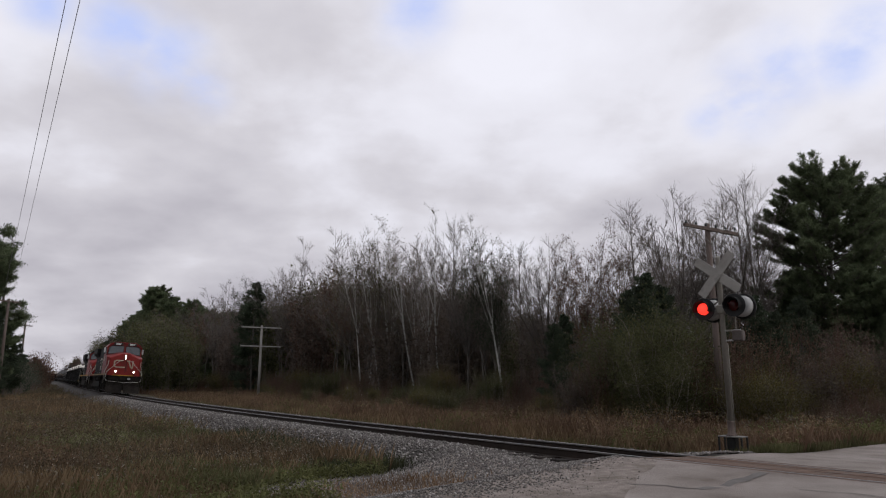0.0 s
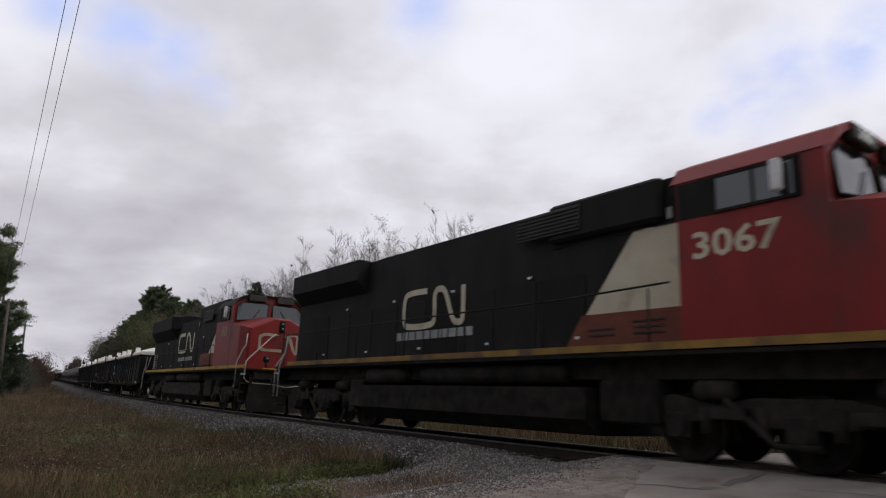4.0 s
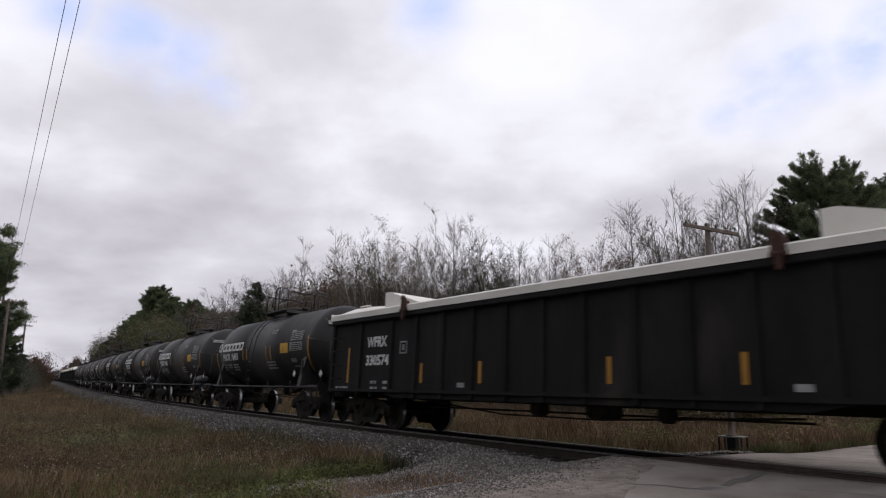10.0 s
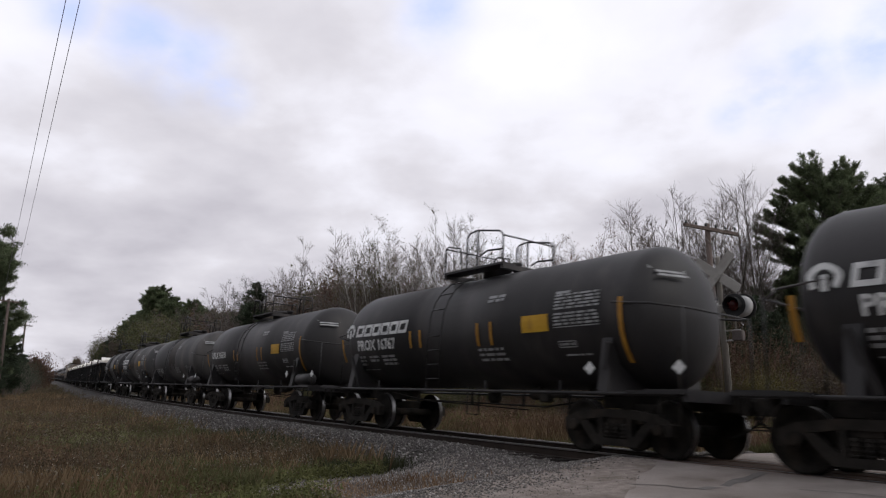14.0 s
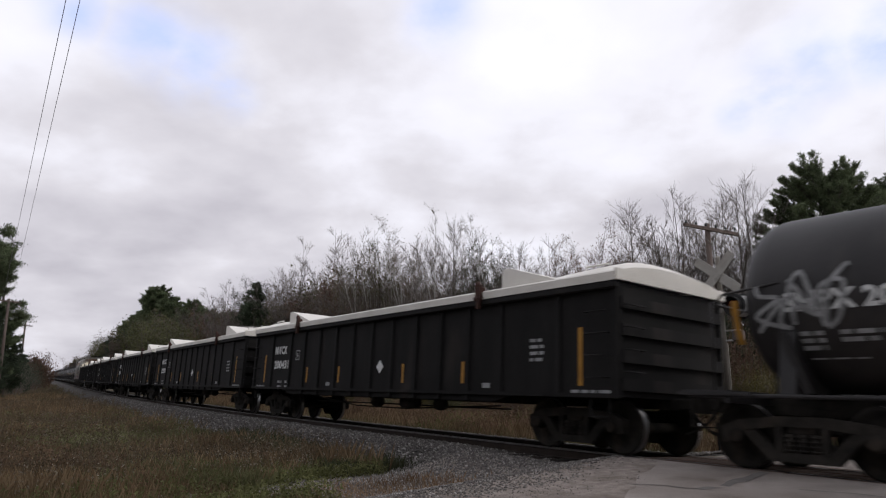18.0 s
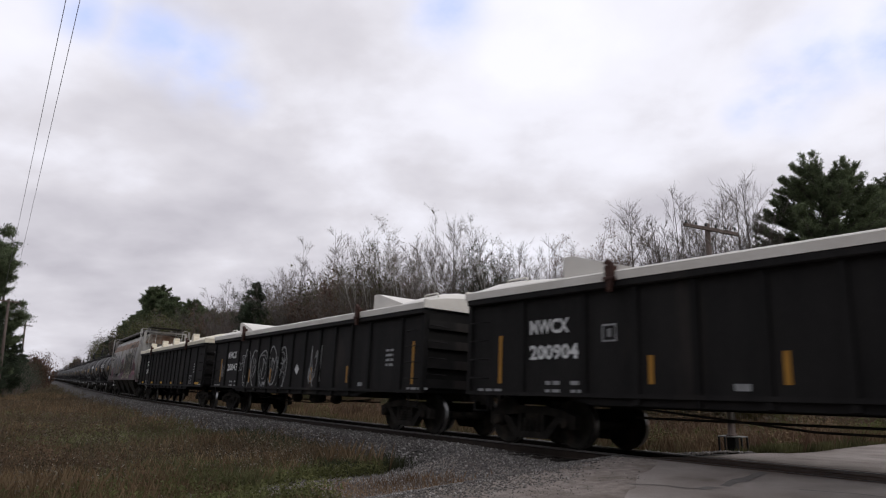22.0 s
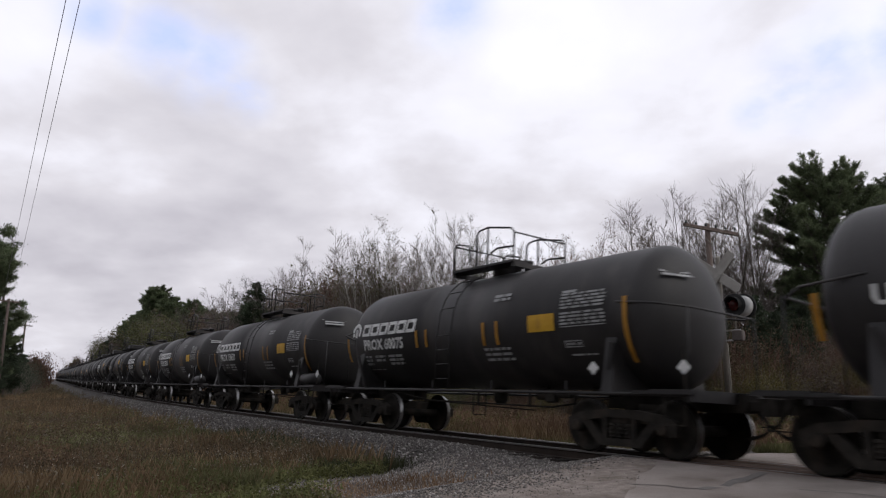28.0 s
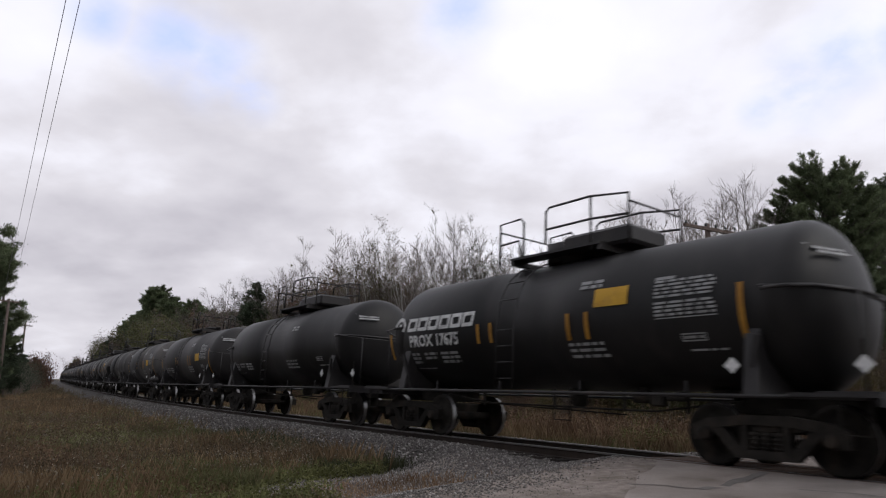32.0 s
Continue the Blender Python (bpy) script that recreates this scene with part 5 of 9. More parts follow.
def hopper(front, rear):
    L = rear - front
    h = L / 2
    ob = car("hopper_car", front, rear, L - 3.0, "grey covered hopper rail car with rust band and graffiti", "rail car", "hopper car of the train")
    X = lambda d: -h + d
    sec = [(-1.30, 1.28), (-1.50, 1.75), (-1.56, 2.6), (-1.50, 3.4), (-1.28, 4.05), (-0.85, 4.40), (0, 4.5), (0.85, 4.40), (1.28, 4.05), (1.50, 3.4), (1.56, 2.6), (1.50, 1.75), (1.30, 1.28)]
    part("body", Shape().loft([[(x, p[0] * k, 1.28 + (p[1] - 1.28) * kz) for p in sec] for x, k, kz in ((-h + 0.75, 0.97, 0.99), (-h + 0.95, 1, 1), (h - 0.95, 1, 1), (h - 0.75, 0.97, 0.99))], smooth=True), M_GREYCAR, ob)
    xs = [-h + 1.0 + (L - 2.0) * i / 120 for i in range(121)]
    rings = []
    for x in xs:
        top = 3.90 + 0.10 * noise.noise((x * 1.1, 0.0, 2.0)) + 0.12 * noise.noise((x * 3.7, 0.0, 5.0))
        low = 3.44 + 0.05 * noise.noise((x * 0.8, 3.0, 2.0)) + 0.03 * noise.noise((x * 4.0, 3.0, 1.0))
        rings.append([(x, -(hopper_half(z) + 0.006), z) for z in (low, low + (top - low) * 0.33, low + (top - low) * 0.66, top)])
    part("rust_band", Shape().loft(rings, closed=False, caps=False), M_RUSTBAND, ob, "weathered rust-brown band")
    for k in range(26):
        x = -h + 1.3 + (L - 2.6) * ((k * 0.618) % 1.0)
        w, dz = 0.04 + 0.05 * ((k * 0.37) % 1.0), 0.15 + 0.55 * ((k * 0.73) % 1.0)
        part("rust_streak", Shape().loft([[(x - w * (1 - t), -(hopper_half(3.45 - dz * t) + 0.005), 3.45 - dz * t), (x + w * (1 - t), -(hopper_half(3.45 - dz * t) + 0.005), 3.45 - dz * t)] for t in (0.0, 0.33, 0.66, 0.98)], closed=False, caps=False), M_STREAK, ob)
    for e in (-1, 1):
        part("end_slope", Shape().loft([[(e * x, -1.40, z0), (e * x, 1.40, z0), (e * x, 1.40, z1), (e * x, -1.40, z1)] for x, z0, z1 in ((h - 2.6, 1.0, 1.6), (h - 0.85, 2.5, 3.6))]), M_GREYCAR, ob)
        for side in (-1, 1):
            part("end_post", Shape().box((e * (h - 0.15), side * 1.30, 2.75), (0.14, 0.16, 3.3)), M_GREYCAR, ob)
            part("ladder_stile", Shape().tube([(e * (h - 0.05), side * 1.52, 1.25), (e * (h - 0.05), side * 1.52, 4.6), (e * (h - 0.05), side * 0.8, 4.72)], 0.03), M_GREYCAR, ob)
            part("ladder_stile", Shape().tube([(e * (h - 0.55), side * 1.54, 1.25), (e * (h - 0.55), side * 1.54, 4.6)], 0.025), M_GREYCAR, ob)
            for k in range(8):
                part("ladder_rung", shared("hrung", lambda: Shape().tube([(-0.25, 0, 0), (0.25, 0, 0)], 0.016).mesh("ladder_rung", M_GREYCAR)), None, ob, at=pose(e * (h - 0.3), side * 1.53, 1.5 + 0.4 * k))
            part("diagonal_brace", Shape().tube([(e * (h - 0.15), side * 1.0, 1.2), (e * (h - 1.0), side * 1.2, 4.2)], 0.06), M_GREYCAR, ob)
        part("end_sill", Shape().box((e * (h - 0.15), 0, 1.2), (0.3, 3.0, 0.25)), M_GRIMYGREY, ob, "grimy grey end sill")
        for z, w in ((2.3, 0.08), (3.3, 0.06), (4.45, 0.12)):
            part("crosspiece", Shape().box((e * (h - 0.15), 0, z), (0.08, 2.65, w)), M_GREYCAR, ob)
        for y in (-1.05, -0.62, 0.62, 1.05):
            part("end_ladder_stile", shared("hestile", lambda: Shape().tube([(0, 0, 1.3), (0, 0, 4.62)], 0.024).mesh("end_ladder_stile", M_GREYCAR)), None, ob, at=pose(e * (h - 0.06), y, 0))
        for k in range(8):
            for y in (-0.835, 0.835):
                part("ladder_rung", shared("herung", lambda: Shape().tube([(0, -0.22, 0), (0, 0.22, 0)], 0.015).mesh("ladder_rung", M_GREYCAR)), None, ob, at=pose(e * (h - 0.06), y, 1.5 + 0.4 * k))
        part("brake_wheel", Shape().lathe([(0.0, 0.24), (0.03, 0.27), (0.06, 0.24), (0.03, 0.21)], "x", 20, (e * (h + 0.02), 0.1, 2.75), caps=False), M_UNDER, ob)
        part("end_hood", Shape().loft([[(e * (h - 0.80), -1.20, 3.75), (e * (h - 0.80), -0.85, 4.36), (e * (h - 0.80), 0.85, 4.36), (e * (h - 0.80), 1.20, 3.75)], [(e * (h - 0.60), -1.1, 3.70), (e * (h - 0.60), -0.8, 4.2), (e * (h - 0.60), 0.8, 4.2), (e * (h - 0.60), 1.1, 3.70)]]), M_RUSTBAND, ob, "rust-streaked end sheet")
        part("end_walk", Shape().box((e * (h - 0.15), 0, 4.72), (0.75, 2.2, 0.06)), M_UNDER, ob)
        truck(ob, e * (h - 1.5))
        coupler(ob, e * (h - 0.1), e)
    for side in (-1, 1):
        part("roof_walk", Shape().box((0, side * 0.80, 4.58), (L - 0.2, 0.74, 0.11), chamfer=0.01), M_WALK, ob, "weathered grey roof walk")
        for i in range(8):
            part("walk_bracket", shared("hbrk", lambda: Shape().box((0, 0, 4.46), (0.06, 0.5, 0.16)).mesh("walk_bracket", M_UNDER)), None, ob, at=pose(-h + 1.4 + (L - 2.8) * i / 7, side * 0.75, 0))
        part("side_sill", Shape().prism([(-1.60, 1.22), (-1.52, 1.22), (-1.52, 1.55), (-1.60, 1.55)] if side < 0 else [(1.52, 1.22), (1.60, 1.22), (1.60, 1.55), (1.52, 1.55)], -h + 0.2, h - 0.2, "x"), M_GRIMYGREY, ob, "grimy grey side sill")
    part("centre_sill", Shape().box((0, 0, 0.95), (L, 0.4, 0.35)), M_UNDER, ob)
    for x in (X(4.45), X(7.25), X(10.0), X(12.7)):
        part("chute", Shape().loft([[(x - a, -b, z), (x + a, -b, z), (x + a, b, z), (x - a, b, z)] for a, b, z in ((1.36, 1.48, 1.24), (1.20, 1.42, 1.08), (0.42, 1.05, 0.36), (0.40, 1.05, 0.24))]), M_UNDER, ob)
    y = -1.575
    part("stripe_print", cling(bars_mesh("stripe_print", [(X(1.0), 3.02, X(2.7), 3.05), (X(1.0), 2.62, X(2.7), 2.65)] + lines_of(X(1.05), X(2.65), 3.30, 1, 0.2, 0.19, 2) + lines_of(X(1.05), X(2.65), 2.92, 1, 0.2, 0.19, 3), M_FADED, y), 0.008), None, ob, "dark worn lettering bars")
    # sprayed pieces: a soft cloud of colour, then outlined letter shapes
    for seed, a, b, z0, z1, m, n in ((41, 7.0, 9.1, 1.3, 2.75, M_PURPLE, 16), (42, 13.1, 14.8, 1.3, 2.7, M_PINK, 12), (43, 1.5, 2.9, 1.35, 2.2, M_PINK, 9), (44, 13.2, 14.6, 1.4, 2.5, M_PURPLE, 7), (45, 2.6, 7.0, 1.28, 1.55, M_PINK, 6), (46, 7.6, 9.0, 2.2, 2.9, M_PINK, 7), (47, 9.2, 13.2, 1.27, 1.6, M_PALESPRAY, 10)):
        part("spray_cloud", cling(spray_blobs(seed, X(a), X(b), z0, z1, n, m), 0.012 + 0.001 * (seed - 40)), None, ob, "soft sprayed colour patch")
    for seed, a, b, z0, z1, n, w, m, rim in ((3, 2.7, 6.95, 1.40, 2.92, 6, 0.30, M_SILVER, M_DARKSPRAY), (6, 9.15, 13.3, 1.45, 2.95, 5, 0.34, M_DARKSPRAY, M_PALESPRAY), (12, 7.4, 8.7, 1.75, 2.45, 2, 0.13, M_DARKSPRAY, M_PALESPRAY)):
        paths = block_letters(seed, X(a), X(b), z0, z1, n)
        for p in paths:
            part("graffiti_outline", cling(stroke_mesh("graffiti_outline", [p], w + (0.13 if w > 0.2 else 0.08), rim, y), 0.022), None, ob, "outline of sprayed graffiti letters")
            part("graffiti", cling(stroke_mesh("graffiti", [p], w, m, y), 0.027), None, ob, "sprayed graffiti letter shapes")
    part("graffiti", cling(stroke_mesh("graffiti", [[(X(10.5), 2.85), (X(10.6), 3.45), (X(10.9), 3.6), (X(12.1), 3.62)], [(X(12.3), 2.9), (X(12.75), 3.7), (X(13.0), 3.7), (X(13.6), 2.6)], [(X(14.0), 2.6), (X(14.2), 3.85)]], 0.20, M_FADED, y), 0.02), None, ob, "faded black rolled lines")
    for d in (0.9, 5.0, 7.0, 10.2, 14.7):
        part("reflector", bars_mesh("reflector", [(X(d) - 0.05, 1.7, X(d) + 0.05, 2.4)], M_ORANGE, y - 0.03), None, ob, "amber reflective strip")
    return ob
# ---- locomotives ----
def loco_truck(parent, x):
    def cast_frame():
        sh = Shape()
        sh.prism([(-2.35, 0.62), (-2.35, 0.95), (-1.9, 1.02), (-1.2, 0.86), (-0.6, 0.98), (0.6, 0.98), (1.2, 0.86), (1.9, 1.02), (2.35, 0.95), (2.35, 0.62), (1.9, 0.55), (1.2, 0.70), (0.5, 0.58), (-0.5, 0.58), (-1.2, 0.70), (-1.9, 0.55)], -0.07, 0.07)
        for a in (-1.85, 0.0, 1.85):
            sh.box((a, 0, 0.55), (0.42, 0.22, 0.44), chamfer=0.05)
            sh.lathe([(-0.16, 0.15), (0.08, 0.17)], "y", 14, (a, 0, 0.53))
        for a in (-1.35, -0.5, 0.5, 1.35):
            sh.lathe([(0.45, 0.10), (0.85, 0.10)], "z", 10, (a, -0.05, 0))
        sh.tube([(-1.0, -0.15, 0.95), (-0.3, -0.15, 0.35), (0.3, -0.15, 0.35)], 0.05)
        sh.box((0.95, -0.12, 0.75), (0.5, 0.2, 0.16))
        sh.box((-0.95, -0.12, 0.75), (0.5, 0.2, 0.16))
        return sh.mesh("truck_frame", M_UNDER)
    t = part("truck", shared("ltr", lambda: Shape().box((0, 0, 0.85), (3.6, 1.6, 0.3)).mesh("truck", M_UNDER)), None, parent, at=pose(x, 0, 0))
    for side in (-1, 1):
        part("truck_frame", shared("lfr", cast_frame), None, t, at=pose(0, side * 1.12, 0, 0, 0, 0 if side < 0 else 180))
        for a in (-1.85, 0.0, 1.85):
            part("wheel", wheel_mesh(0.53), None, t, at=pose(a, side * 0.755, 0.53, 0, 0, 0 if side < 0 else 180))


def quad(sh, pts, back=0.004):
    """A flat plate through four or more points on the near side."""
    n = len(pts)
    sh.add(list(pts) + [(p[0], p[1] + back, p[2]) for p in pts], [tuple(range(n)), tuple(range(2 * n - 1, n - 1, -1))])


def emblem_paths(x, z, w, h):
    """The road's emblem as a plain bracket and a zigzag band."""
    c = [(x + w * 0.40, z + h), (x + w * 0.12, z + h), (x, z + h * 0.85), (x, z + h * 0.15), (x + w * 0.12, z), (x + w * 0.44, z), (x + w * 0.54, z + h * 0.15), (x + w * 0.54, z + h * 0.85), (x + w * 0.62, z + h), (x + w * 0.72, z + h * 0.85), (x + w * 0.84, z + h * 0.15), (x + w * 0.93, z), (x + w, z + h * 0.12), (x + w, z + h)]
    return [c]


def front_text(text, x, y, z, size, width):
    """White figures that face forward along the track, centred on y."""
    me = text_mesh(text, -width / 2, 0.0, size, M_WHITE, 0.0, width)
    me.transform(Matrix.Translation((x, y, z)) @ Matrix.Rotation(math.pi / 2, 4, "Z"))
    return me


def locomotive(front, rear, kind, number):
    L = rear - front
    h = L / 2
    first = kind == "lead"
    ob = car("locomotive", front, rear, 13.2, "red, black and cream diesel freight locomotive %s" % ("with lit headlights" if first else "running second"), "locomotive", "locomotives of the train")
    z0 = 1.62
    part("underframe", Shape().box(((9.85 - h + 0.45) / 2, 0, 1.42), (9.85 + h - 0.45, 2.4, 0.36)).box((-0.4, 0, 0.95), (L - 4.5, 1.1, 0.75)), M_UNDER, ob)
    for x, w in ((3.9, 1.2), (-5.1, 0.7), (8.95, 0.35)):
        part("equipment_box", Shape().box((x, -1.10, 0.88), (w, 0.40, 0.72), chamfer=0.04), M_UNDER, ob)
    for x in (5.4, 7.9, -6.0, -8.5):
        part("sand_hose", Shape().tube([(x, -1.15, 1.3), (x + 0.1, -1.12, 0.9), (x + 0.25, -1.0, 0.35)], 0.035), M_UNDER, ob)
        part("brake_cylinder", Shape().lathe([(-0.32, 0.10), (-0.28, 0.15), (0.28, 0.15), (0.32, 0.10)], "x", 12, (x, -1.16, 1.08)), M_UNDER, ob)
    for side in (-1, 1):
        part("walkway", Shape().box(((9.2 - h + 0.6) / 2, side * 1.22, z0), (9.2 + h - 0.6, 0.62, 0.06)), M_UNDER, ob)
        part("deck_edge", Shape().box((0, side * 1.545, z0 + 0.11), (L - 3.2, 0.03, 0.12)), M_DECK if not first else M_DIRTYYELLOW, ob, "yellow deck edge stripe")
    # cab and nose
    cx = 5.1
    fx = 7.35
    part("cab", Shape().loft([[(x, -1.52, z0 + 0.05), (x, -1.52, 4.27), (x, -1.32, 4.54), (x, -0.90, 4.73), (x, 0.90, 4.73), (x, 1.32, 4.54), (x, 1.52, 4.27), (x, 1.52, z0 + 0.05)] for x in (cx, fx)]), M_RED, ob, "red painted cab")
    secs = [(fx - 0.02, 1.515, 3.50, 0.42, 3.84), (8.45, 1.50, 3.34, 0.38, 3.76), (8.92, 1.30, 3.24, 0.34, 3.70), (9.02, 1.22, 3.20, 0.30, 3.64)]
    part("nose", Shape().loft([[(x, -w, z0 + 0.05), (x, -w, zs), (x, -wr, zt), (x, wr, zt), (x, w, zs), (x, w, z0 + 0.05)] for x, w, zs, wr, zt in secs]), M_RED, ob, "red painted blunt nose")
    part("cab_roof", Shape().loft([[(x, -1.54, 4.27), (x, -1.33, 4.57), (x, -0.91, 4.77), (x, 0.91, 4.77), (x, 1.33, 4.57), (x, 1.54, 4.27), (x, 1.30, 4.45), (x, 0.85, 4.70), (x, -0.85, 4.70), (x, -1.30, 4.45)] for x in (cx - 0.1, fx + 0.12)]), M_RED if first else M_BLACK, ob)
    for side in (-1, 1):
        a, b, c = side * 0.10, side * 1.38, side * 1.16
        part("windshield", Shape().add([(fx + 0.075, a, 3.80), (fx + 0.075, b, 3.62), (fx + 0.01, b, 4.20), (fx + 0.01, c, 4.40), (fx + 0.01, a, 4.42)], [(0, 1, 2, 3, 4), (4, 3, 2, 1, 0)]), M_GLASS, ob, "dark windshield pane")
        part("windshield_frame", Shape().tube([(fx + 0.08, a, 3.80), (fx + 0.08, b, 3.62), (fx + 0.02, b, 4.20), (fx + 0.02, c, 4.40), (fx + 0.02, a, 4.42), (fx + 0.08, a, 3.80)], 0.022), M_UNDER, ob, "black rubber windshield seal")
        part("wiper", Shape().tube([(fx + 0.10, side * 0.75, 3.72), (fx + 0.06, side * 0.45, 4.15)], 0.012), M_UNDER, ob)
        part("window_surround", Shape().prism([(cx + 0.02, 3.66), (7.02, 3.66), (7.02, 4.24), (cx + 0.02, 4.24)], side * 1.521, side * 1.529), M_BLACK, ob, "black painted band round the side windows")
        part("side_window", Shape().box((6.35, side * 1.535, 3.95), (1.15, 0.02, 0.50), chamfer=0.01), M_GLASS, ob, "dark cab side window")
        part("window_frame", Shape().box((6.35, side * 1.54, 3.68), (1.27, 0.03, 0.04)).box((6.35, side * 1.54, 4.22), (1.27, 0.03, 0.04)).box((5.74, side * 1.54, 3.95), (0.04, 0.03, 0.56)).box((6.96, side * 1.54, 3.95), (0.04, 0.03, 0.56)).box((6.35, side * 1.545, 3.95), (0.04, 0.03, 0.54)), M_UNDER, ob)
        part("mirror", Shape().box((6.75, side * 1.66, 3.98), (0.14, 0.12, 0.46), chamfer=0.02), M_WHITE, ob)
    # front: lamps, numbers, door, plow
    part("nose_door", Shape().box((9.025, 0.62, 2.5), (0.03, 0.58, 1.5), chamfer=0.01), M_RED, ob)
    part("nose_seam", Shape().box((9.03, 0.12, 2.55), (0.02, 0.03, 1.3)).box((8.99, 0.0, 3.22), (0.06, 0.02, 0.02)), M_UNDER, ob)
    for z in (3.27, 3.46):
        part("headlight", Shape().lathe([(0.0, 0.058), (0.03, 0.058), (0.04, 0.03)], "x", 16, (9.08, 0.0, z)), M_LIGHT if first else M_GLASS, ob, "lit headlight" if first else "dark headlight")
    part("headlight_box", Shape().box((9.03, 0.0, 3.365), (0.12, 0.22, 0.46), chamfer=0.03), M_UNDER, ob)
    part("round_sticker", Shape().lathe([(0.0, 0.17), (0.01, 0.17)], "x", 20, (8.985, -0.55, 3.36)), M_OLDGREEN, ob, "green and cream round sticker")
    part("sticker_band", Shape().box((9.0, -0.55, 3.36), (0.012, 0.24, 0.07)), M_CREAM, ob)
    for side in (-1, 1):
        part("ditch_light", Shape().lathe([(0.0, 0.066), (0.05, 0.066), (0.06, 0.03)], "x", 16, (9.85, side * 0.77, 2.02)), M_LIGHT if first else M_GLASS, ob, "lit ditch light" if first else "dark ditch light")
        part("ditch_light_box", Shape().box((9.77, side * 0.77, 2.02), (0.14, 0.22, 0.22), chamfer=0.03).box((9.77, side * 0.77, 1.80), (0.08, 0.06, 0.25)), M_UNDER, ob)
        board = part("number_board", Shape().box((fx + 0.10, side * 0.60, 4.60), (0.16, 0.74, 0.25), chamfer=0.02), M_DARKSPRAY, ob, "black number board")
        if first:
            part("board_number", front_text(number, fx + 0.186, side * 0.60, 4.525, 0.15, 0.46), None, board, "white number %s" % number)
        part("handrail", Shape().tube([(9.06, side * 0.16, 3.02), (9.55, side * 0.42, 3.0), (9.60, side * 0.55, 2.92), (9.62, side * 1.40, 2.02), (9.62, side * 1.48, 1.90), (9.62, side * 1.50, 1.32), (9.72, side * 1.42, 1.18), (9.85, side * 1.20, 1.12)], 0.026), M_HANDLE, ob, "pale front handrail")
        part("handrail", Shape().tube([(9.06, side * 1.36, 2.98), (9.08, side * 1.38, 2.55), (9.02, side * 1.45, 2.42), (8.72, side * 1.56, 1.92), (8.70, side * 1.56, 1.80), (8.70, side * 1.56, 0.95)], 0.026), M_HANDLE, ob, "pale step handrail")
        for k in range(4):
            part("step", Shape().box((9.55, side * 1.35, 0.45 + 0.33 * k), (0.55, 0.35, 0.04)), M_UNDER, ob)
            part("step_edge", Shape().box((9.55, side * 1.535, 0.45 + 0.33 * k), (0.55, 0.02, 0.05)), M_HANDLE if k == 3 else M_UNDER, ob)
        part("step_well", Shape().box((9.25, side * 1.3, 1.0), (0.05, 0.45, 1.2)), M_UNDER, ob)
    part("pilot_plate", Shape().box((9.80, 0, 0.98), (0.10, 2.7, 0.95), chamfer=0.02).box((9.5, 0, 0.9), (0.6, 1.2, 0.7)), M_UNDER, ob)
    part("uncoupling_lever", Shape().tube([(9.98, -1.2, 1.12), (10.02, -0.5, 1.10), (10.05, 0.0, 1.02), (10.02, 0.5, 1.10), (9.98, 1.2, 1.12)], 0.018), M_HANDLE, ob)
    part("end_sill", Shape().box((9.90, 0, 1.45), (0.12, 2.5, 0.36)).box((9.55, 0, 1.62), (1.0, 2.9, 0.06)), M_UNDER, ob)
    part("sill_stripe", Shape().box((9.98, -0.1, 1.66), (0.03, 1.7, 0.08)), M_YELLOW, ob)
    part("plow", Shape().loft([[(10.40, -0.05, 0.10), (10.05, -1.40, 0.10), (9.95, -1.40, 0.10), (10.28, -0.05, 0.10)], [(10.20, -0.05, 0.86), (9.94, -1.42, 0.70), (9.86, -1.42, 0.70), (10.08, -0.05, 0.86)]]).loft([[(10.40, 0.05, 0.10), (10.28, 0.05, 0.10), (9.95, 1.40, 0.10), (10.05, 1.40, 0.10)], [(10.20, 0.05, 0.86), (10.08, 0.05, 0.86), (9.86, 1.42, 0.70), (9.94, 1.42, 0.70)]]), M_PLOW, ob, "dusty brown snow plow")
    for y, z in ((-0.62, 1.30), (-0.48, 1.30), (0.48, 1.30), (0.62, 1.30)):
        part("air_hose", Shape().tube([(9.96, y, z), (10.18, y, z - 0.1), (10.22, y * 1.05, z - 0.5)], 0.026), M_UNDER, ob)
    part("data_plate", Shape().box((9.97, 0.42, 1.38), (0.02, 0.24, 0.16)), M_DIM, ob, "small grey plate")
    # hoods
    hw = 1.08
    if first:
        part("hood", Shape().prism([(-9.6, z0 + 0.05), (cx, z0 + 0.05), (cx, 4.60), (-4.4, 4.56), (-9.6, 4.40)], -hw, hw), M_BLACK, ob, "black engine hood")
        part("radiator", Shape().loft([[(x, -1.1, 3.66), (x, -1.44, 4.0), (x, -1.44, 4.58), (x, 1.44, 4.58), (x, 1.44, 4.0), (x, 1.1, 3.66)] for x in (-9.55, -5.2)]), M_BLACK, ob)
        part("blower_box", Shape().box((3.3, 0, 4.24), (2.6, 2.5, 0.76), chamfer=0.06), M_BLACK, ob)
        part("roof_stack", Shape().box((-1.0, 0, 4.64), (1.6, 0.9, 0.22), chamfer=0.04), M_BLACK, ob)
    else:
        part("hood", Shape().prism([(-10.35, z0 + 0.05), (cx, z0 + 0.05), (cx, 4.50), (0.7, 4.50), (0.6, 4.28), (-10.35, 4.2)], -hw, hw), M_BLACK, ob, "black engine hood")
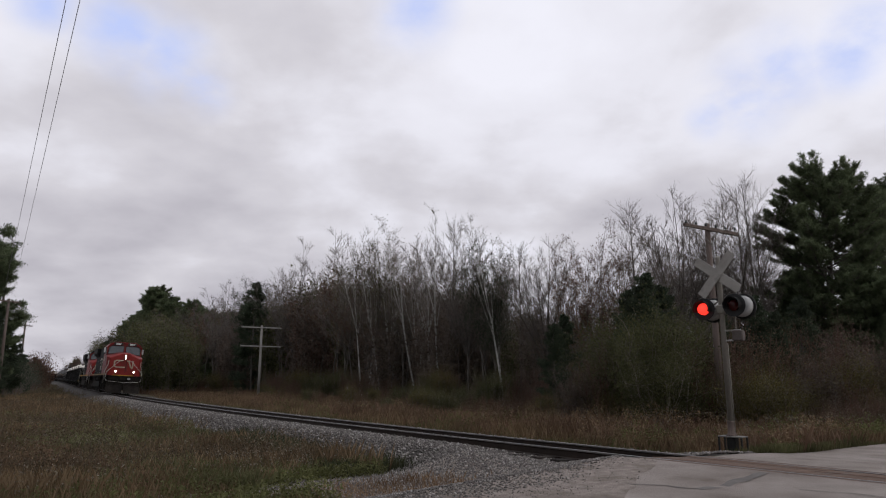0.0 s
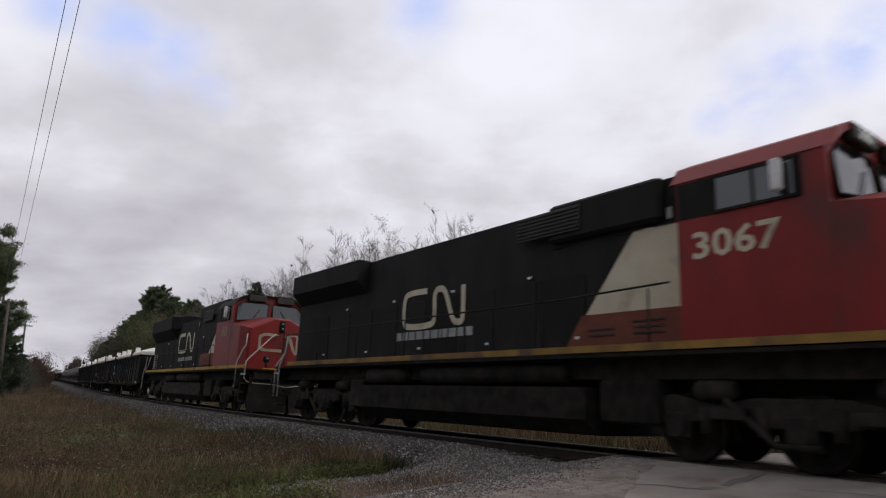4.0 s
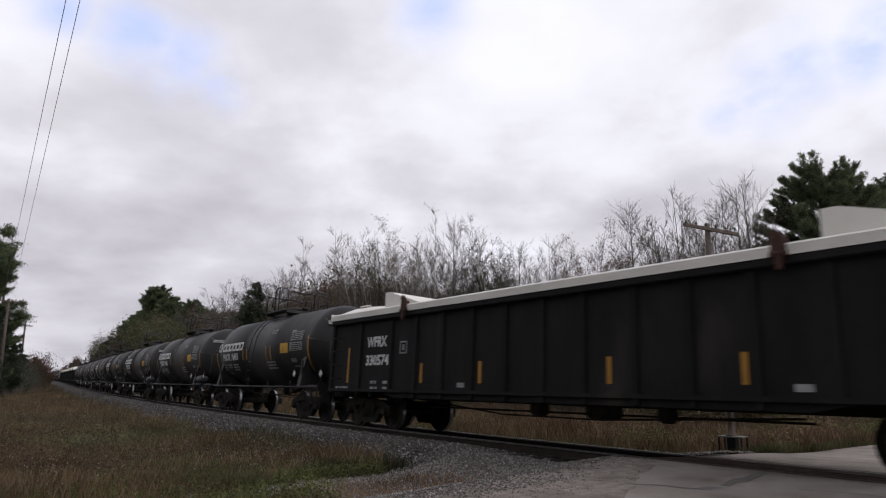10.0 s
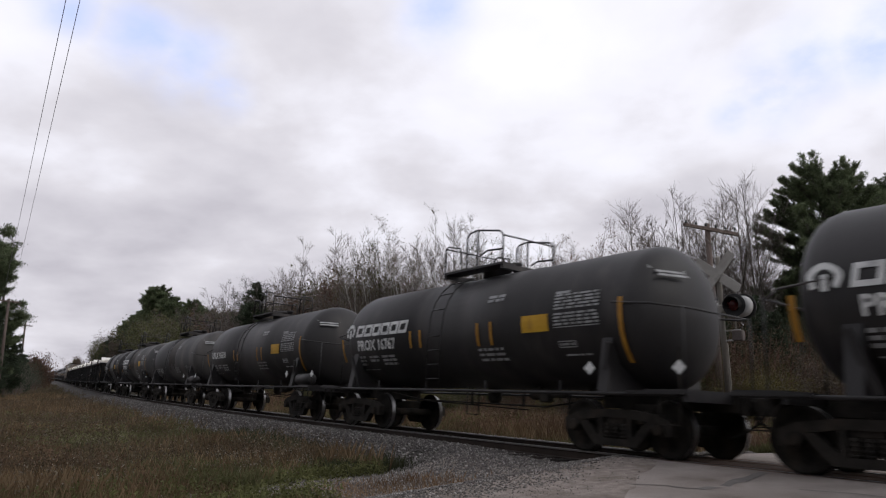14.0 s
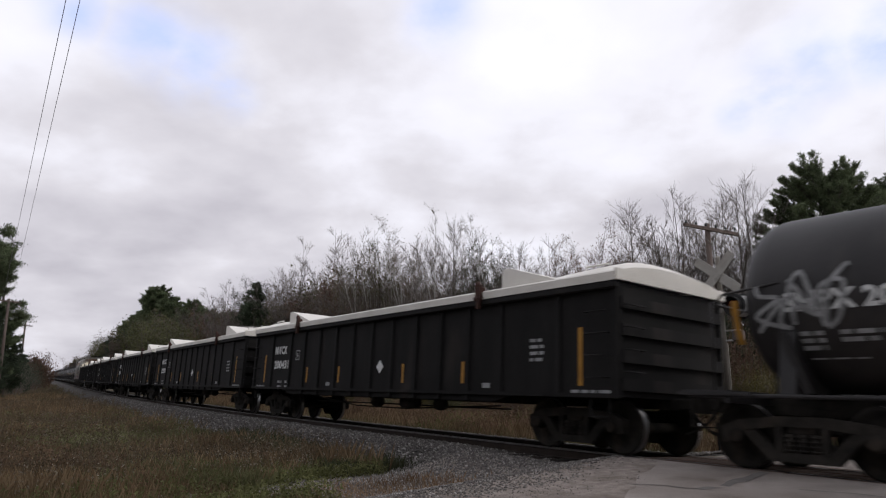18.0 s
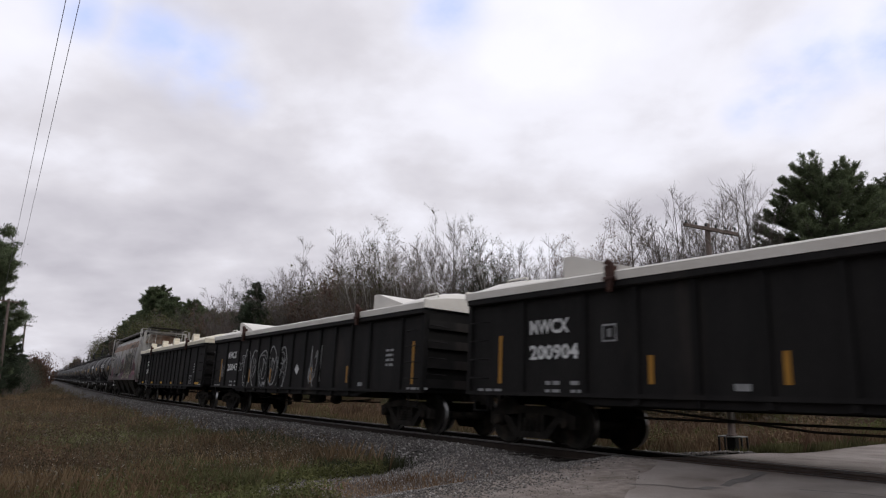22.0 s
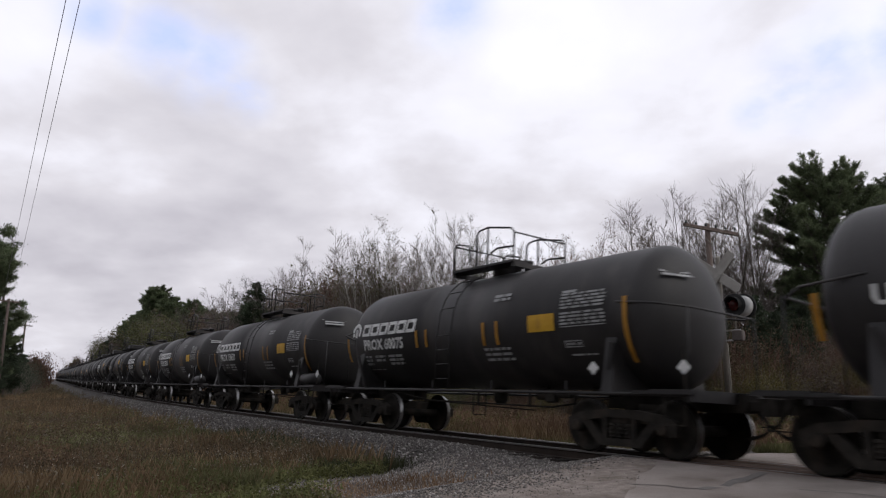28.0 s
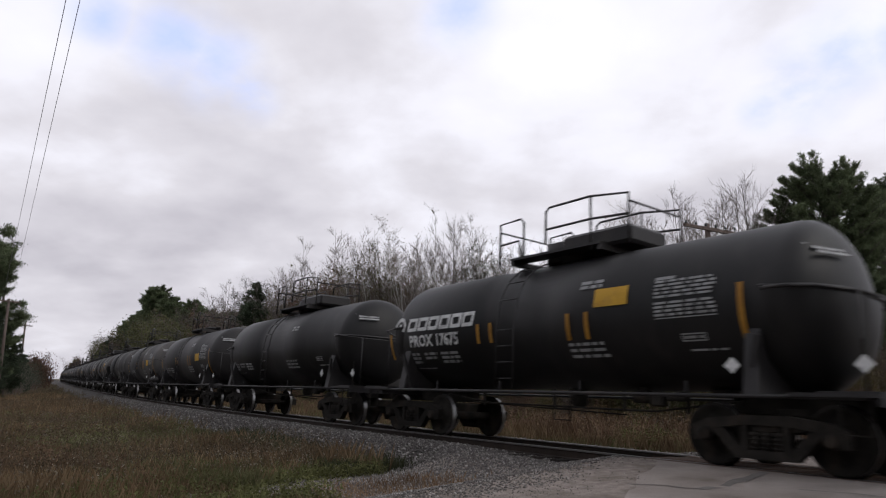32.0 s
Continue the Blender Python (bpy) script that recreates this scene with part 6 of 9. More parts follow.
        part("radiator", Shape().loft([[(x, -1.08, zb), (x, -w, 3.98), (x, -w, 4.66), (x, -0.9, 4.72), (x, 0.9, 4.72), (x, w, 4.66), (x, w, 3.98), (x, 1.08, zb)] for x, w, zb in ((-10.35, 1.12, 3.5), (-9.6, 1.5, 3.45), (-4.3, 1.5, 3.45), (-3.7, 1.12, 4.1))]), M_BLACK, ob, "black flared radiator housing")
        part("upper_hood", Shape().box((2.75, 0, 4.48), (4.7, 2.3, 0.60), chamfer=0.05), M_BLACK, ob)
        part("horn", Shape().lathe([(0.0, 0.03), (0.35, 0.05), (0.45, 0.10)], "x", 10, (-0.5, -0.3, 4.42)).lathe([(0.0, 0.03), (0.3, 0.05), (0.4, 0.09)], "x", 10, (-0.45, -0.1, 4.48)).box((-0.4, -0.2, 4.3), (0.1, 0.3, 0.25)), M_UNDER, ob)
        part("end_panel", Shape().box((-10.37, 0, 2.9), (0.05, 2.0, 2.3)), M_RED, ob, "red hood end panel")
        part("air_box", Shape().box((4.0, -1.25, 2.12), (2.9, 0.42, 0.56), chamfer=0.05), M_RUSTRED, ob, "dusty brown-red side box")
        for k in range(7):
            part("louver", shared("louv", lambda: Shape().box((0, 0, 0), (0.95, 0.05, 0.07), pose(0, 0, 0, 30, 0, 0).to_3x3()).mesh("louver", M_GREYCAR)), None, ob, at=pose(-9.5, -1.11, 1.95 + 0.13 * k))
    # doors and grilles along the hood
    for i in range(9):
        x = -8.0 + i * 1.28
        part("hood_door", shared(("hdoor",), lambda: Shape().box((0, 0, 0), (1.18, 0.02, 1.35), chamfer=0.008).mesh("hood_door", M_BLACK)), None, ob, at=pose(x, -hw - 0.008, 2.5))
        part("door_latch", shared(("hlatch",), lambda: Shape().box((0, 0, 0), (0.10, 0.03, 0.05)).mesh("door_latch", M_WHITE)), None, ob, at=pose(x + 0.4, -hw - 0.02, 3.28 if i % 2 else 2.0))
    # paint: stripe behind the cab, emblem, lettering
    y = -hw - 0.022
    sh = Shape()
    if first:
        quad(sh, [(2.85, y, 2.40), (cx, y, 2.40), (cx, y, 3.80), (3.95, y, 3.80)])
    else:
        quad(sh, [(2.55, y, 2.40), (3.75, y, 2.40), (cx, y, 3.55), (cx, y, 4.25), (4.55, y, 4.25), (4.3, y, 4.12)])
        red = Shape()
        quad(red, [(3.75, y - 0.004, 2.40), (cx, y - 0.004, 2.40), (cx, y - 0.004, 3.55)])
        part("red_stripe", red, M_RED, ob, "red diagonal stripe")
    part("cream_stripe", sh, M_CREAM, ob, "cream diagonal stripe")
    sh = Shape()
    quad(sh, [(2.3, y, 1.72), (cx, y, 1.72), (cx, y, 2.40), (2.75, y, 2.40)])
    part("lower_panel", sh, M_RUSTRED, ob, "dusty brown-red lower panel")
    part("emblem", stroke_mesh("emblem", emblem_paths(-3.2, 2.55, 2.4, 0.85) if first else emblem_paths(-3.62, 2.72, 3.1, 0.88), 0.15 if first else 0.18, M_CREAM, y - 0.006), None, ob, "cream painted bracket and zigzag emblem")
    part("small_print", bars_mesh("small_print", lines_of(-3.5, -0.4, 2.42, 1, 0.2, 0.20, 5), M_DIM, y - 0.006), None, ob, "worn small lettering")
    part("cab_number", text_mesh(number, 5.35 if first else 6.0, 3.02, 0.40, M_CREAM if first else M_STREAK, -1.526, 1.35 if len(number) > 2 else 0.75), None, ob, "cream cab number %s" % number)
    em = Shape()
    for pts, r in (([(-0.28, 3.02), (-0.68, 3.02), (-0.86, 2.92), (-0.86, 2.50), (-0.72, 2.42), (0.02, 2.42)], 0.055), ([(0.18, 3.0), (0.34, 2.96), (0.52, 2.50), (0.62, 2.36), (0.68, 2.40), (0.68, 3.0)], 0.06)):
        for (ya, za), (yb, zb) in zip(pts, pts[1:]):
            n = math.hypot(yb - ya, zb - za)
            em.box((9.035, (ya + yb) / 2, (za + zb) / 2), (0.016, n + r, 2 * r), pose(0, 0, 0, math.degrees(math.atan2(zb - za, yb - ya)), 0, 0).to_3x3())
    part("nose_emblem", em, M_OLDCREAM, ob, "cream painted nose emblem")
    for k in range(5):
        part("vent_slot", shared("vslot", lambda: Shape().box((0, 0, 0), (0.6, 0.02, 0.03)).mesh("vent_slot", M_DARKSPRAY)), None, ob, at=pose(4.2 - (k // 3) * 1.0, -hw - (0.40 if not first else 0.03), 2.02 + 0.1 * (k % 3)))
    for x in (4.6, 3.9, 2.2) if first else (4.75, 0.2):
        part("hood_hatch", Shape().box((x, -hw - 0.012, 4.02), (0.5, 0.02, 0.5), chamfer=0.006), M_BLACK, ob)
        part("hatch_label", Shape().box((x + 0.08, -hw - 0.028, 3.98), (0.10, 0.012, 0.20)), M_DIM, ob, "small pale label")
    part("intake_grille", Shape().box((2.0 if first else 2.1, -1.27 if first else -1.165, 4.25), (1.7, 0.03, 0.5), chamfer=0.01), M_DARKSPRAY, ob, "black intake grille")
    for k in range(6):
        part("grille_bar", Shape().box((2.0 if first else 2.1, -1.29 if first else -1.185, 4.06 + 0.075 * k), (1.64, 0.02, 0.02)), M_UNDER, ob)
    # side handrail
    part("side_handrail", Shape().tube([(-9.6, -1.5, 2.66), (2.6, -1.5, 2.66), (4.9, -1.5, 2.72)], 0.018), M_UNDER, ob)
    for i in range(7):
        part("stanchion", shared("stan", lambda: Shape().tube([(0, 0, 1.6), (0, 0, 2.66)], 0.016).mesh("stanchion", M_UNDER)), None, ob, at=pose(-9.6 + 2.35 * i, -1.5, 0))
    # rear end
    part("rear_sill", Shape().box((-h + 0.75, 0, 1.40), (0.12, 3.0, 0.45)), M_UNDER, ob)
    for side in (-1, 1):
        part("handrail", Shape().tube([(-h + 1.35, side * 1.5, 2.6), (-h + 1.3, side * 1.52, 2.1), (-h + 1.0, side * 1.55, 1.7), (-h + 1.0, side * 1.55, 0.7)], 0.028), M_HANDLE, ob, "pale rear handrail")
        part("handrail", Shape().tube([(-h + 0.75, side * 1.2, 2.65), (-h + 0.75, side * 1.3, 2.1), (-h + 0.55, side * 1.48, 1.7), (-h + 0.55, side * 1.5, 0.7)], 0.028), M_HANDLE, ob, "pale rear handrail")
        for k in range(4):
            part("step", Shape().box((-h + 0.78, side * 1.35, 0.45 + 0.33 * k), (0.45, 0.35, 0.04)), M_UNDER, ob)
            part("step_edge", Shape().box((-h + 0.78, side * 1.53, 0.45 + 0.33 * k), (0.45, 0.02, 0.04)), M_HANDLE if k == 3 else M_UNDER, ob)
    # tanks under the frame
    part("fuel_tank", Shape().loft([[(x, -1.05, 0.28), (x, -1.42, 0.55), (x, -1.42, 1.10), (x, 1.42, 1.10), (x, 1.42, 0.55), (x, 1.05, 0.28)] for x in (-4.7, 3.1)]), M_UNDER, ob)
    for a, b in ((-4.5, -2.6), (-2.0, 2.6)):
        part("air_reservoir", Shape().lathe([(a, 0.05), (a + 0.08, 0.20), (b - 0.08, 0.20), (b, 0.05)], "x", 16, (0, -1.22, 1.34)), M_UNDER, ob)
    loco_truck(ob, 6.6)
    loco_truck(ob, -7.2)
    coupler(ob, 9.95, 1)
    coupler(ob, -h + 0.45, -1)
    return ob


def build_train():
    locomotive(-53.7, -32.1, "lead", "3067")
    locomotive(-31.3, -8.5, "second", "80")
    small = [("scrawl", 1.0, 1.9, 1.3, 2.4, 1, 0.03), ("scrawl", 11.8, 12.45, 1.2, 2.2, 1, 0.045)]
    small += [("ring", 9.95, 10.2, 2.12, 2.28, 1, 0.04), ("word", 9.75, 10.55, 1.62, 1.98, 1, 0.045), ("cross", 9.9, 10.4, 1.22, 1.58, 1, 0.04)]
    small += [("bubble", 3.35 + 0.92 * i, 3.93 + 0.92 * i, 1.28 + 0.36 * j, 1.56 + 0.36 * j, 1, 0.032) for i in range(4) for j in range(3)]
    gondola(-7.11, 9.18, "humped", "flat", "TILX", "3960", 1, small)
    gondola(10.33, 26.59, "humped", "tall", "TILX", "5202 12", 2, [("scrawl", 6.3, 7.1, 1.3, 2.0, 1, 0.04), ("scrawl", 10.2, 11.3, 1.0, 1.9, 3, 0.04), ("bubble", 11.6, 12.4, 1.4, 2.1, 2, 0.05)])
    gondola(27.84, 43.97, "low", "flat", "TILX", "3434", 3)
    gondola(45.28, 61.5, "low", "tall", "WFRX", "330574", 4)
    tank(63.3, 73.35, 1, None, "PROX 16484", "maker")
    tank(75.85, 86.11, 2, None, "PROX 16486", "maker")
    tank(88.6, 100.0, 4, None, "PROX 13304", "maker")
    tank(102.5, 114.3, 5, None, "PROX 13302", "maker")
    tank(116.6, 126.87, 7, None, "PROX 16767", "maker")
    tank(129.4, 140.3, 8, None, "UTLX 95530", "plain")
    tank(142.8, 153.1, 10, None, "", "blank", old=True)
    tank(155.6, 167.03, 11, None, "PROX 16336", "maker", old=True)
    t = tank(169.5, 180.58, 13, None, "SHPX 206572", "plain")
    rt = (1.30, 2.40)
    part("graffiti", stroke_mesh("graffiti", scrawl(31, -5.2, -4.0, 1.9, 2.7, 3), 0.06, M_SCRAWL, -1.0, (1.32, 2.40)), None, t, "pale sprayed scrawl")
    part("graffiti", stroke_mesh("graffiti", scrawl(33, 0.2, 1.6, 1.8, 2.8, 3), 0.07, M_SCRAWL, -1.0, (1.32, 2.40)), None, t, "pale sprayed scrawl")
    for f, r, n, s, scr in ((182.3, 198.67, "200431", 5, None), (199.88, 216.43, "200930", 6, None), (217.72, 234.04, "200508", 7, None), (235.56, 251.7, "200904", 8, None), (253.26, 269.29, "20043", 9, [("bubble", 3.6, 7.9, 0.95, 2.35, 5, 0.055), ("block", 3.7, 7.8, 1.0, 2.2, 5, 0.035), ("ring", 7.2, 7.8, 1.75, 2.3, 1, 0.05), ("scrawl", 3.0, 3.5, 1.5, 1.9, 1, 0.03), ("scrawl", 9.7, 10.6, 1.0, 2.3, 3, 0.05), ("scrawl", 0.9, 1.5, 1.2, 2.1, 2, 0.035)])):
        gondola(f, r, "low", "tall", "MWCX", n, s, scr)
    gondola(270.89, 287.13, "humped", "flat", "TILX", "3477", 10, None, cream=True)
    hopper(288.35, 304.07)
    tank(306.0, 316.26, 14, None, "PROX 15215", "maker")
    tank(318.8, 329.56, 16, None, "PROX 15", "maker")
    tank(332.1, 343.19, 17, None, "UTLX 95229", "plain")
    tank(345.7, 355.69, 19, None, "PROX 60075", "maker")
    tank(358.2, 368.41, 20, None, "PROX 13630", "maker")
    tank(370.9, 380.71, 22, None, "PROX 55830", "maker")
    tank(383.2, 393.22, 23, None, "PROX 16263", "maker")
    t = tank(395.7, 406.22, 25, None, "GATX 147", "plain", tall=True)
    for a, b, w in ((3.6, 4.6, 0.035), (6.2, 7.3, 0.04)):
        part("graffiti", stroke_mesh("graffiti", block_letters(int(a * 10), -5.26 + a, -5.26 + b, 1.75, 2.25, 3), w, M_DIM, -1.0, (1.31, 2.40)), None, t, "thin pale sprayed scrawl")
    tank(408.7, 418.94, 26, None, "PROX 17675", "maker", tall=True)
    end = 418.94
    for i in range(18):
        tank(end + 2.5, end + 13.0, 30 + i, None, "", "plain" if i % 3 else "blank", old=i in (2, 3, 4, 8, 11, 12), tall=i % 4 == 0)
        end += 13.0


build_train()
# ---- crossing signal, line poles, wires ----
M_MAST = surface("weathered_grey_paint", (0.16, 0.145, 0.125), (0.25, 0.23, 0.20), scale=3, rough=0.7, bump=0.15, stretch=(1, 1, 0.3), dirt=(0.15, 0.12, 0.09), dirt_scale=2.0)
M_BOARD = surface("faded_white_board", (0.26, 0.245, 0.222), (0.37, 0.35, 0.32), scale=3, rough=0.8, bump=0.15, dirt=(0.2, 0.19, 0.17), dirt_scale=3)
M_HOOD = surface("black_lamp_paint", (0.012, 0.012, 0.012), (0.025, 0.025, 0.025), scale=4, rough=0.5, bump=0.05)
M_LENS = surface("dark_red_lens", (0.03, 0.004, 0.004), (0.05, 0.007, 0.006), scale=2, rough=0.15, bump=0)
M_REDLIT = glow("lit_red_lens", (1.0, 0.035, 0.022), 1.6)
M_POLE = surface("old_pole_wood", (0.075, 0.055, 0.047), (0.16, 0.125, 0.11), scale=5, rough=0.95, bump=0.6, stretch=(1, 1, 0.12))
M_GREYWOOD = surface("grey_pole_wood", (0.22, 0.205, 0.19), (0.32, 0.30, 0.28), scale=5, rough=0.95, bump=0.5, stretch=(1, 1, 0.12))
M_INSULATOR = surface("insulator_glass", (0.05, 0.06, 0.06), (0.09, 0.10, 0.10), scale=3, rough=0.2, bump=0)
M_WIRE = surface("wire", (0.20, 0.19, 0.21), (0.29, 0.28, 0.30), scale=2, rough=0.6, bump=0)
M_LAMPGREY = surface("pale_lamp_paint", (0.30, 0.30, 0.30), (0.42, 0.42, 0.41), scale=4, rough=0.6, bump=0.05, dirt=(0.2, 0.19, 0.17), dirt_scale=3)
M_BOXRED = surface("weathered_box", (0.075, 0.062, 0.056), (0.12, 0.10, 0.092), scale=4, rough=0.8, bump=0.1)
M_CONCRETE = surface("concrete", (0.13, 0.125, 0.115), (0.20, 0.19, 0.18), scale=4, rough=0.95, bump=0.5)

LAMPS = []


def build_signal():
    p = Vector((6.40, 15.15, 0))
    s, off = near_line(p.x, p.y)
    p.z = land(s, off)
    a = on_line(s)[2]
    ob = tagged(new("crossing_signal"), "grey railway crossing mast with crossed boards and red lamps", "signal")
    # local axes: -Y faces the road user on the camera's side
    ob.matrix_basis = pose(p.x, p.y, p.z, 0, 0, math.degrees(a) - 90 + 5)
    g = 0.0
    part("foundation", Shape().box((0, 0, -0.02), (0.5, 0.5, 0.30), chamfer=0.03), M_CONCRETE, ob)
    part("base_box", Shape().box((0.0, 0.02, 0.32), (0.20, 0.20, 0.44), chamfer=0.02), M_HOOD, ob, "dark cable box round the mast's foot")
    part("base_lid", Shape().box((0.02, 0, 0.555), (0.54, 0.34, 0.025), chamfer=0.006), M_CONCRETE, ob, "pale plate over the cable box")
    for x in (-0.23, 0.27):
        for y in (-0.14, 0.14):
            part("base_post", Shape().box((x, y, 0.26), (0.035, 0.035, 0.57)), M_HOOD, ob)
    part("mast_base", Shape().lathe([(0.565, 0.12), (0.59, 0.12), (0.61, 0.08), (0.84, 0.072), (0.87, 0.085), (0.89, 0.065)], "z", 16), M_POLE, ob)
    part("mast", Shape().lathe([(0.6, 0.062), (4.55, 0.055), (4.58, 0.06), (4.62, 0.02)], "z", 16), M_MAST, ob, "grey painted steel mast")
    for ang, zc in ((38, 4.17), (-50, 4.17)):
        part("crossbuck_board", Shape().box((0, -0.09 if ang > 0 else -0.11, zc), (1.22, 0.025, 0.21), pose(0, 0, 0, 0, ang, 0).to_3x3()), M_BOARD, ob, "faded white crossed board")
    part("board_clamp", Shape().box((0, -0.05, 4.12), (0.16, 0.12, 0.22)), M_MAST, ob)
    part("crossarm", Shape().tube([(-0.38, -0.02, 3.40), (0.36, -0.02, 3.42)], 0.03).box((0, 0, 3.37), (0.2, 0.16, 0.22), chamfer=0.03).tube([(-0.35, 0, 3.38), (0.0, 0, 3.60), (0.35, 0, 3.38)], 0.02), M_MAST, ob)
    for k, side in enumerate((-1, 1)):
        x, z = side * 0.355 - 0.03, 3.40 if side < 0 else 3.44
        lamp = part("lamp", Shape().lathe([(-0.05, 0.16), (-0.02, 0.15), (0.16, 0.13), (0.24, 0.08), (0.26, 0.02)], "y", 20, (x, 0, z)), M_MAST, ob, "grey lamp housing")
        part("background", Shape().lathe([(-0.075, 0.255), (-0.06, 0.26), (-0.05, 0.255)], "y", 28, (x, 0, z)), M_HOOD, lamp, "round black background plate")
        hood = Shape()
        ring = []
        for y in (-0.25, -0.06):
            ring.append([(x + r * math.sin(t), y if r > 0.16 else y, z + r * math.cos(t)) for r, ts in ((0.185, range(-10, 11)), (0.175, range(10, -11, -1))) for t in [q * 0.2 for q in ts]])
        part("visor", hood.loft(ring), M_BLACK, lamp, "black visor")
        part("back_housing", Shape().lathe([(0.10, 0.15), (0.13, 0.235), (0.34, 0.245), (0.36, 0.15)], "y", 20, (x + 0.02, 0, z)), M_LAMPGREY, lamp, "pale grey housing of the lamp facing away")
        part("back_background", Shape().lathe([(0.36, 0.29), (0.375, 0.295), (0.385, 0.29)], "y", 28, (x + 0.02, 0, z)), M_HOOD, lamp, "round black plate of the lamp facing away")
        part("back_visor", Shape().lathe([(0.38, 0.185), (0.66, 0.185), (0.66, 0.17), (0.39, 0.17)], "y", 20, (x + 0.02, 0, z), caps=False), M_HOOD, lamp, "black visor of the lamp facing away")
        # the lens turns between its lit and its dark face
        lens = part("lens", Shape().lathe([(-0.12, 0.02), (-0.115, 0.07), (-0.09, 0.105), (-0.06, 0.13), (-0.004, 0.135)], "y", 24), M_REDLIT, lamp, "red signal lens")
        lens.data.materials.append(M_LENS)
        back = Shape().lathe([(0.12, 0.02), (0.115, 0.07), (0.09, 0.105), (0.06, 0.13), (0.004, 0.135)], "y", 24)
        bm = bmesh.new()
        bm.from_mesh(lens.data)
        vs = [bm.verts.new(q) for q in back.v]
        for f in back.f:
            fc = bm.faces.new([vs[i] for i in f])
            fc.material_index = 1
        bm.to_mesh(lens.data)
        bm.free()
        lens.location = (x, -0.065, z)
        LAMPS.append((lens, k, (x, -0.065, z)))
    part("bell_box", Shape().box((0.34, 0, 2.76), (0.24, 0.16, 0.24), chamfer=0.02), M_BOXRED, ob, "weathered grey-brown junction box")
    for z in (2.66, 2.88):
        part("box_bracket", Shape().box((0.2, 0, z), (0.40, 0.05, 0.035)), M_LAMPGREY, ob)
    part("conduit", Shape().tube([(0.30, 0, 2.86), (0.30, 0, 3.1), (0.31, 0, 3.40)], 0.016), M_MAST, ob)
    part("cable_conduit", Shape().tube([(0.07, 0.03, 0.6), (0.065, 0.03, 2.6)], 0.014), M_MAST, ob)


def near_line(x, y):
    """The nearest place on the track: distance along and beside it."""
    best = min(range(400, len(LINE) - 1), key=lambda i: (LINE[i][0] - x) ** 2 + (LINE[i][1] - y) ** 2)
    a = LINE[best]
    return S0 + best * STEP, -(math.cos(a[2]) * (x - a[0]) + math.sin(a[2]) * (y - a[1]))


build_signal()


def line_pole(x, y, high, arms, arm_long, yaw, mat, label, r=0.13, lean=0.0):
    s, off = near_line(x, y)
    z = level(s) + land(s, off)
    ob = tagged(new("line_pole"), label, "pole", "poles along the line")
    ob.matrix_basis = pose(x, y, z - 0.1, 0, lean, yaw)
    part("shaft", Shape().lathe([(0, r), (high * 0.5, r * 0.86), (high, r * 0.72), (high + 0.04, 0.03)], "z", 12), mat, ob)
    for k, za in enumerate(arms):
        arm = part("crossarm", Shape().box((0, -r - 0.03, za), (arm_long, 0.09, 0.11), pose(0, 0, 0, 0, 1.5, 0).to_3x3()), mat, ob)
        for i in range(6):
            q = (i - 2.5) / 2.5
            if abs(q) < 0.15:
                continue
            part("insulator", Shape().lathe([(0.05, 0.012), (0.10, 0.012), (0.11, 0.035), (0.15, 0.04), (0.19, 0.025), (0.21, 0.005)], "z", 10, (q * arm_long * 0.46, -r - 0.03, za)), M_INSULATOR, arm)
        for side in (-1, 1):
            part("arm_brace", Shape().tube([(side * 0.55, -r - 0.02, za - 0.04), (0, -r + 0.02, za - 0.55)], 0.012), M_MAST, arm)
    return ob


line_pole(9.45, 23.0, 7.4, (7.17,), 2.7, 28, M_POLE, "dark wooden line pole with one crossarm and insulators")
pb, pc = beside(58.5, -11.5), beside(90, -9.0)
line_pole(pb.x, pb.y, 7.1, (6.9, 5.1), 3.8, 8, M_GREYWOOD, "weathered grey line pole with two crossarms", 0.14)
line_pole(pc.x, pc.y, 6.2, (), 3.0, 20, M_GREYWOOD, "weathered grey line pole without arms", 0.14)
line_pole(-35.0, 53.0, 8.2, (8.0,), 1.6, 57, M_POLE, "wooden roadside power pole with a short crossarm")
line_pole(-53.0, 84.0, 8.8, (8.5,), 1.6, 57, M_POLE, "wooden roadside power pole with a short crossarm")
line_pole(10.3, -14.7, 8.4, (8.1,), 1.6, 57, M_POLE, "wooden roadside power pole with a short crossarm")


def wire(a, b, sag, name, label):
    pts = []
    for i in range(25):
        t = i / 24
        q = Vector(a).lerp(Vector(b), t)
        q.z -= 4 * sag * t * (1 - t)
        pts.append(q)
    ob = part(name, Shape().tube(pts, 0.007, 5), M_WIRE)
    return tagged(ob, label, "wire", "overhead wires")


wire((-35.5, 53.0, 8.05), (10.40, -14.5, 8.05), 0.05, "overhead_wire", "thin dark overhead power wire between poles")
wire((-34.8, 53.0, 8.05), (10.34, -14.4, 8.25), 0.05, "overhead_wire", "thin dark overhead power wire between poles")
wire((-53.6, 83.6, 8.5), (-35.5, 53.0, 8.05), 0.3, "overhead_wire", "thin dark overhead power wire between poles")
wire((-52.4, 84.4, 8.5), (-34.6, 53.0, 8.05), 0.3, "overhead_wire", "thin dark overhead power wire between poles")
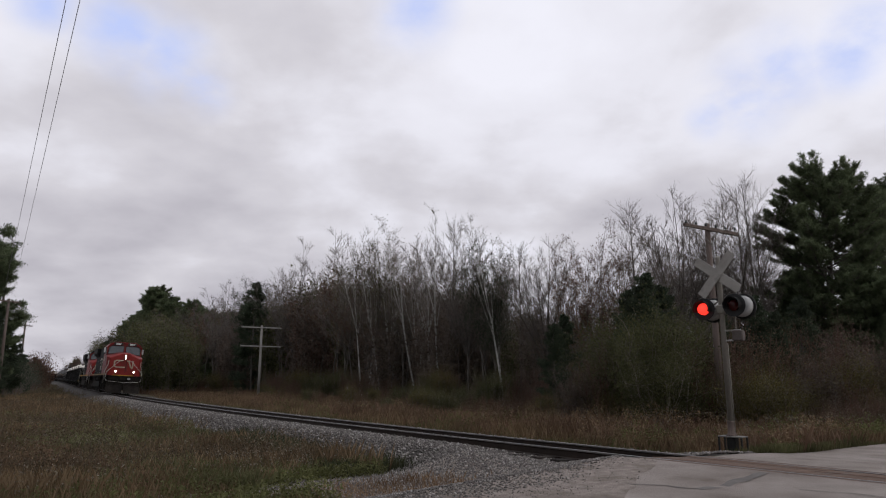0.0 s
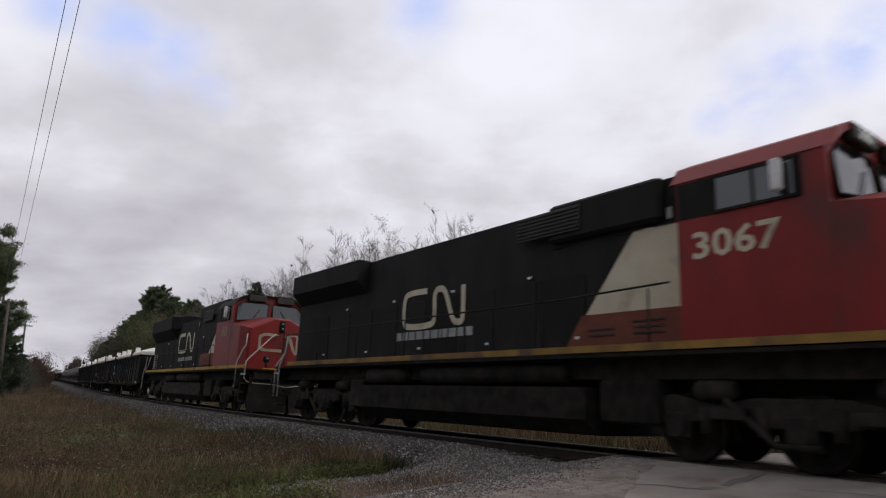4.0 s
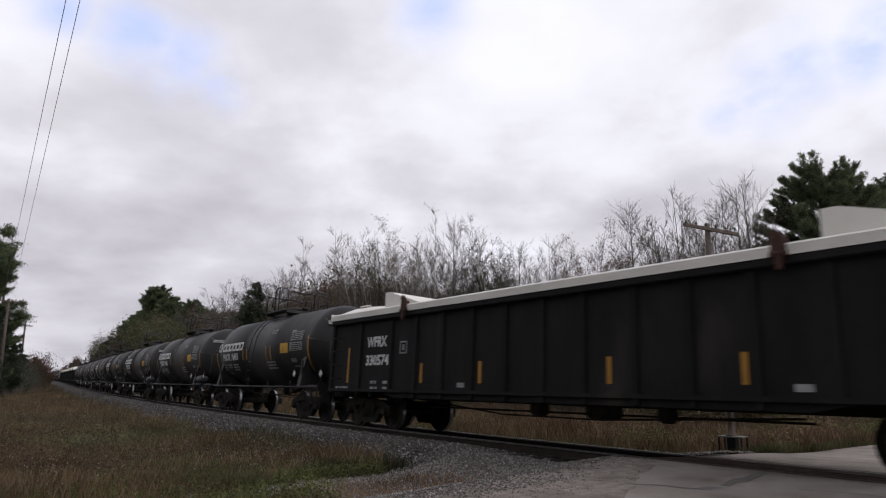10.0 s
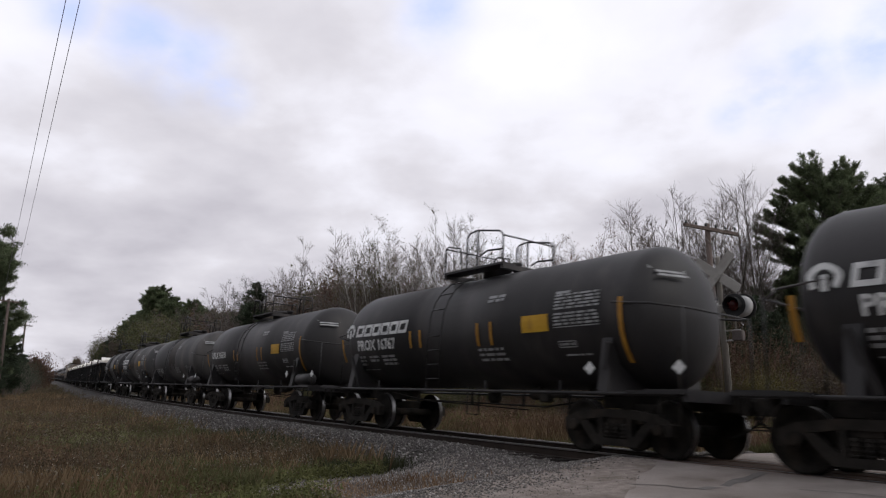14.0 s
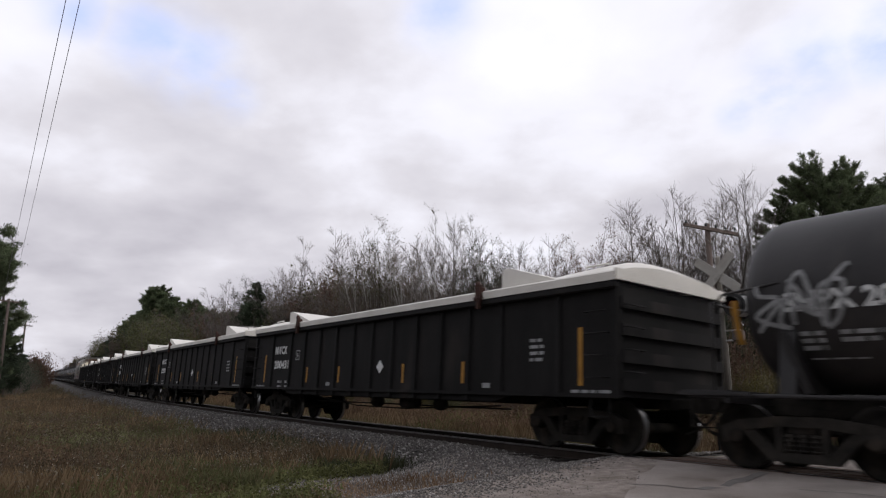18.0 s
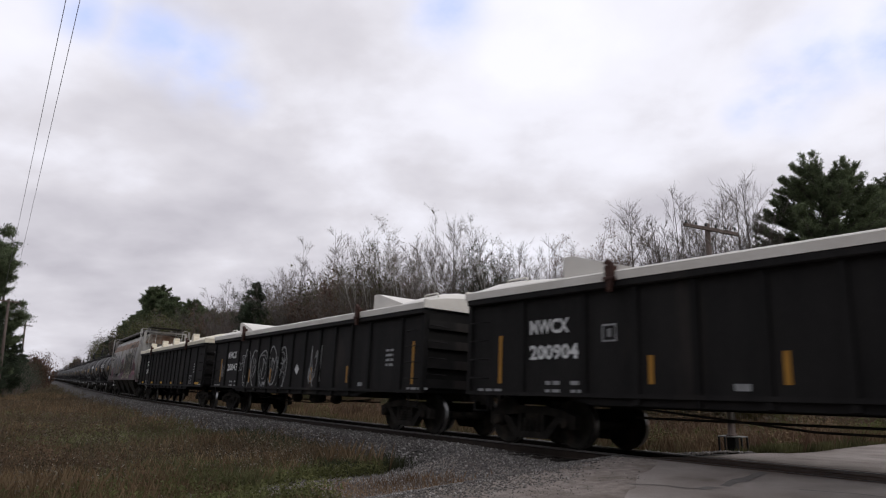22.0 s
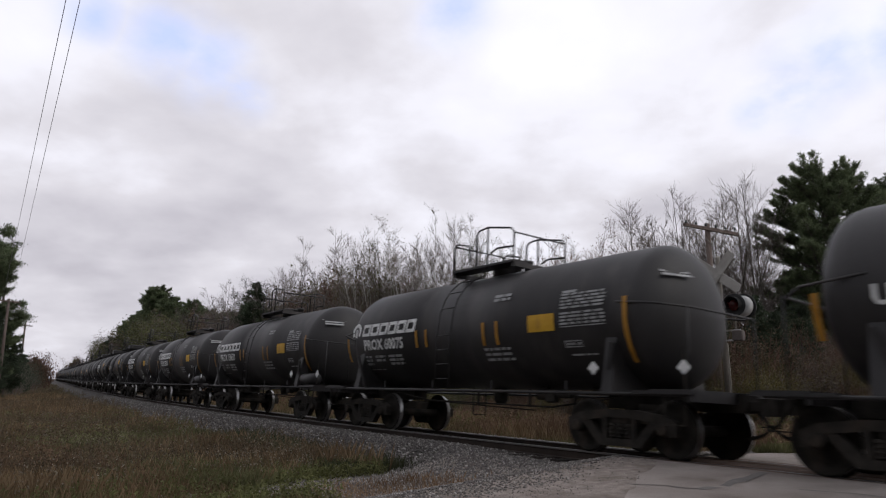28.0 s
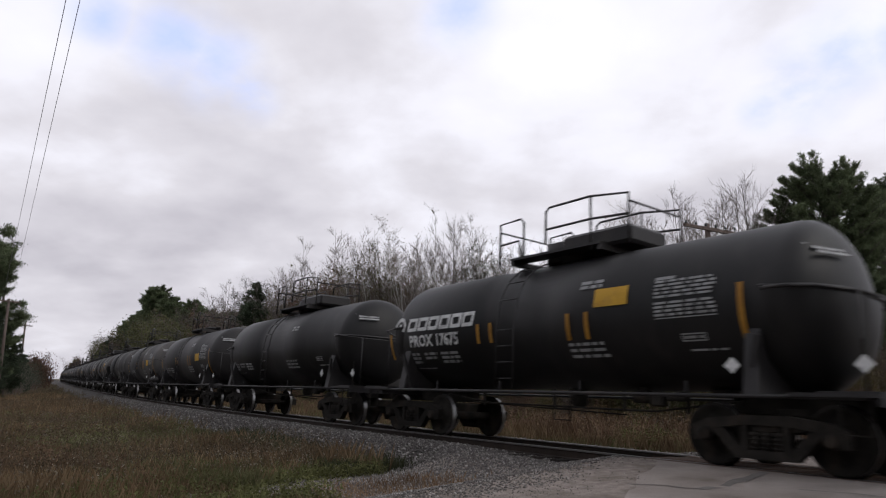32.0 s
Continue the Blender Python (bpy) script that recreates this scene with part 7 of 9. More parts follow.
# ---- woods, bushes and weeds ----
M_BARK = surface("bark", (0.055, 0.047, 0.041), (0.15, 0.132, 0.117), scale=6, rough=0.95, bump=0.6, stretch=(1, 1, 0.2), random=0.25)
M_BIRCH = surface("pale_bark", (0.26, 0.25, 0.235), (0.46, 0.44, 0.41), scale=4, rough=0.9, bump=0.4, stretch=(1, 1, 2.5), random=0.2, dirt=(0.05, 0.045, 0.04), dirt_scale=3)
M_TWIG = surface("twigs", (0.108, 0.090, 0.079), (0.178, 0.150, 0.133), scale=3, rough=0.95, bump=0, random=0.25)
M_REDTWIG = surface("red_twigs", (0.07, 0.035, 0.028), (0.12, 0.07, 0.05), scale=3, rough=0.95, bump=0, random=0.25)
M_PINE = leafy("pine_needles", (0.082, 0.104, 0.056), (0.114, 0.139, 0.075), (0.160, 0.186, 0.105), thin=0.35)
M_SPRUCE = leafy("spruce_needles", (0.036, 0.048, 0.030), (0.050, 0.064, 0.040), (0.066, 0.080, 0.050), thin=0.3)
M_OLIVE = leafy("olive_leaves", (0.066, 0.070, 0.032), (0.085, 0.088, 0.040), (0.108, 0.104, 0.048), thin=0.4)
M_DEAD = leafy("dead_leaves", (0.095, 0.073, 0.058), (0.118, 0.092, 0.073), (0.14, 0.112, 0.088), rough=0.9, thin=0.4)
M_RUST = leafy("rust_leaves", (0.085, 0.045, 0.032), (0.115, 0.062, 0.042), (0.14, 0.085, 0.052))
M_YELLOWLEAF = leafy("yellow_leaves", (0.085, 0.078, 0.03), (0.11, 0.095, 0.035), (0.14, 0.11, 0.04))
M_AMBER = leafy("amber_leaves", (0.105, 0.060, 0.036), (0.145, 0.085, 0.048), (0.185, 0.120, 0.066), thin=0.4)
M_DRY = leafy("dry_grass", (0.122, 0.080, 0.046), (0.170, 0.116, 0.067), (0.235, 0.172, 0.106), rough=0.85, patch=0.5)
M_STRAW = leafy("orange_straw", (0.16, 0.098, 0.055), (0.225, 0.142, 0.082), (0.30, 0.205, 0.128), rough=0.85)
M_SEED = leafy("seed_heads", (0.15, 0.125, 0.095), (0.22, 0.19, 0.15), (0.30, 0.27, 0.22), rough=0.9)
M_GREEN = leafy("green_grass", (0.088, 0.092, 0.042), (0.128, 0.129, 0.060), (0.182, 0.172, 0.092), rough=0.85, patch=0.45)
M_WEED = leafy("dark_green_weeds", (0.040, 0.046, 0.024), (0.056, 0.062, 0.032), (0.078, 0.080, 0.044), rough=0.9)
M_BROWN = leafy("brown_weeds", (0.078, 0.058, 0.038), (0.106, 0.081, 0.053), (0.145, 0.114, 0.078), rough=0.9, patch=0.4)
M_HERB = leafy("olive_herbs", (0.090, 0.097, 0.037), (0.120, 0.125, 0.050), (0.158, 0.154, 0.070), rough=0.9, patch=0.5)
M_REDHERB = leafy("rusty_herbs", (0.105, 0.064, 0.042), (0.140, 0.088, 0.058), (0.185, 0.125, 0.086), rough=0.9, patch=0.5)
M_VERGE = leafy("verge_grass", (0.080, 0.082, 0.036), (0.112, 0.110, 0.050), (0.155, 0.142, 0.074), rough=0.85, patch=0.45)
M_SAPLING = leafy("red_brown_leaves", (0.095, 0.068, 0.055), (0.12, 0.086, 0.069), (0.145, 0.104, 0.082), rough=0.9, thin=0.4)
RND = np.random.RandomState(7)


def mesh_from(name, verts, faces, mat):
    """A mesh of triangles from arrays."""
    me = bpy.data.meshes.new(name)
    verts, faces = np.asarray(verts, np.float32), np.asarray(faces, np.int32)
    me.vertices.add(len(verts))
    me.vertices.foreach_set("co", verts.ravel())
    me.loops.add(faces.size)
    me.loops.foreach_set("vertex_index", faces.ravel())
    me.polygons.add(len(faces))
    me.polygons.foreach_set("loop_start", np.arange(0, faces.size, 3, dtype=np.int32))
    me.update(calc_edges=True)
    me.materials.append(mat)
    return me


def leaves(name, centres, length, width, mat, droop=0.0, rnd=RND, along=None):
    """Small folded leaves or needles, two triangles each, at the centres."""
    c = np.asarray(centres, float)
    n = len(c)
    d = rnd.normal(size=(n, 3))
    d[:, 2] -= droop
    if along is not None:
        d = d * 0.55 + np.asarray(along)
    d /= np.linalg.norm(d, axis=1)[:, None] + 1e-6
    w = np.cross(d, rnd.normal(size=(n, 3)))
    w /= np.linalg.norm(w, axis=1)[:, None] + 1e-6
    ln = length * rnd.uniform(0.6, 1.3, (n, 1))
    wd = width * rnd.uniform(0.6, 1.3, (n, 1))
    v = np.stack([c - d * ln / 2, c + w * wd / 2, c + d * ln / 2, c - w * wd / 2], 1).reshape(-1, 3)
    k = np.arange(n)[:, None] * 4
    f = np.concatenate([k + [0, 1, 2], k + [0, 2, 3]], 1).reshape(-1, 3)
    return mesh_from(name, v, f, mat)


def limbs(paths, sides=3):
    """Tapered branches, as arrays: each path is (points, radius at start, radius at end)."""
    V, F, k = [], [], 0
    for pts, r0, r1 in paths:
        m = len(pts)
        d = pts[-1] - pts[0]
        d = d / (np.linalg.norm(d) + 1e-9)
        a = np.cross(d, (0.3, 0.9, 0.1) if abs(d[2]) > 0.5 else (0, 0, 1.0))
        a /= np.linalg.norm(a) + 1e-9
        b = np.cross(d, a)
        n = sides if r0 < 0.05 else 6
        ang = np.arange(n) * 2 * np.pi / n
        ring = np.cos(ang)[:, None] * a + np.sin(ang)[:, None] * b
        for i in range(m):
            V.append(pts[i] + ring * (r0 + (r1 - r0) * i / (m - 1)))
        for i in range(m - 1):
            for j in range(n):
                p, q = k + i * n + j, k + i * n + (j + 1) % n
                F.append((p, q, q + n))
                F.append((p, q + n, p + n))
        k += m * n
    return np.concatenate(V), np.array(F)


def bend_path(rnd, p, d, length, steps, up, wild):
    pts = [p]
    for i in range(steps):
        d = d + rnd.normal(size=3) * wild
        d[2] += up
        d = d / np.linalg.norm(d)
        p = p + d * length / steps
        pts.append(p)
    return np.array(pts), d


def crown_tree(seed, height, stems=1, clear=0.42, leaders=1, open_out=0.16, reach=0.15, rise=0.55, leafy_mat=None, leaf_n=0, bark=None, twig=None, clump=0.14, limbs_n=26, high_leaves=False):
    """A leafless tree: clear stems that part into leaders, each with rising limbs, branchlets and fine twigs inside an egg-shaped outline."""
    rnd = np.random.RandomState(seed)
    wood, fine, tips = [], [], []

    def unit(v):
        return v / (np.linalg.norm(v) + 1e-9)

    def on_path(pts, f):
        q = f * (len(pts) - 1)
        j = min(int(q), len(pts) - 2)
        return pts[j] + (pts[j + 1] - pts[j]) * (q - j), unit(pts[j + 1] - pts[j])

    def sideways(d):
        v = rnd.normal(size=3)
        v[2] *= 0.4
        return unit(v - d * v.dot(d))

    def clothe(axis, r, low, n, wide):
        """Limbs along a leader: long in its middle, short at its tip."""
        for i in range(n):
            f = low + (0.97 - low) * (i + rnd.rand()) / n
            p, d = on_path(axis, f)
            g = (f - low) / (1 - low)
            ln = wide * (0.35 + 0.95 * math.sin(math.pi * min(g * 0.78 + 0.2, 1.0))) * rnd.uniform(0.6, 1.15)
            way = unit(d * rise + sideways(d) * rnd.uniform(0.5, 0.9) + np.array([0, 0, 0.2]))
            limb, _ = bend_path(rnd, p, way, ln, 4, 0.05, 0.03)
            wood.append((limb, max(0.42 * r * (1.05 - f), 0.011), 0.006))
            for k in range(int(4 + ln * 2.4)):
                p2, d2 = on_path(limb, rnd.uniform(0.2, 1.0))
                l2 = ln * rnd.uniform(0.22, 0.42) + 0.12
                b2, _ = bend_path(rnd, p2, unit(d2 + sideways(d2) * rnd.uniform(0.35, 0.8)), l2, 2, 0.05, 0.03)
                fine.append((b2, 0.0075, 0.0035))
                for q in range(5):
                    p3, d3 = on_path(b2, rnd.uniform(0.15, 1.0))
                    b3, _ = bend_path(rnd, p3, unit(d3 + sideways(d3) * rnd.uniform(0.2, 0.6)), rnd.uniform(0.2, 0.6), 1, 0.1, 0.04)
                    fine.append((b3, 0.0045, 0.0025))
                    tips.append(b3[-1])

    for st in range(stems):
        base = np.array([rnd.uniform(-0.55, 0.55), rnd.uniform(-0.55, 0.55), 0.0]) * (stems > 1)
        base[2] = -0.25
        lean = unit(np.array([rnd.uniform(-1, 1), rnd.uniform(-1, 1), 0]) * (0.13 if stems > 1 else 0.05) + np.array([0, 0, 1.0]))
        h = height * (1.0 if st == 0 else rnd.uniform(0.78, 0.97))
        r = (0.0080 if stems == 1 else 0.0056) * h
        if leaders == 1:
            axis, _ = bend_path(rnd, base, lean, h, 9, 0.03, 0.025)
            wood.append((axis, r, 0.01))
            clothe(axis, r, clear, limbs_n, reach * h)
            continue
        trunk, e = bend_path(rnd, base, lean, h * clear, 5, 0.03, 0.03)
        wood.append((trunk, r, r * 0.72))
        for k in range(leaders):
            a = 2 * math.pi * (k + rnd.uniform(-0.3, 0.3)) / leaders
            out = open_out * (0.2 if k == 0 else rnd.uniform(0.5, 1.5))
            d = unit(e + np.array([math.cos(a), math.sin(a), 0]) * out * 2.0)
            p, _ = on_path(trunk, 1.0 if k == 0 else rnd.uniform(0.72, 1.0))
            axis, _ = bend_path(rnd, p, d, h * (1 - clear) * (1.0 if k == 0 else rnd.uniform(0.72, 0.98)), 6, 0.05, 0.03)
            wood.append((axis, r * 0.5, 0.008))
            clothe(axis, r * 0.42, 0.10, limbs_n, reach * h)
    tips = np.array(tips)
    k = np.array([1, 1, height / tips[:, 2].max()])
    wood, fine, tips = [(a * k, b, c) for a, b, c in wood], [(a * k, b, c) for a, b, c in fine], tips * k
    parts = [("trunk", mesh_from("trunk", *limbs(wood), bark or M_BARK)), ("crown", mesh_from("crown", *limbs(fine), twig or M_TWIG))]
    if leafy_mat:
        if high_leaves:
            tips = tips[tips[:, 2] > height * 0.72]
        c = tips[rnd.randint(0, len(tips), leaf_n)] + rnd.normal(size=(leaf_n, 3)) * clump
        parts.append(("foliage", leaves("foliage", c, 0.10, 0.065, leafy_mat, rnd=rnd)))
    return parts


def white_pine(seed, height, reach=0.25, start=0.12, level=0.10, steep=0.9, mat=None, tuft=0.21, whorl=0.34, gaps=0.04):
    """A pine of feathery boughs: whorls of limbs, level below and steep at the top, with branchlets that end in upright needle tufts."""
    rnd = np.random.RandomState(seed)
    wood, root, way = [], [], []
    trunk, _ = bend_path(rnd, np.array([0, 0, -0.3]), np.array([0.0, 0.0, 1.0]), height * 0.97, 10, 0.05, 0.02)
    wood.append((trunk, 0.0135 * height, 0.03))
    z = start * height
    while z < height * 0.95:
        f = z / height
        dome = math.sqrt(max(0.0, 1 - ((f - 0.40) / 0.61) ** 2)) if f > 0.40 else 0.72 + 0.28 * f / 0.40
        for i in range(rnd.randint(5, 8) + (2 if f > 0.55 else 0)):
            if rnd.rand() < gaps:
                continue
            a = rnd.uniform(0, 2 * np.pi)
            ln = reach * height * dome * rnd.uniform(0.62, 1.12) + 0.3
            d = np.array([math.cos(a), math.sin(a), level + steep * f ** 2.2])
            d /= np.linalg.norm(d)
            limb, e = bend_path(rnd, np.array([trunk[int(f * 9)][0], trunk[int(f * 9)][1], z + rnd.uniform(-0.2, 0.2)]), d, ln, 5, 0.05, 0.07)
            wood.append((limb, 0.012 + 0.011 * ln, 0.007))
            n = int(10 + ln * 9)
            for k in range(n):
                g = rnd.uniform(0.25, 1.0) ** 0.75 * 5
                j = min(int(g), 4)
                p = limb[j] + (limb[j + 1] - limb[j]) * (g - j)
                s = (-1) ** k
                q = d * 0.75 + np.array([-d[1], d[0], 0]) * s * rnd.uniform(0.2, 1.25) + np.array([0, 0, rnd.uniform(0.0, 0.6)])
                lb = (0.22 + 0.26 * (5 - g) / 5 * ln) * rnd.uniform(0.6, 1.2)
                b, e2 = bend_path(rnd, p, q / np.linalg.norm(q), lb, 2, 0.12, 0.08)
                wood.append((b, 0.009, 0.005))
                for u in np.arange(1.0, 0.1, -0.17 / max(lb, 0.2)):
                    root.append(b[0] + (b[2] - b[0]) * u)
                    way.append(e2 + np.array([0, 0, 0.55]))
        z += rnd.uniform(0.75, 1.2) * whorl * (0.75 if f > 0.75 else 1.0)
    k = (height - 0.15) / max(p[2] for p in root)
    wood = [(a * np.array([1, 1, k]), b, c) for a, b, c in wood]
    root, way = np.repeat(np.array(root) * np.array([1, 1, k]), 12, 0), np.repeat(np.array(way), 12, 0)
    d = way / np.linalg.norm(way, axis=1)[:, None] + rnd.normal(size=way.shape) * 0.8
    d /= np.linalg.norm(d, axis=1)[:, None]
    cen = root + d * tuft * 0.5
    return [("trunk", mesh_from("trunk", *limbs(wood), M_BARK)), ("crown", leaves("crown", cen, tuft, 0.027, mat or M_PINE, rnd=rnd, along=d * 6))]


def thicket(seed, height, mat, n, twig):
    """A stand of crowded saplings with dead leaves hanging on, closed to the eye."""
    rnd = np.random.RandomState(seed)
    fine, cen = [], []
    for i in range(46):
        a, q = rnd.uniform(0, 2 * np.pi), rnd.uniform(0, 1) ** 0.5
        st, _ = bend_path(rnd, np.array([np.cos(a) * q * 0.30 * height, np.sin(a) * q * 0.30 * height, -0.2]), np.array([rnd.normal() * 0.10, rnd.normal() * 0.10, 1.0]), height * rnd.uniform(0.6, 1.05), 6, 0.03, 0.06)
        fine.append((st, 0.022, 0.005))
        for k in range(16):
            j = rnd.randint(1, 6)
            f = rnd.rand()
            p = st[j] + (st[min(j + 1, 6)] - st[j]) * f
            d = np.array([rnd.normal() * 0.6, rnd.normal() * 0.6, 0.9])
            b, _ = bend_path(rnd, p, d / np.linalg.norm(d), height * rnd.uniform(0.08, 0.2), 2, 0.1, 0.15)
            fine.append((b, 0.008, 0.004))
            cen += [b[1], b[2], p]
    cen = np.array(cen)
    c = cen[rnd.randint(0, len(cen), n)] + rnd.normal(size=(n, 3)) * 0.22
    c[:, 2] = np.maximum(c[:, 2], 0.1)
    return [("stem", mesh_from("stem", *limbs(fine), twig)), ("foliage", leaves("foliage", c, 0.16, 0.10, mat, rnd=rnd))]


def pine_tree(seed, height, reach=0.24, start=0.18, mat=None, tuft=0.34, dense=1.0, gap=1.0):
    """A pine: whorls of level limbs, each with tufts of needles, and an uneven outline."""
    rnd = np.random.RandomState(seed)
    wood, cen, way = [], [], []
    trunk, _ = bend_path(rnd, np.array([0, 0, -0.3]), np.array([0, 0, 1.0]), height + 0.2, 8, 0.05, 0.012)
    wood.append((trunk, 0.014 * height, 0.02))
    z = start * height
    while z < height * 0.985:
        f = z / height
        prof = reach * height * (1 - f) ** 0.62 * (0.55 + 0.45 * min(1.0, (f - start) * 6 + 0.4))
        for i in range(rnd.randint(4, 7)):
            if rnd.rand() < 0.12:
                continue
            a = rnd.uniform(0, 2 * np.pi)
            ln = prof * rnd.uniform(0.55, 1.15) + 0.25
            d = np.array([np.cos(a), np.sin(a), 0.12 + 0.5 * f * f])
            limb, _ = bend_path(rnd, np.array([0, 0, z + rnd.uniform(-0.2, 0.2)]), d / np.linalg.norm(d), ln, 4, 0.07, 0.08)
            wood.append((limb, 0.012 + 0.012 * ln, 0.006))
            m = int((7 + ln * 10) * dense)
            for k in range(m):
                g = rnd.uniform(0.28, 1.0) ** 0.8 * 4
                j = min(int(g), 3)
                p = limb[j] + (limb[j + 1] - limb[j]) * (g - j)
                side = np.array([-d[1], d[0], 0]) * rnd.normal() * 0.16 * ln
                p = p + side + np.array([0, 0, rnd.uniform(-0.05, 0.22)])
                nn = 15
                cen.append(p + rnd.normal(size=(nn, 3)) * np.array([1, 1, 0.55]) * tuft * 0.42)
                w = d + np.array([0, 0, 0.7])
                way.append(np.repeat((w / np.linalg.norm(w))[None], nn, 0))
        z += rnd.uniform(0.32, 0.6) * gap
    cen, way = np.concatenate(cen), np.concatenate(way)
    return [("trunk", mesh_from("trunk", *limbs(wood), M_BARK)), ("crown", leaves("crown", cen, tuft * 0.62, 0.045, mat or M_PINE, rnd=rnd, along=way))]


def spruce_tree(seed, height):
    return pine_tree(seed, height, reach=0.23, start=0.04, mat=M_SPRUCE, tuft=0.26, dense=1.15)


def shrub(seed, height, mat, n=2600, twig=None, wide=0.8):
    """A bush: many thin stems from the ground with small leaves round their ends."""
    rnd = np.random.RandomState(seed)
    fine, cen = [], []
    for i in range(34):
        a, tilt = rnd.uniform(0, 2 * np.pi), rnd.uniform(0.05, 0.75) * wide
        d = np.array([np.cos(a) * np.sin(tilt), np.sin(a) * np.sin(tilt), np.cos(tilt)])
        st, _ = bend_path(rnd, np.array([np.cos(a) * 0.25 * wide * height * rnd.rand(), np.sin(a) * 0.25 * wide * height * rnd.rand(), -0.1]), d, height * rnd.uniform(0.6, 1.05), 5, 0.08, 0.10)
        fine.append((st, 0.014, 0.004))
        for k in range(7):
            p = st[rnd.randint(2, 6)]
            d2 = d + rnd.normal(size=3) * 0.6
            b, _ = bend_path(rnd, p, d2 / np.linalg.norm(d2), height * rnd.uniform(0.15, 0.4), 2, 0.1, 0.15)
            fine.append((b, 0.007, 0.003))
            cen += [b[1], b[2]]
    parts = [("stem", mesh_from("stem", *limbs(fine), twig or M_TWIG))]
    if n:
        cen = np.array(cen)
        c = cen[rnd.randint(0, len(cen), n)] + rnd.normal(size=(n, 3)) * 0.13 * height ** 0.5
        c[:, 2] = np.maximum(c[:, 2], 0.05)
        parts.append(("foliage", leaves("foliage", c, 0.055, 0.035, mat, rnd=rnd)))
    return parts


def kind_of_plant(name, parts, label, category, group):
    ob = thing(name, label, category, group)
    for nm, me in parts:
        q = part(nm, me, None, ob)
        if nm != "trunk":
            q["kind"] = "stuff"
    return ob


USED = set()


def plant(model, s=None, off=None, at=None, turn=0.0, size=1.0):
    """Sets a plant on the ground by its place along and beside the track, or by plan coordinates."""
    if at is not None:
        p = Vector((at[0], at[1], ground_at(*at)))
    else:
        p = beside(s, off, land(s, off))
    m = Matrix.LocRotScale(p, Euler((0, 0, turn)), None)
    if model.name not in USED:
        USED.add(model.name)
        ob = model
        ob.matrix_basis = m
    else:
        ob = copy_thing(model, m)
    ob.scale = (size, size, size)
    return ob


def ground_at(x, y):
    s, off = near_line(x, y)
    return level(s) + land(s, off)


# skyline of the woods: bearing (sideways for each metre ahead) and rise of the tops for each metre ahead
SKYLINE = [(-0.68, 0.23), (-0.65, 0.14), (-0.63, 0.08), (-0.585, 0.03), (-0.53, 0.06), (-0.49, 0.092), (-0.44, 0.135), (-0.395, 0.112), (-0.33, 0.14), (-0.25, 0.16), (-0.19, 0.215), (-0.155, 0.24), (-0.12, 0.215), (-0.09, 0.238), (-0.03, 0.247), (0.0, 0.248), (0.04, 0.23), (0.08, 0.242), (0.11, 0.212), (0.145, 0.216), (0.185, 0.19), (0.215, 0.24), (0.26, 0.23), (0.29, 0.285), (0.355, 0.31), (0.40, 0.27), (0.44, 0.285), (0.475, 0.325), (0.52, 0.30), (0.60, 0.36), (0.75, 0.36)]


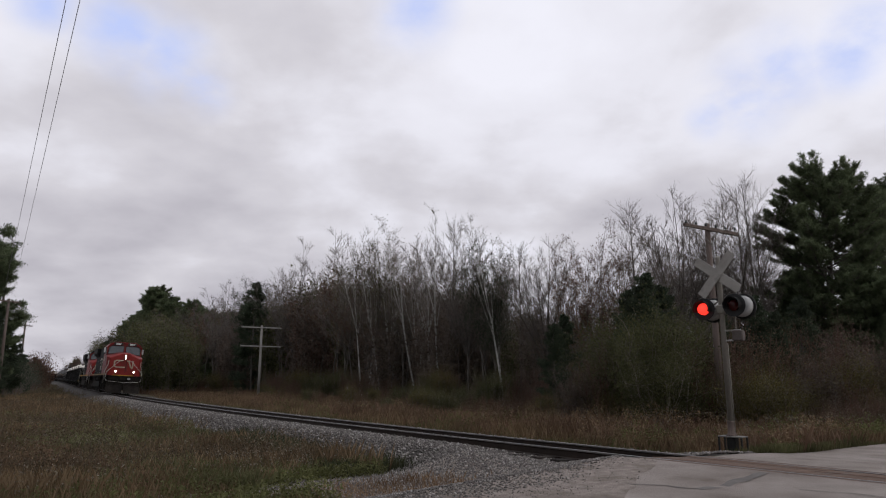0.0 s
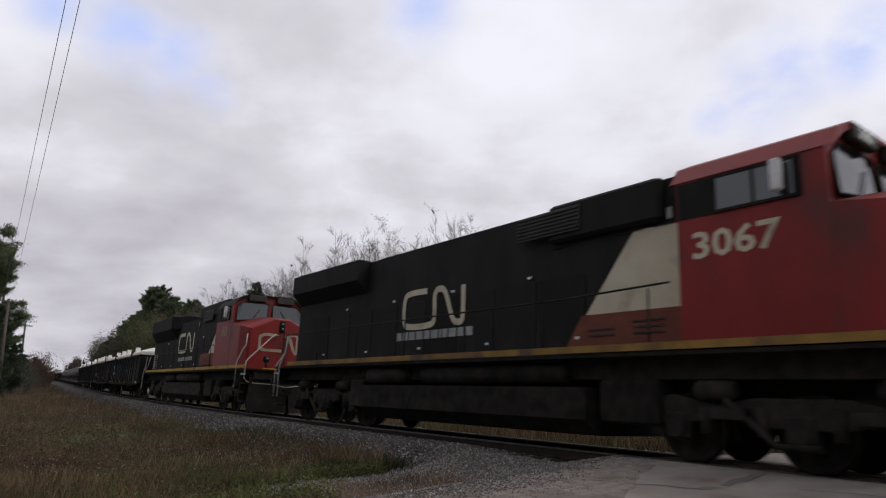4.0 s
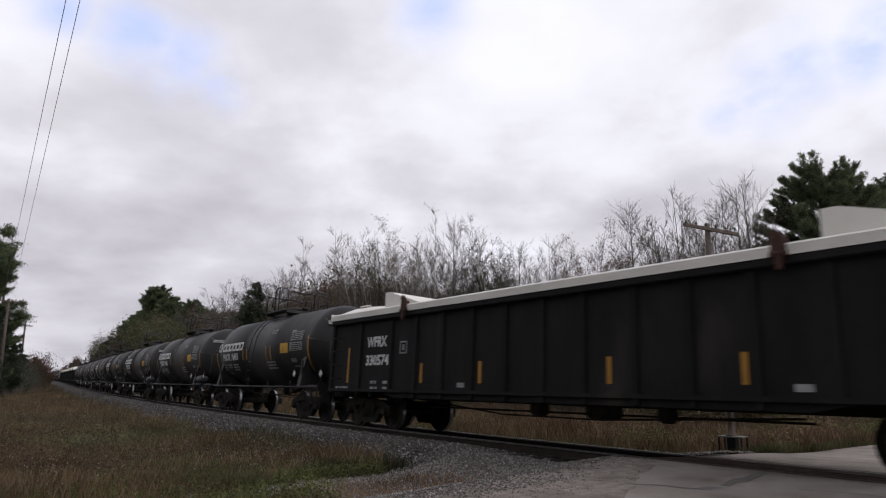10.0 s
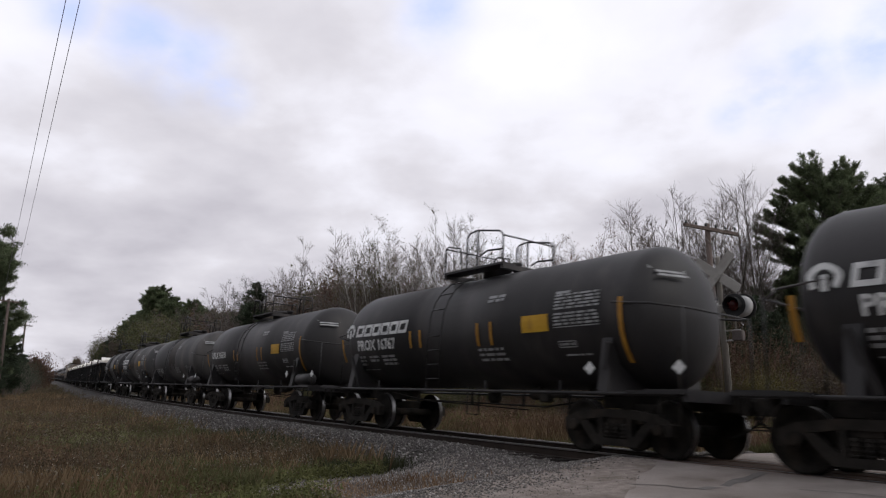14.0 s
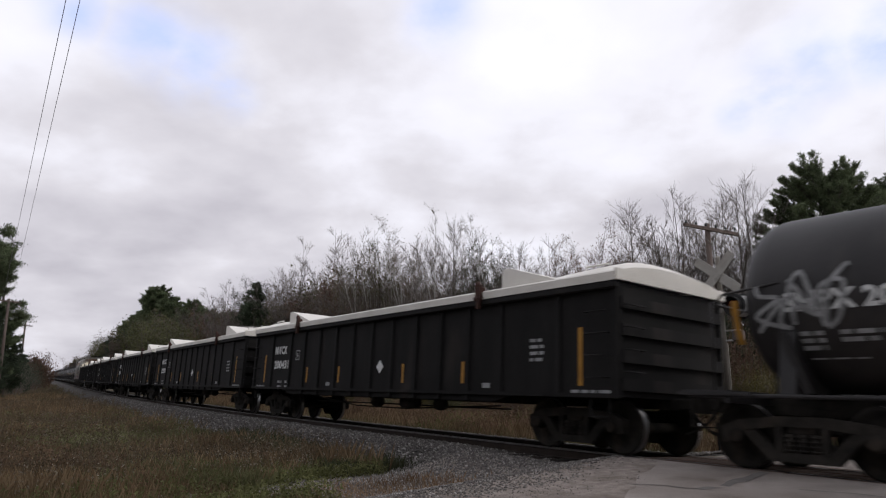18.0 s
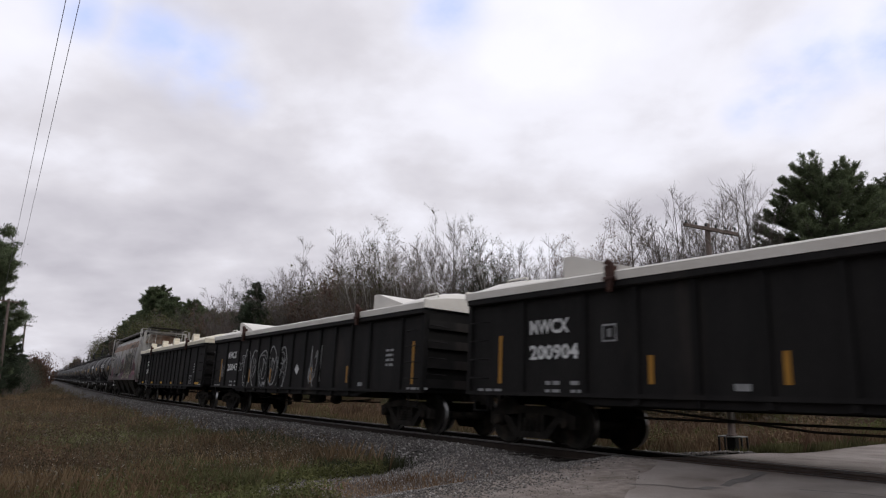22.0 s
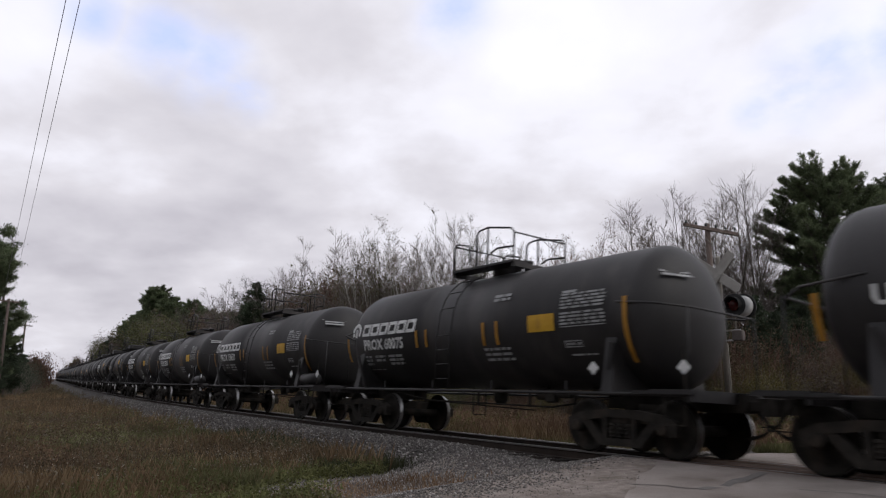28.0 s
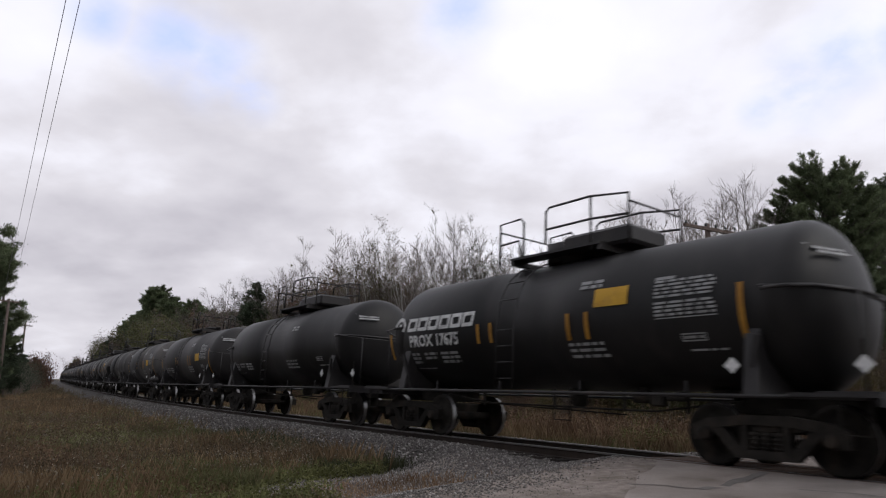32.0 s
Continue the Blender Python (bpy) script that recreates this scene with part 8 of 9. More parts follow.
# the wood's tall trees: kind, bearing, distance ahead, rise of the top
HERO_TREES = [
    ("fan", -0.169, 42, 0.241),
    ("fan", -0.196, 45, 0.222),
    ("maple", -0.224, 47, 0.189),
    ("slim", -0.248, 50, 0.173),
    ("dark", -0.236, 52, 0.165),
    ("olive", -0.102, 42, 0.238),
    ("white", -0.113, 41, 0.227),
    ("birch", -0.082, 44, 0.216),
    ("birch", -0.034, 40, 0.243),
    ("birch", -0.011, 41, 0.247),
    ("slim", 0.007, 42, 0.247),
    ("maple", 0.037, 44, 0.213),
    ("dark", 0.024, 46, 0.204),
    ("white", 0.086, 39, 0.247),
    ("thin", 0.066, 43, 0.209),
    ("thin", 0.077, 41, 0.187),
    ("slim", 0.115, 42, 0.207),
    ("maple", 0.159, 38, 0.218),
    ("fan", 0.184, 42, 0.196),
    ("rust", 0.216, 36, 0.236),
    ("rust", 0.241, 37, 0.229),
    ("olive", 0.266, 38, 0.207),
    ("slim", 0.302, 34, 0.281),
    ("maple", 0.366, 35, 0.302),
    ("fan", 0.34, 37, 0.27),
    ("fan", 0.388, 36, 0.28),
    ("dark", 0.423, 35, 0.243),
    ("maple", 0.439, 34, 0.27),
    ("slim", 0.464, 33, 0.3),
    ("slim", 0.48, 33, 0.311),
    ("slim", 0.497, 32, 0.267),
    ("dark", 0.401, 34, 0.236),
    ("dark", 0.316, 36, 0.218),
    ("maple", -0.328, 62, 0.151),
    ("thin", -0.292, 60, 0.154),
    ("thin", -0.28, 58, 0.147),
    ("dark", -0.309, 62, 0.13),
    ("olive", -0.264, 54, 0.147),
    ("dark", -0.343, 68, 0.125),
    ("rust", -0.36, 74, 0.121),
    ("maple", -0.373, 80, 0.123),
    ("olive", -0.143, 44, 0.2),
    ("rust", -0.125, 43, 0.182),
    ("olive", -0.056, 43, 0.209),
    ("dark", 0.136, 41, 0.191),
    ("broad", 0.585, 33, 0.342),
    ("broad", 0.705, 36, 0.305),
    ("pine", 0.640, 30, 0.165),
    ("pine", 0.545, 34, 0.160),
    ("pine", 0.690, 29, 0.150),
    ("pine", -0.432, 98, 0.138),
    ("pine", -0.448, 94, 0.108),
    ("pine", -0.408, 96, 0.122),
    ("pine", -0.383, 92, 0.118),
    ("pine", -0.46, 106, 0.095),
    ("pine", -0.396, 90, 0.1),
    ("pine", -0.475, 118, 0.085),
    ("olive", -0.494, 125, 0.078),
    ("olive", -0.506, 135, 0.071),
    ("rust", -0.399, 84, 0.095),
    ("tiered", -0.672, 62, 0.232),
    ("pine", -0.708, 58, 0.209),
]
# tall growth on the near bank: bearing, distance ahead, rise
BANK = [(-0.694, 55, 0.112), (-0.717, 52, 0.125), (-0.679, 57, 0.099), (-0.664, 60, 0.084), (-0.684, 48, 0.073), (-0.651, 64, 0.065), (-0.638, 70, 0.048), (-0.626, 78, 0.033), (-0.663, 55, 0.039), (-0.64, 66, 0.027), (-0.616, 88, 0.018), (-0.703, 46, 0.056), (-0.608, 100, 0.006), (-0.628, 76, 0.016)]


def skyline(b):
    for (a, p), (c, q) in zip(SKYLINE, SKYLINE[1:]):
        if a <= b <= c:
            return p + (q - p) * (b - a) / (c - a)
    return SKYLINE[0][1] if b < SKYLINE[0][0] else SKYLINE[-1][1]


def build_woods():
    rnd = random.Random(11)

    def model(name, parts, label, category, group, height):
        return kind_of_plant(name, parts, label, category, group), height

    G = "bare trees of the woods"
    fan_tree = model("bare_tree", crown_tree(21, 14.0, 2, 0.36, 6, 0.17, 0.085, 0.7, limbs_n=11), "tall bare grey tree, two stems spreading to a fan", "tree", G, 14.0)
    maple = model("bare_tree", crown_tree(22, 14.0, 1, 0.34, 10, 0.24, 0.10, 0.6, M_DEAD, 200, limbs_n=12), "tall bare tree with a broad rounded crown", "tree", G, 14.0)
    slim = model("bare_tree", crown_tree(23, 14.0, 1, 0.36, 1, reach=0.17, rise=0.8, limbs_n=30), "slender bare tree with steep thin branches", "tree", G, 14.0)
    birch = model("birch_tree", crown_tree(24, 14.0, 3, 0.48, 4, 0.10, 0.075, 0.8, M_DEAD, 220, M_BIRCH, high_leaves=True, limbs_n=9), "pale-barked birch clump with the last leaves on top", "tree", G, 14.0)
    white = model("birch_tree", crown_tree(25, 14.0, 2, 0.50, 5, 0.12, 0.08, 0.8, M_OLIVE, 380, M_BIRCH, high_leaves=True, limbs_n=9), "two slender white birch stems, few olive leaves", "tree", G, 14.0)
    olive = model("bare_tree", crown_tree(26, 12.0, 2, 0.34, 5, 0.18, 0.10, 0.6, M_OLIVE, 2600, clump=0.25, limbs_n=10), "grey tree thinly hung with olive leaves", "tree", G, 12.0)
    rust = model("bare_tree", crown_tree(27, 12.0, 2, 0.34, 6, 0.18, 0.10, 0.65, M_AMBER, 1900, None, M_REDTWIG, clump=0.2, limbs_n=10), "tree with rusty last leaves and reddish twigs", "tree", G, 12.0)
    dark = model("bare_tree", crown_tree(28, 12.0, 3, 0.36, 4, 0.15, 0.085, 0.7, limbs_n=10), "clump of three dark bare stems", "tree", G, 12.0)
    bare = [fan_tree, maple, slim, birch, white, olive, rust, dark]
    spruces = [model("spruce_tree", spruce_tree(50 + i, h), "dark green spruce tree with drooping dense boughs", "tree", "dark conifers of the woods", h) for i, h in enumerate((6.0, 8.0))]
    broad_pine = model("pine_tree", white_pine(70, 13.3, 0.27, 0.08), "tall broad white pine with dense feathery boughs", "tree", "pines of the woods", 13.3)
    pine = model("pine_tree", white_pine(71, 12.0, 0.23, 0.06, tuft=0.30), "dark green pine tree with tiered needle boughs", "tree", "pines of the woods", 12.0)
    thin_pine = model("leafy_tree", crown_tree(29, 12.0, 2, 0.32, 4, 0.12, 0.09, 0.7, M_SPRUCE, 8500, clump=0.2, limbs_n=12), "tall tree still hung with dark green leaves", "tree", G, 12.0)
    tiered_pine = model("pine_tree", pine_tree(73, 14.0, reach=0.30, start=0.30, dense=1.5, tuft=0.36, gap=2.6), "tall white pine with open level tiers of boughs", "tree", "pines of the woods", 14.0)
    B = "bushes at the wood's edge"
    olive_bush = model("bush", shrub(90, 2.6, M_OLIVE, 20000, M_TWIG), "dense olive green bush with small leaves", "bush", B, 2.6)
    brown_bush = model("bush", shrub(91, 2.2, M_BROWN, 2600, M_REDTWIG), "brown thicket of thin stems and dead leaves", "bush", B, 2.2)
    rust_bush = model("bush", shrub(92, 2.8, M_RUST, 1500, M_REDTWIG), "thin reddish brown bush with rusty leaves", "bush", B, 2.8)
    yellow_bush = model("bush", shrub(93, 2.4, M_YELLOWLEAF, 12000, M_TWIG), "yellowing green bush with small leaves", "bush", B, 2.4)
    bare_bush = model("bush", shrub(94, 3.2, M_DEAD, 1800, M_REDTWIG), "tall dark thicket of bare stems", "bush", B, 3.2)
    tall_brown = model("thicket", thicket(95, 6.0, M_DEAD, 6500, M_TWIG), "tall brown stand of saplings with dead leaves", "thicket", B, 6.0)
    tall_red = model("thicket", thicket(96, 6.0, M_SAPLING, 6500, M_REDTWIG), "tall reddish brown stand of crowded saplings", "thicket", B, 6.0)
    tall_olive = model("thicket", thicket(97, 5.5, M_OLIVE, 8000, M_TWIG), "tall olive green stand of leafy saplings", "thicket", B, 5.5)
    green_bush = model("bush", shrub(98, 5.0, M_SPRUCE, 16000, M_TWIG), "large dark green bush with dense small leaves", "bush", B, 5.0)
    red_bush = model("bush", thicket(99, 4.0, M_RUST, 4500, M_REDTWIG), "large reddish bush with rusty leaves", "bush", B, 4.0)

    def put(model, s, off, size):
        plant(model[0], s, off, turn=rnd.uniform(0, 6.28), size=size / model[1])

    def lone(model, bearing, ahead, rise):
        plant(model[0], at=(bearing * ahead, ahead), turn=rnd.uniform(0, 6.28), size=(1.3 + rise * ahead + 0.6) / model[1])

    # the tall trees of the wood's front, one by one
    for kind, bearing, ahead, rise in HERO_TREES:
        while bearing > -0.6 and near_line(bearing * ahead, ahead)[1] > -17.5:
            ahead += 1.5
        lone({"fan": fan_tree, "maple": maple, "slim": slim, "birch": birch, "white": white, "olive": olive, "rust": rust, "dark": dark, "pine": pine, "broad": broad_pine, "thin": thin_pine, "tiered": tiered_pine, "spruce": spruces[1]}[kind], bearing, ahead, rise)
    # lower trees between and behind them
    for i in range(110):
        s = rnd.uniform(-8, 60) if i < 75 else rnd.uniform(60, 170)
        off = -rnd.uniform(20, 42)
        p = beside(s, off)
        b = p.x / p.y if p.y > 1 else 9
        if not -0.62 < b < 0.52:
            continue
        top = 1.3 + p.y * skyline(b) * rnd.uniform(0.50, 0.72)
        put(rnd.choice(bare), s, off, min(max(top, 4.0), 19.0))
    for i in range(34):
        s, off = rnd.uniform(-5, 120), -rnd.uniform(19, 34)
        p = beside(s, off)
        if p.y > 1 and p.x / p.y < 0.6:
            put(rnd.choice(spruces), s, off, rnd.uniform(0.30, 0.50) * (1.3 + p.y * skyline(p.x / p.y)))
    # crowded saplings close the wood below the crowns
    for i in range(170):
        s = rnd.uniform(-8, 95) if i < 140 else rnd.uniform(95, 170)
        off = -rnd.uniform(18, 36)
        p = beside(s, off)
        b = p.x / p.y if p.y > 1 else 9
        if b > 0.62:
            continue
        top = 1.3 + p.y * min(0.62 * skyline(b), 0.140 if b < 0.05 else 0.10) * rnd.uniform(0.7, 1.05)
        put((tall_brown, tall_red, tall_brown, tall_olive, tall_red, tall_brown)[i % 6], s, off, max(top, 3.0))
    # low growth at the wood's edge
    for i in range(105):
        s = rnd.uniform(-6, 90) if i < 85 else rnd.uniform(90, 200)
        put((brown_bush, bare_bush, olive_bush, brown_bush, rust_bush, bare_bush, yellow_bush)[i % 7], s, -rnd.uniform(14.0, 18.5), rnd.uniform(1.3, 2.6))
    # far woods along the line, closing the view at its end
    for i in range(85):
        s, off = rnd.uniform(120, 330), -rnd.uniform(12, 34)
        p = beside(s, off)
        top = 1.3 + p.y * max(skyline(p.x / p.y), 0.05) * rnd.uniform(0.75, 1.0)
        put((tall_brown, tall_red, pine, tall_olive, spruces[0], dark)[i % 6], s, off, min(max(top, 4.0), 15.0))
    for i in range(80):
        s, off = rnd.uniform(300, 460), rnd.uniform(-40, 26)
        if abs(off) > 8:
            put(rnd.choice([tall_brown, tall_red, pine, spruces[0], tall_olive]), s, off, rnd.uniform(7, 12))
    # unseen trees added behind the camera, over the road's side, to block sky light
    for i in range(40):
        a = radians(rnd.uniform(150, 305))
        d = rnd.uniform(15, 34)
        x, y = d * math.sin(a), d * math.cos(a)
        if near_line(x, y)[1] > 8:
            m = rnd.choice([pine, broad_pine] + spruces + bare[:2])
            plant(m[0], at=(x, y), turn=rnd.uniform(0, 6.28), size=rnd.uniform(9, 15) / m[1])
    # the bank on the camera's side
    for bearing, ahead, rise in BANK:
        lone(spruces[int(ahead) % 2] if 1.6 + rise * ahead > 3.6 else green_bush, bearing, ahead, rise)
    for bearing, ahead, rise in ((-0.606, 112, 0.036), (-0.598, 118, 0.026)):
        lone(red_bush, bearing, ahead, rise)
    for i in range(26):
        s, off = rnd.uniform(95, 260), rnd.uniform(10, 19)
        p = beside(s, off)
        put((tall_brown, red_bush, green_bush)[i % 3], s, off, rnd.uniform(2.0, 4.2))
    # single conifers and bushes that stand out
    for bearing, ahead, rise in ((0.305, 27, 0.150), (0.335, 28, 0.132), (0.28, 28, 0.125), (0.185, 33, 0.088), (0.165, 31, 0.075), (-0.285, 82, 0.138), (0.47, 26, 0.115), (0.50, 25, 0.09), (0.54, 27, 0.11), (0.42, 27, 0.09)):
        lone(spruces[1], bearing, ahead, rise)
    for bearing, ahead, rise in ((0.305, 25, 0.078), (0.345, 25.5, 0.070), (0.265, 26, 0.058), (0.325, 23, 0.03), (-0.405, 88, 0.075), (-0.425, 90, 0.085), (-0.44, 95, 0.06), (-0.39, 84, 0.06)):
        lone(olive_bush if ahead < 40 else tall_olive, bearing, ahead, rise)
    for bearing, ahead, rise in ((0.45, 22, -0.005), (0.49, 21.5, 0.0), (0.61, 23, 0.01)):
        lone(yellow_bush, bearing, ahead, rise)
    for bearing, ahead, rise in ((0.40, 25, 0.055), (0.43, 24, 0.035), (0.375, 24, 0.03), (0.46, 24.5, 0.05), (0.52, 24, 0.045), (0.56, 23, 0.03), (0.60, 24, 0.06), (0.65, 23.5, 0.05), (0.24, 25, 0.03), (0.20, 26, 0.02)):
        lone((bare_bush, brown_bush, tall_brown)[int(bearing * 100) % 3], bearing, ahead, rise)
    # knee-high brush in the strip between the rails and the wood
    for i in range(70):
        put((yellow_bush, brown_bush, bare_bush, olive_bush, brown_bush)[i % 5], 3.5 + 60 * rnd.random() ** 1.7, -rnd.uniform(8.5, 14.5), rnd.uniform(0.6, 1.35))
    for m in bare + spruces + [broad_pine, pine, thin_pine, olive_bush, brown_bush, rust_bush, yellow_bush, bare_bush, tall_brown, tall_red, tall_olive, green_bush, red_bush]:
        if m[0].name not in USED:
            put(m, rnd.uniform(20, 60), -30, m[1])


build_woods()


def weeds(name, count, area, height, width, mat, label, seed, bunch=0.0, close=False):
    """Blades and stalks on a stretch beside the track: area is (s from, s to, off from, off to)."""
    rnd = np.random.RandomState(seed)
    # nearer ground gets more of them
    s = area[0] + (area[1] - area[0]) * rnd.rand(count) ** 1.8
    off = rnd.uniform(area[2], area[3], count)
    if bunch:
        k = rnd.rand(count // 9 + 1, 2)
        idx = rnd.randint(0, len(k), count)
        s = area[0] + (area[1] - area[0]) * k[idx, 0] ** 1.8 + rnd.normal(size=count) * bunch
        off = area[2] + (area[3] - area[2]) * k[idx, 1] + rnd.normal(size=count) * bunch
    keep = ((s > np.where((off < -3.4) | (off > 6), 2.2, ROAD_A + 0.5)) | (s < ROAD_B - 0.5))
    s, off = s[keep], off[keep]
    keep = ~((s > 0) & (s < 6.0 + 0.5 * np.sin(off * 1.7)) & (off > 0)) | bool(close)
    s, off = s[keep], off[keep]
    patch = np.array([noise.noise((a * 0.22, b * 0.22, seed)) for a, b in zip(s, off)])
    ok = patch > -0.32
    s, off, patch = s[ok], off[ok], patch[ok]
    n = len(s)
    base = np.array([tuple(beside(a, b, land(a, b) - 0.02)) for a, b in zip(s, off)])
    h = height * (0.62 + 0.6 * patch[:, None]) * rnd.uniform(0.55, 1.25, (n, 1))
    h = np.maximum(h, 0.12)
    a = rnd.uniform(0, 2 * np.pi, n)
    lean = np.stack([np.cos(a), np.sin(a), np.zeros(n)], 1) * h * rnd.uniform(0.03, 0.45, (n, 1))
    a2 = rnd.uniform(0, 2 * np.pi, n)
    side = np.stack([np.cos(a2), np.sin(a2), np.zeros(n)], 1) * width * rnd.uniform(0.6, 1.5, (n, 1))
    up = np.array([0, 0, 1.0])
    v = np.stack([base - side / 2, base + side / 2, base + lean * 0.4 + up * h * 0.6 + side * 0.35, base + lean + up * h], 1).reshape(-1, 3)
    k = np.arange(n)[:, None] * 4
    f = np.concatenate([k + [0, 1, 2], k + [0, 2, 3]], 1).reshape(-1, 3)
    ob = new(name, mesh_from(name, v, f, mat))
    return tagged(ob, label, "grass", kind="stuff")


weeds("green_grass", 125000, (5.6, 48, 3.5, 13), 0.30, 0.0065, M_GREEN, "matted green and olive grass beside the ballast", 1)
weeds("dry_grass", 48000, (5.6, 75, 3.7, 14), 0.58, 0.006, M_DRY, "tall tan dry grass on the trackside", 2, 0.22)
weeds("brown_weeds", 40000, (6.8, 110, 3.7, 13), 0.48, 0.007, M_BROWN, "dead brown weeds along the track", 3, 0.30)
weeds("dry_grass", 70000, (2.3, 70, -3.9, -15), 0.62, 0.0065, M_DRY, "tall tan grass beyond the rails", 4, 0.30)
weeds("brown_weeds", 60000, (2.6, 130, -4.6, -17), 0.80, 0.008, M_REDHERB, "dense rust-brown dead weeds beyond the rails", 5, 0.35)
weeds("green_grass", 34000, (2.3, 50, -3.3, -8), 0.34, 0.009, M_VERGE, "low green grass beyond the rails", 6)
weeds("green_grass", 14000, (2.2, 9, -3.3, -9), 0.28, 0.008, M_VERGE, "short green grass along the road's verge", 16)
weeds("dry_grass", 14000, (-9.6, -45, -4, -20), 0.80, 0.018, M_DRY, "tall tan grass beyond the road", 8, 0.3)
weeds("brown_weeds", 14000, (-9.6, -60, -4, -22), 0.9, 0.02, M_BROWN, "brown dead weeds beyond the road", 9, 0.3)
weeds("green_grass", 16000, (2.4, 7.5, 6.3, 12.5), 0.30, 0.006, M_GREEN, "short green grass close to the road's edge", 20, close=True)
weeds("dry_grass", 9000, (2.6, 7.5, 6.5, 12.5), 0.42, 0.0055, M_DRY, "tan dry grass close to the road's edge", 26, 0.2, close=True)
weeds("brown_weeds", 15000, (38, 190, 2.9, 12), 0.55, 0.022, M_BROWN, "brown dead weeds along the far trackside", 28, 0.4)
weeds("green_grass", 9000, (38, 190, 2.9, 12), 0.42, 0.022, M_GREEN, "olive grass along the far trackside", 29, 0.4)
weeds("dry_straw", 4200, (3.5, 5.1, 3.1, 5.5), 0.24, 0.006, M_STRAW, "orange-tan straw tufts at the road's edge", 12, 0.16, close=True)
weeds("dark_weeds", 12000, (6.3, 15, 2.9, 4.4), 0.40, 0.009, M_WEED, "dark green weeds at the ballast's foot", 13, 0.18, close=True)
weeds("brown_weeds", 2600, (8, 60, 2.2, 3.9), 0.26, 0.007, M_BROWN, "thin weeds growing through the ballast", 18, 0.15)


def herbs(name, count, area, height, mat, label, seed, leaf=0.055, per=16, patch_at=-0.15, patch=0.3):
    """Leafy herbs and dead flower stalks: small leaves set round upright stems, growing in drifts."""
    rnd = np.random.RandomState(seed)
    s = area[0] + (area[1] - area[0]) * rnd.rand(count) ** 1.8
    off = rnd.uniform(area[2], area[3], count)
    drift = np.array([noise.noise((a * patch, b * patch, seed * 1.7)) for a, b in zip(s, off)])
    ok = drift > patch_at
    s, off, drift = s[ok], off[ok], drift[ok]
    n = len(s)
    base = np.array([tuple(beside(a, b, land(a, b))) for a, b in zip(s, off)])
    h = height * rnd.uniform(0.45, 1.1, n) * np.clip(0.6 + 0.9 * drift, 0.35, 1.3)
    lean = rnd.normal(size=(n, 2)) * 0.16
    f = rnd.uniform(0.08, 1.0, (n, per)) ** 0.8
    c = np.repeat(base[:, None], per, 1)
    c[..., 2] += f * h[:, None]
    c[..., :2] += lean[:, None] * (f * h[:, None])[..., None] + rnd.normal(size=(n, per, 2)) * 0.045 * (0.4 + h[:, None, None])
    ob = new(name, leaves(name, c.reshape(-1, 3), leaf, leaf * 0.42, mat, rnd=rnd))
    return tagged(ob, label, "weeds", kind="stuff")


herbs("leafy_weeds", 9000, (5.8, 30, 3.6, 12.5), 0.46, M_HERB, "olive green leafy weeds among the trackside grass", 41)
herbs("brown_herbs", 3600, (7.5, 45, 3.8, 13), 0.62, M_BROWN, "dead brown leafy stalks beside the track", 42, patch_at=0.04, patch=0.42)
herbs("red_herbs", 2400, (8.0, 40, 4.6, 13), 0.55, M_REDHERB, "reddish dead weeds beside the track", 43, patch_at=0.08, patch=0.4)
herbs("tall_stalks", 1500, (9, 45, 4.5, 12.5), 0.95, M_BROWN, "scattered tall dead stalks beside the track", 50, leaf=0.06, patch_at=-0.4)
herbs("pale_stalks", 900, (6, 32, 4.2, 12.5), 0.70, M_SEED, "pale dry flower stalks in the grass", 52, leaf=0.04, per=10, patch_at=0.0, patch=0.5)
herbs("dark_herbs", 2600, (5.6, 12, 3.0, 4.4), 0.42, M_WEED, "dark green herbs at the ballast's foot", 44, leaf=0.045)
herbs("leafy_weeds", 2500, (2.6, 7.5, 6.4, 12), 0.40, M_HERB, "olive green weeds close to the road's edge", 48)
herbs("red_herbs", 250, (3.0, 7.5, 6.8, 12), 0.45, M_REDHERB, "reddish dead weeds close to the road's edge", 49, patch_at=0.05, patch=0.6)
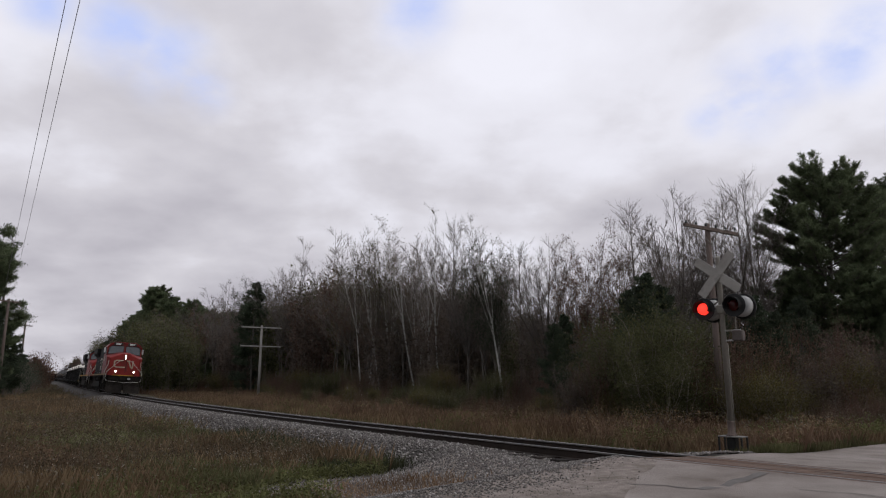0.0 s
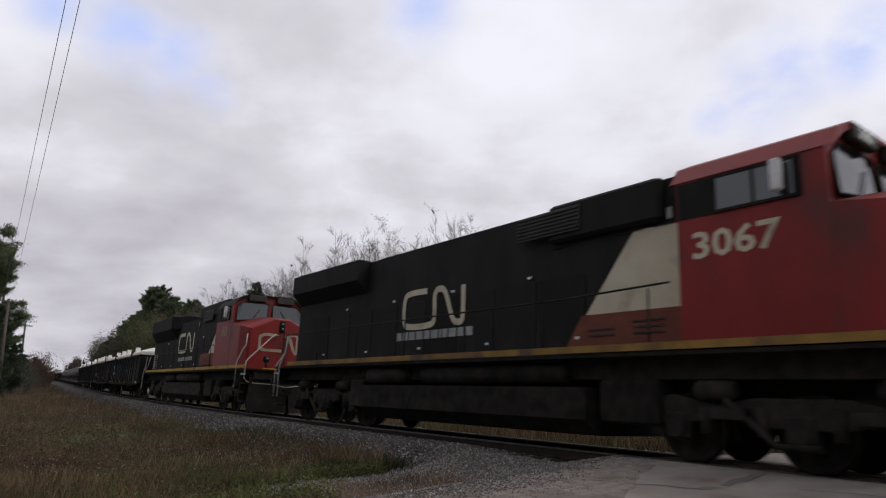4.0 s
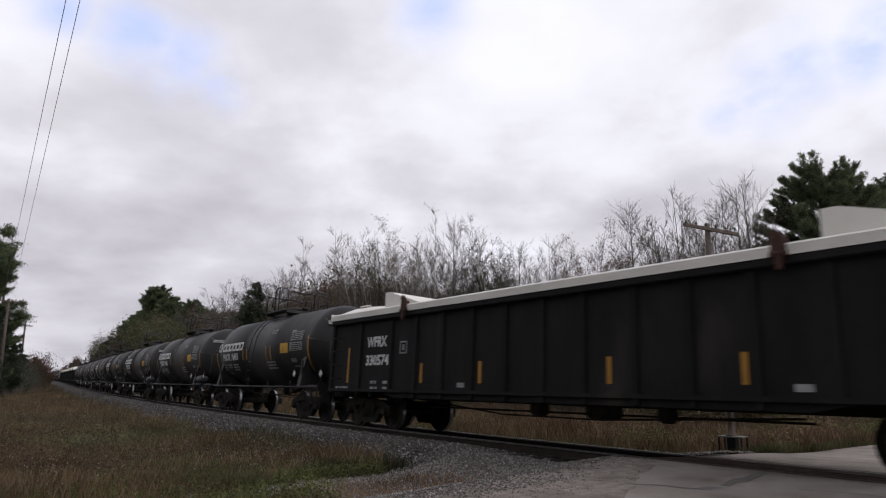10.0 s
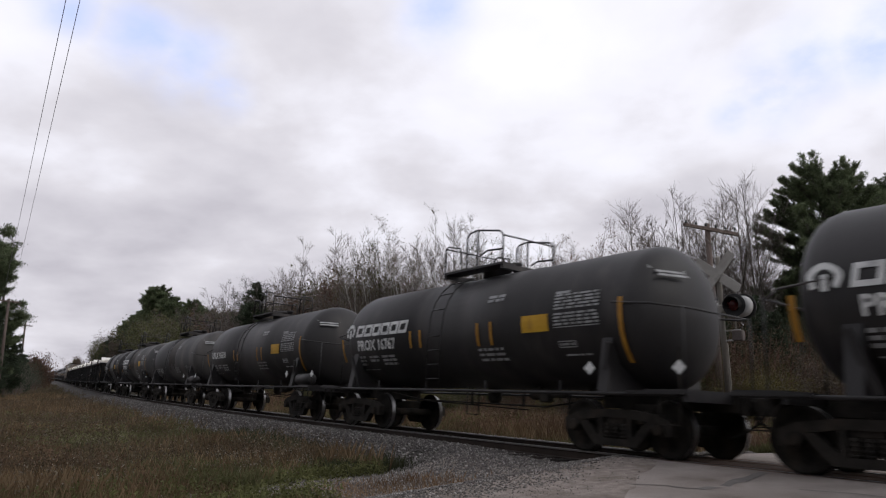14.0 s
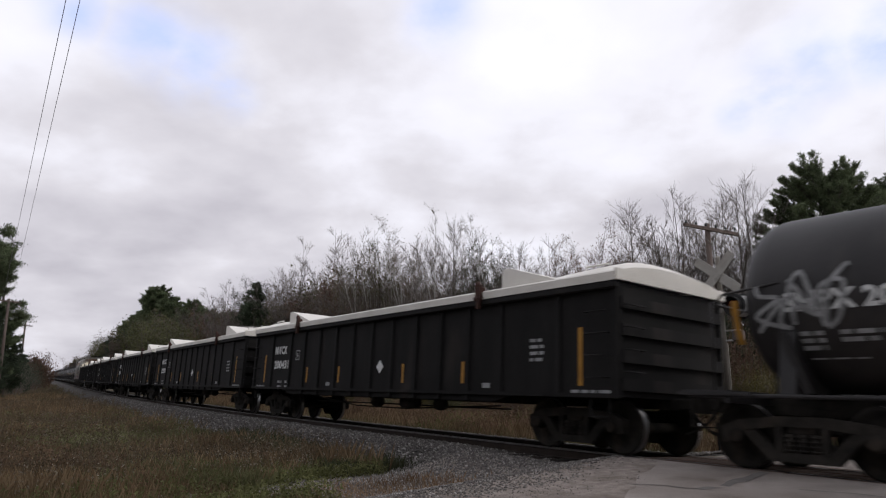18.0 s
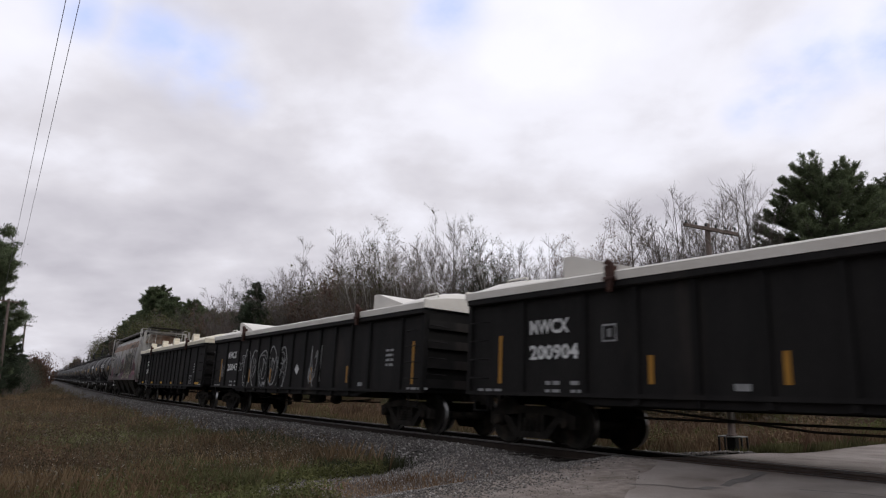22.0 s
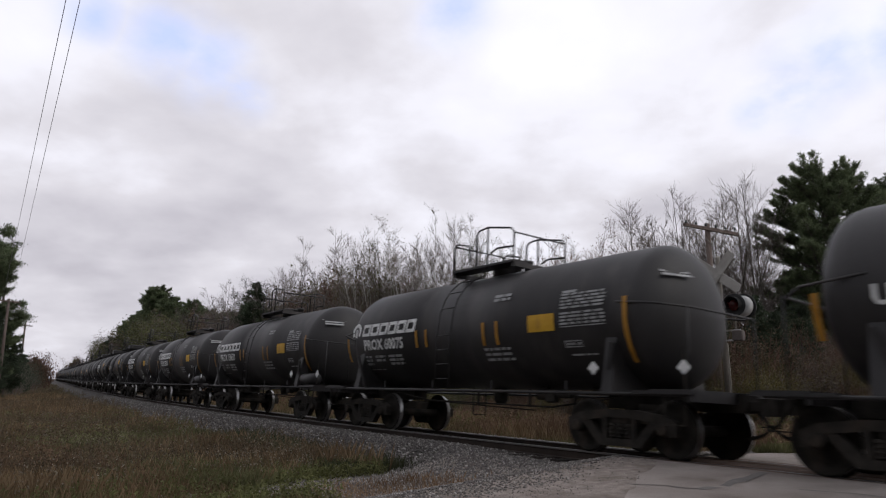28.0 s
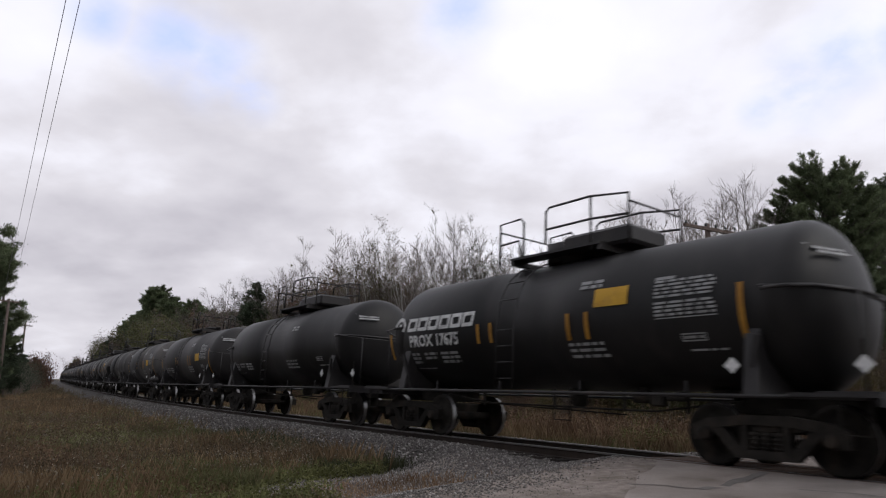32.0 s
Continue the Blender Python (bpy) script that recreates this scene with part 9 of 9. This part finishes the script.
herbs("brown_herbs", 8000, (2.6, 80, -4.6, -15), 0.95, M_DRY, "tall dead tan-brown stalks beyond the rails", 45, leaf=0.075, patch_at=-0.2)
herbs("leafy_weeds", 3800, (2.4, 60, -4.2, -15), 0.75, M_HERB, "olive leafy weeds beyond the rails", 46, leaf=0.075, patch_at=-0.05)
herbs("red_herbs", 6500, (2.8, 60, -5, -15), 0.90, M_REDHERB, "rust-brown dead herbs beyond the rails", 47, leaf=0.075, patch_at=0.05)


def seed_heads(count, area, height, label, seed):
    """Small pale heads on the tops of last summer's stalks."""
    rnd = np.random.RandomState(seed)
    k = rnd.rand(count, 2)
    s = area[0] + (area[1] - area[0]) * k[:, 0] ** 1.8
    off = area[2] + (area[3] - area[2]) * k[:, 1]
    base = np.array([tuple(beside(a, b, land(a, b))) for a, b in zip(s, off)])
    base[:, 2] += height * rnd.uniform(0.5, 1.0, count)
    c = np.repeat(base, 7, 0) + rnd.normal(size=(count * 7, 3)) * np.array([0.035, 0.035, 0.03])
    return tagged(new("seed_heads", leaves("seed_heads", c, 0.03, 0.016, M_SEED, rnd=rnd)), label, "grass", kind="stuff")


seed_heads(450, (6.2, 45, 4.0, 12), 0.55, "pale seed heads over the dead grass", 31)
seed_heads(900, (2.6, 30, -5, -13), 0.85, "pale seed heads on weeds beyond the rails", 32)


def motions():
    # the train runs by at a steady pace
    for ob, u, base in TRAIN:
        walk(ob, [(float(t), car_pose(u, float(t), base)) for t in range(33)])
    # the clouds drift slowly across
    walk(CLOUDS, [(0.0, pose(0, 0, 0, 0, 0, 0.3)), (16.0, pose(0, 0, 0, 0, 0, -1.7)), (32.0, pose(0, 0, 0, 0, 0, -3.7))])
    # the two crossing lamps flash in turn, once a second each
    tick = 1.0 / FPS
    for lens, k, at in LAMPS:
        rows, ang = [(0.0, pose(*at, 0, 0, 180.0 * k))], 180.0 * k
        for i in range(1, 64):
            t = i * 0.5 - 0.12
            for j in range(4):
                rows.append((t + j * tick, pose(*at, 0, 0, ang + 60.0 * j)))
            ang += 180.0
        rows.append((32.0, pose(*at, 0, 0, ang)))
        walk(lens, rows)


motions()
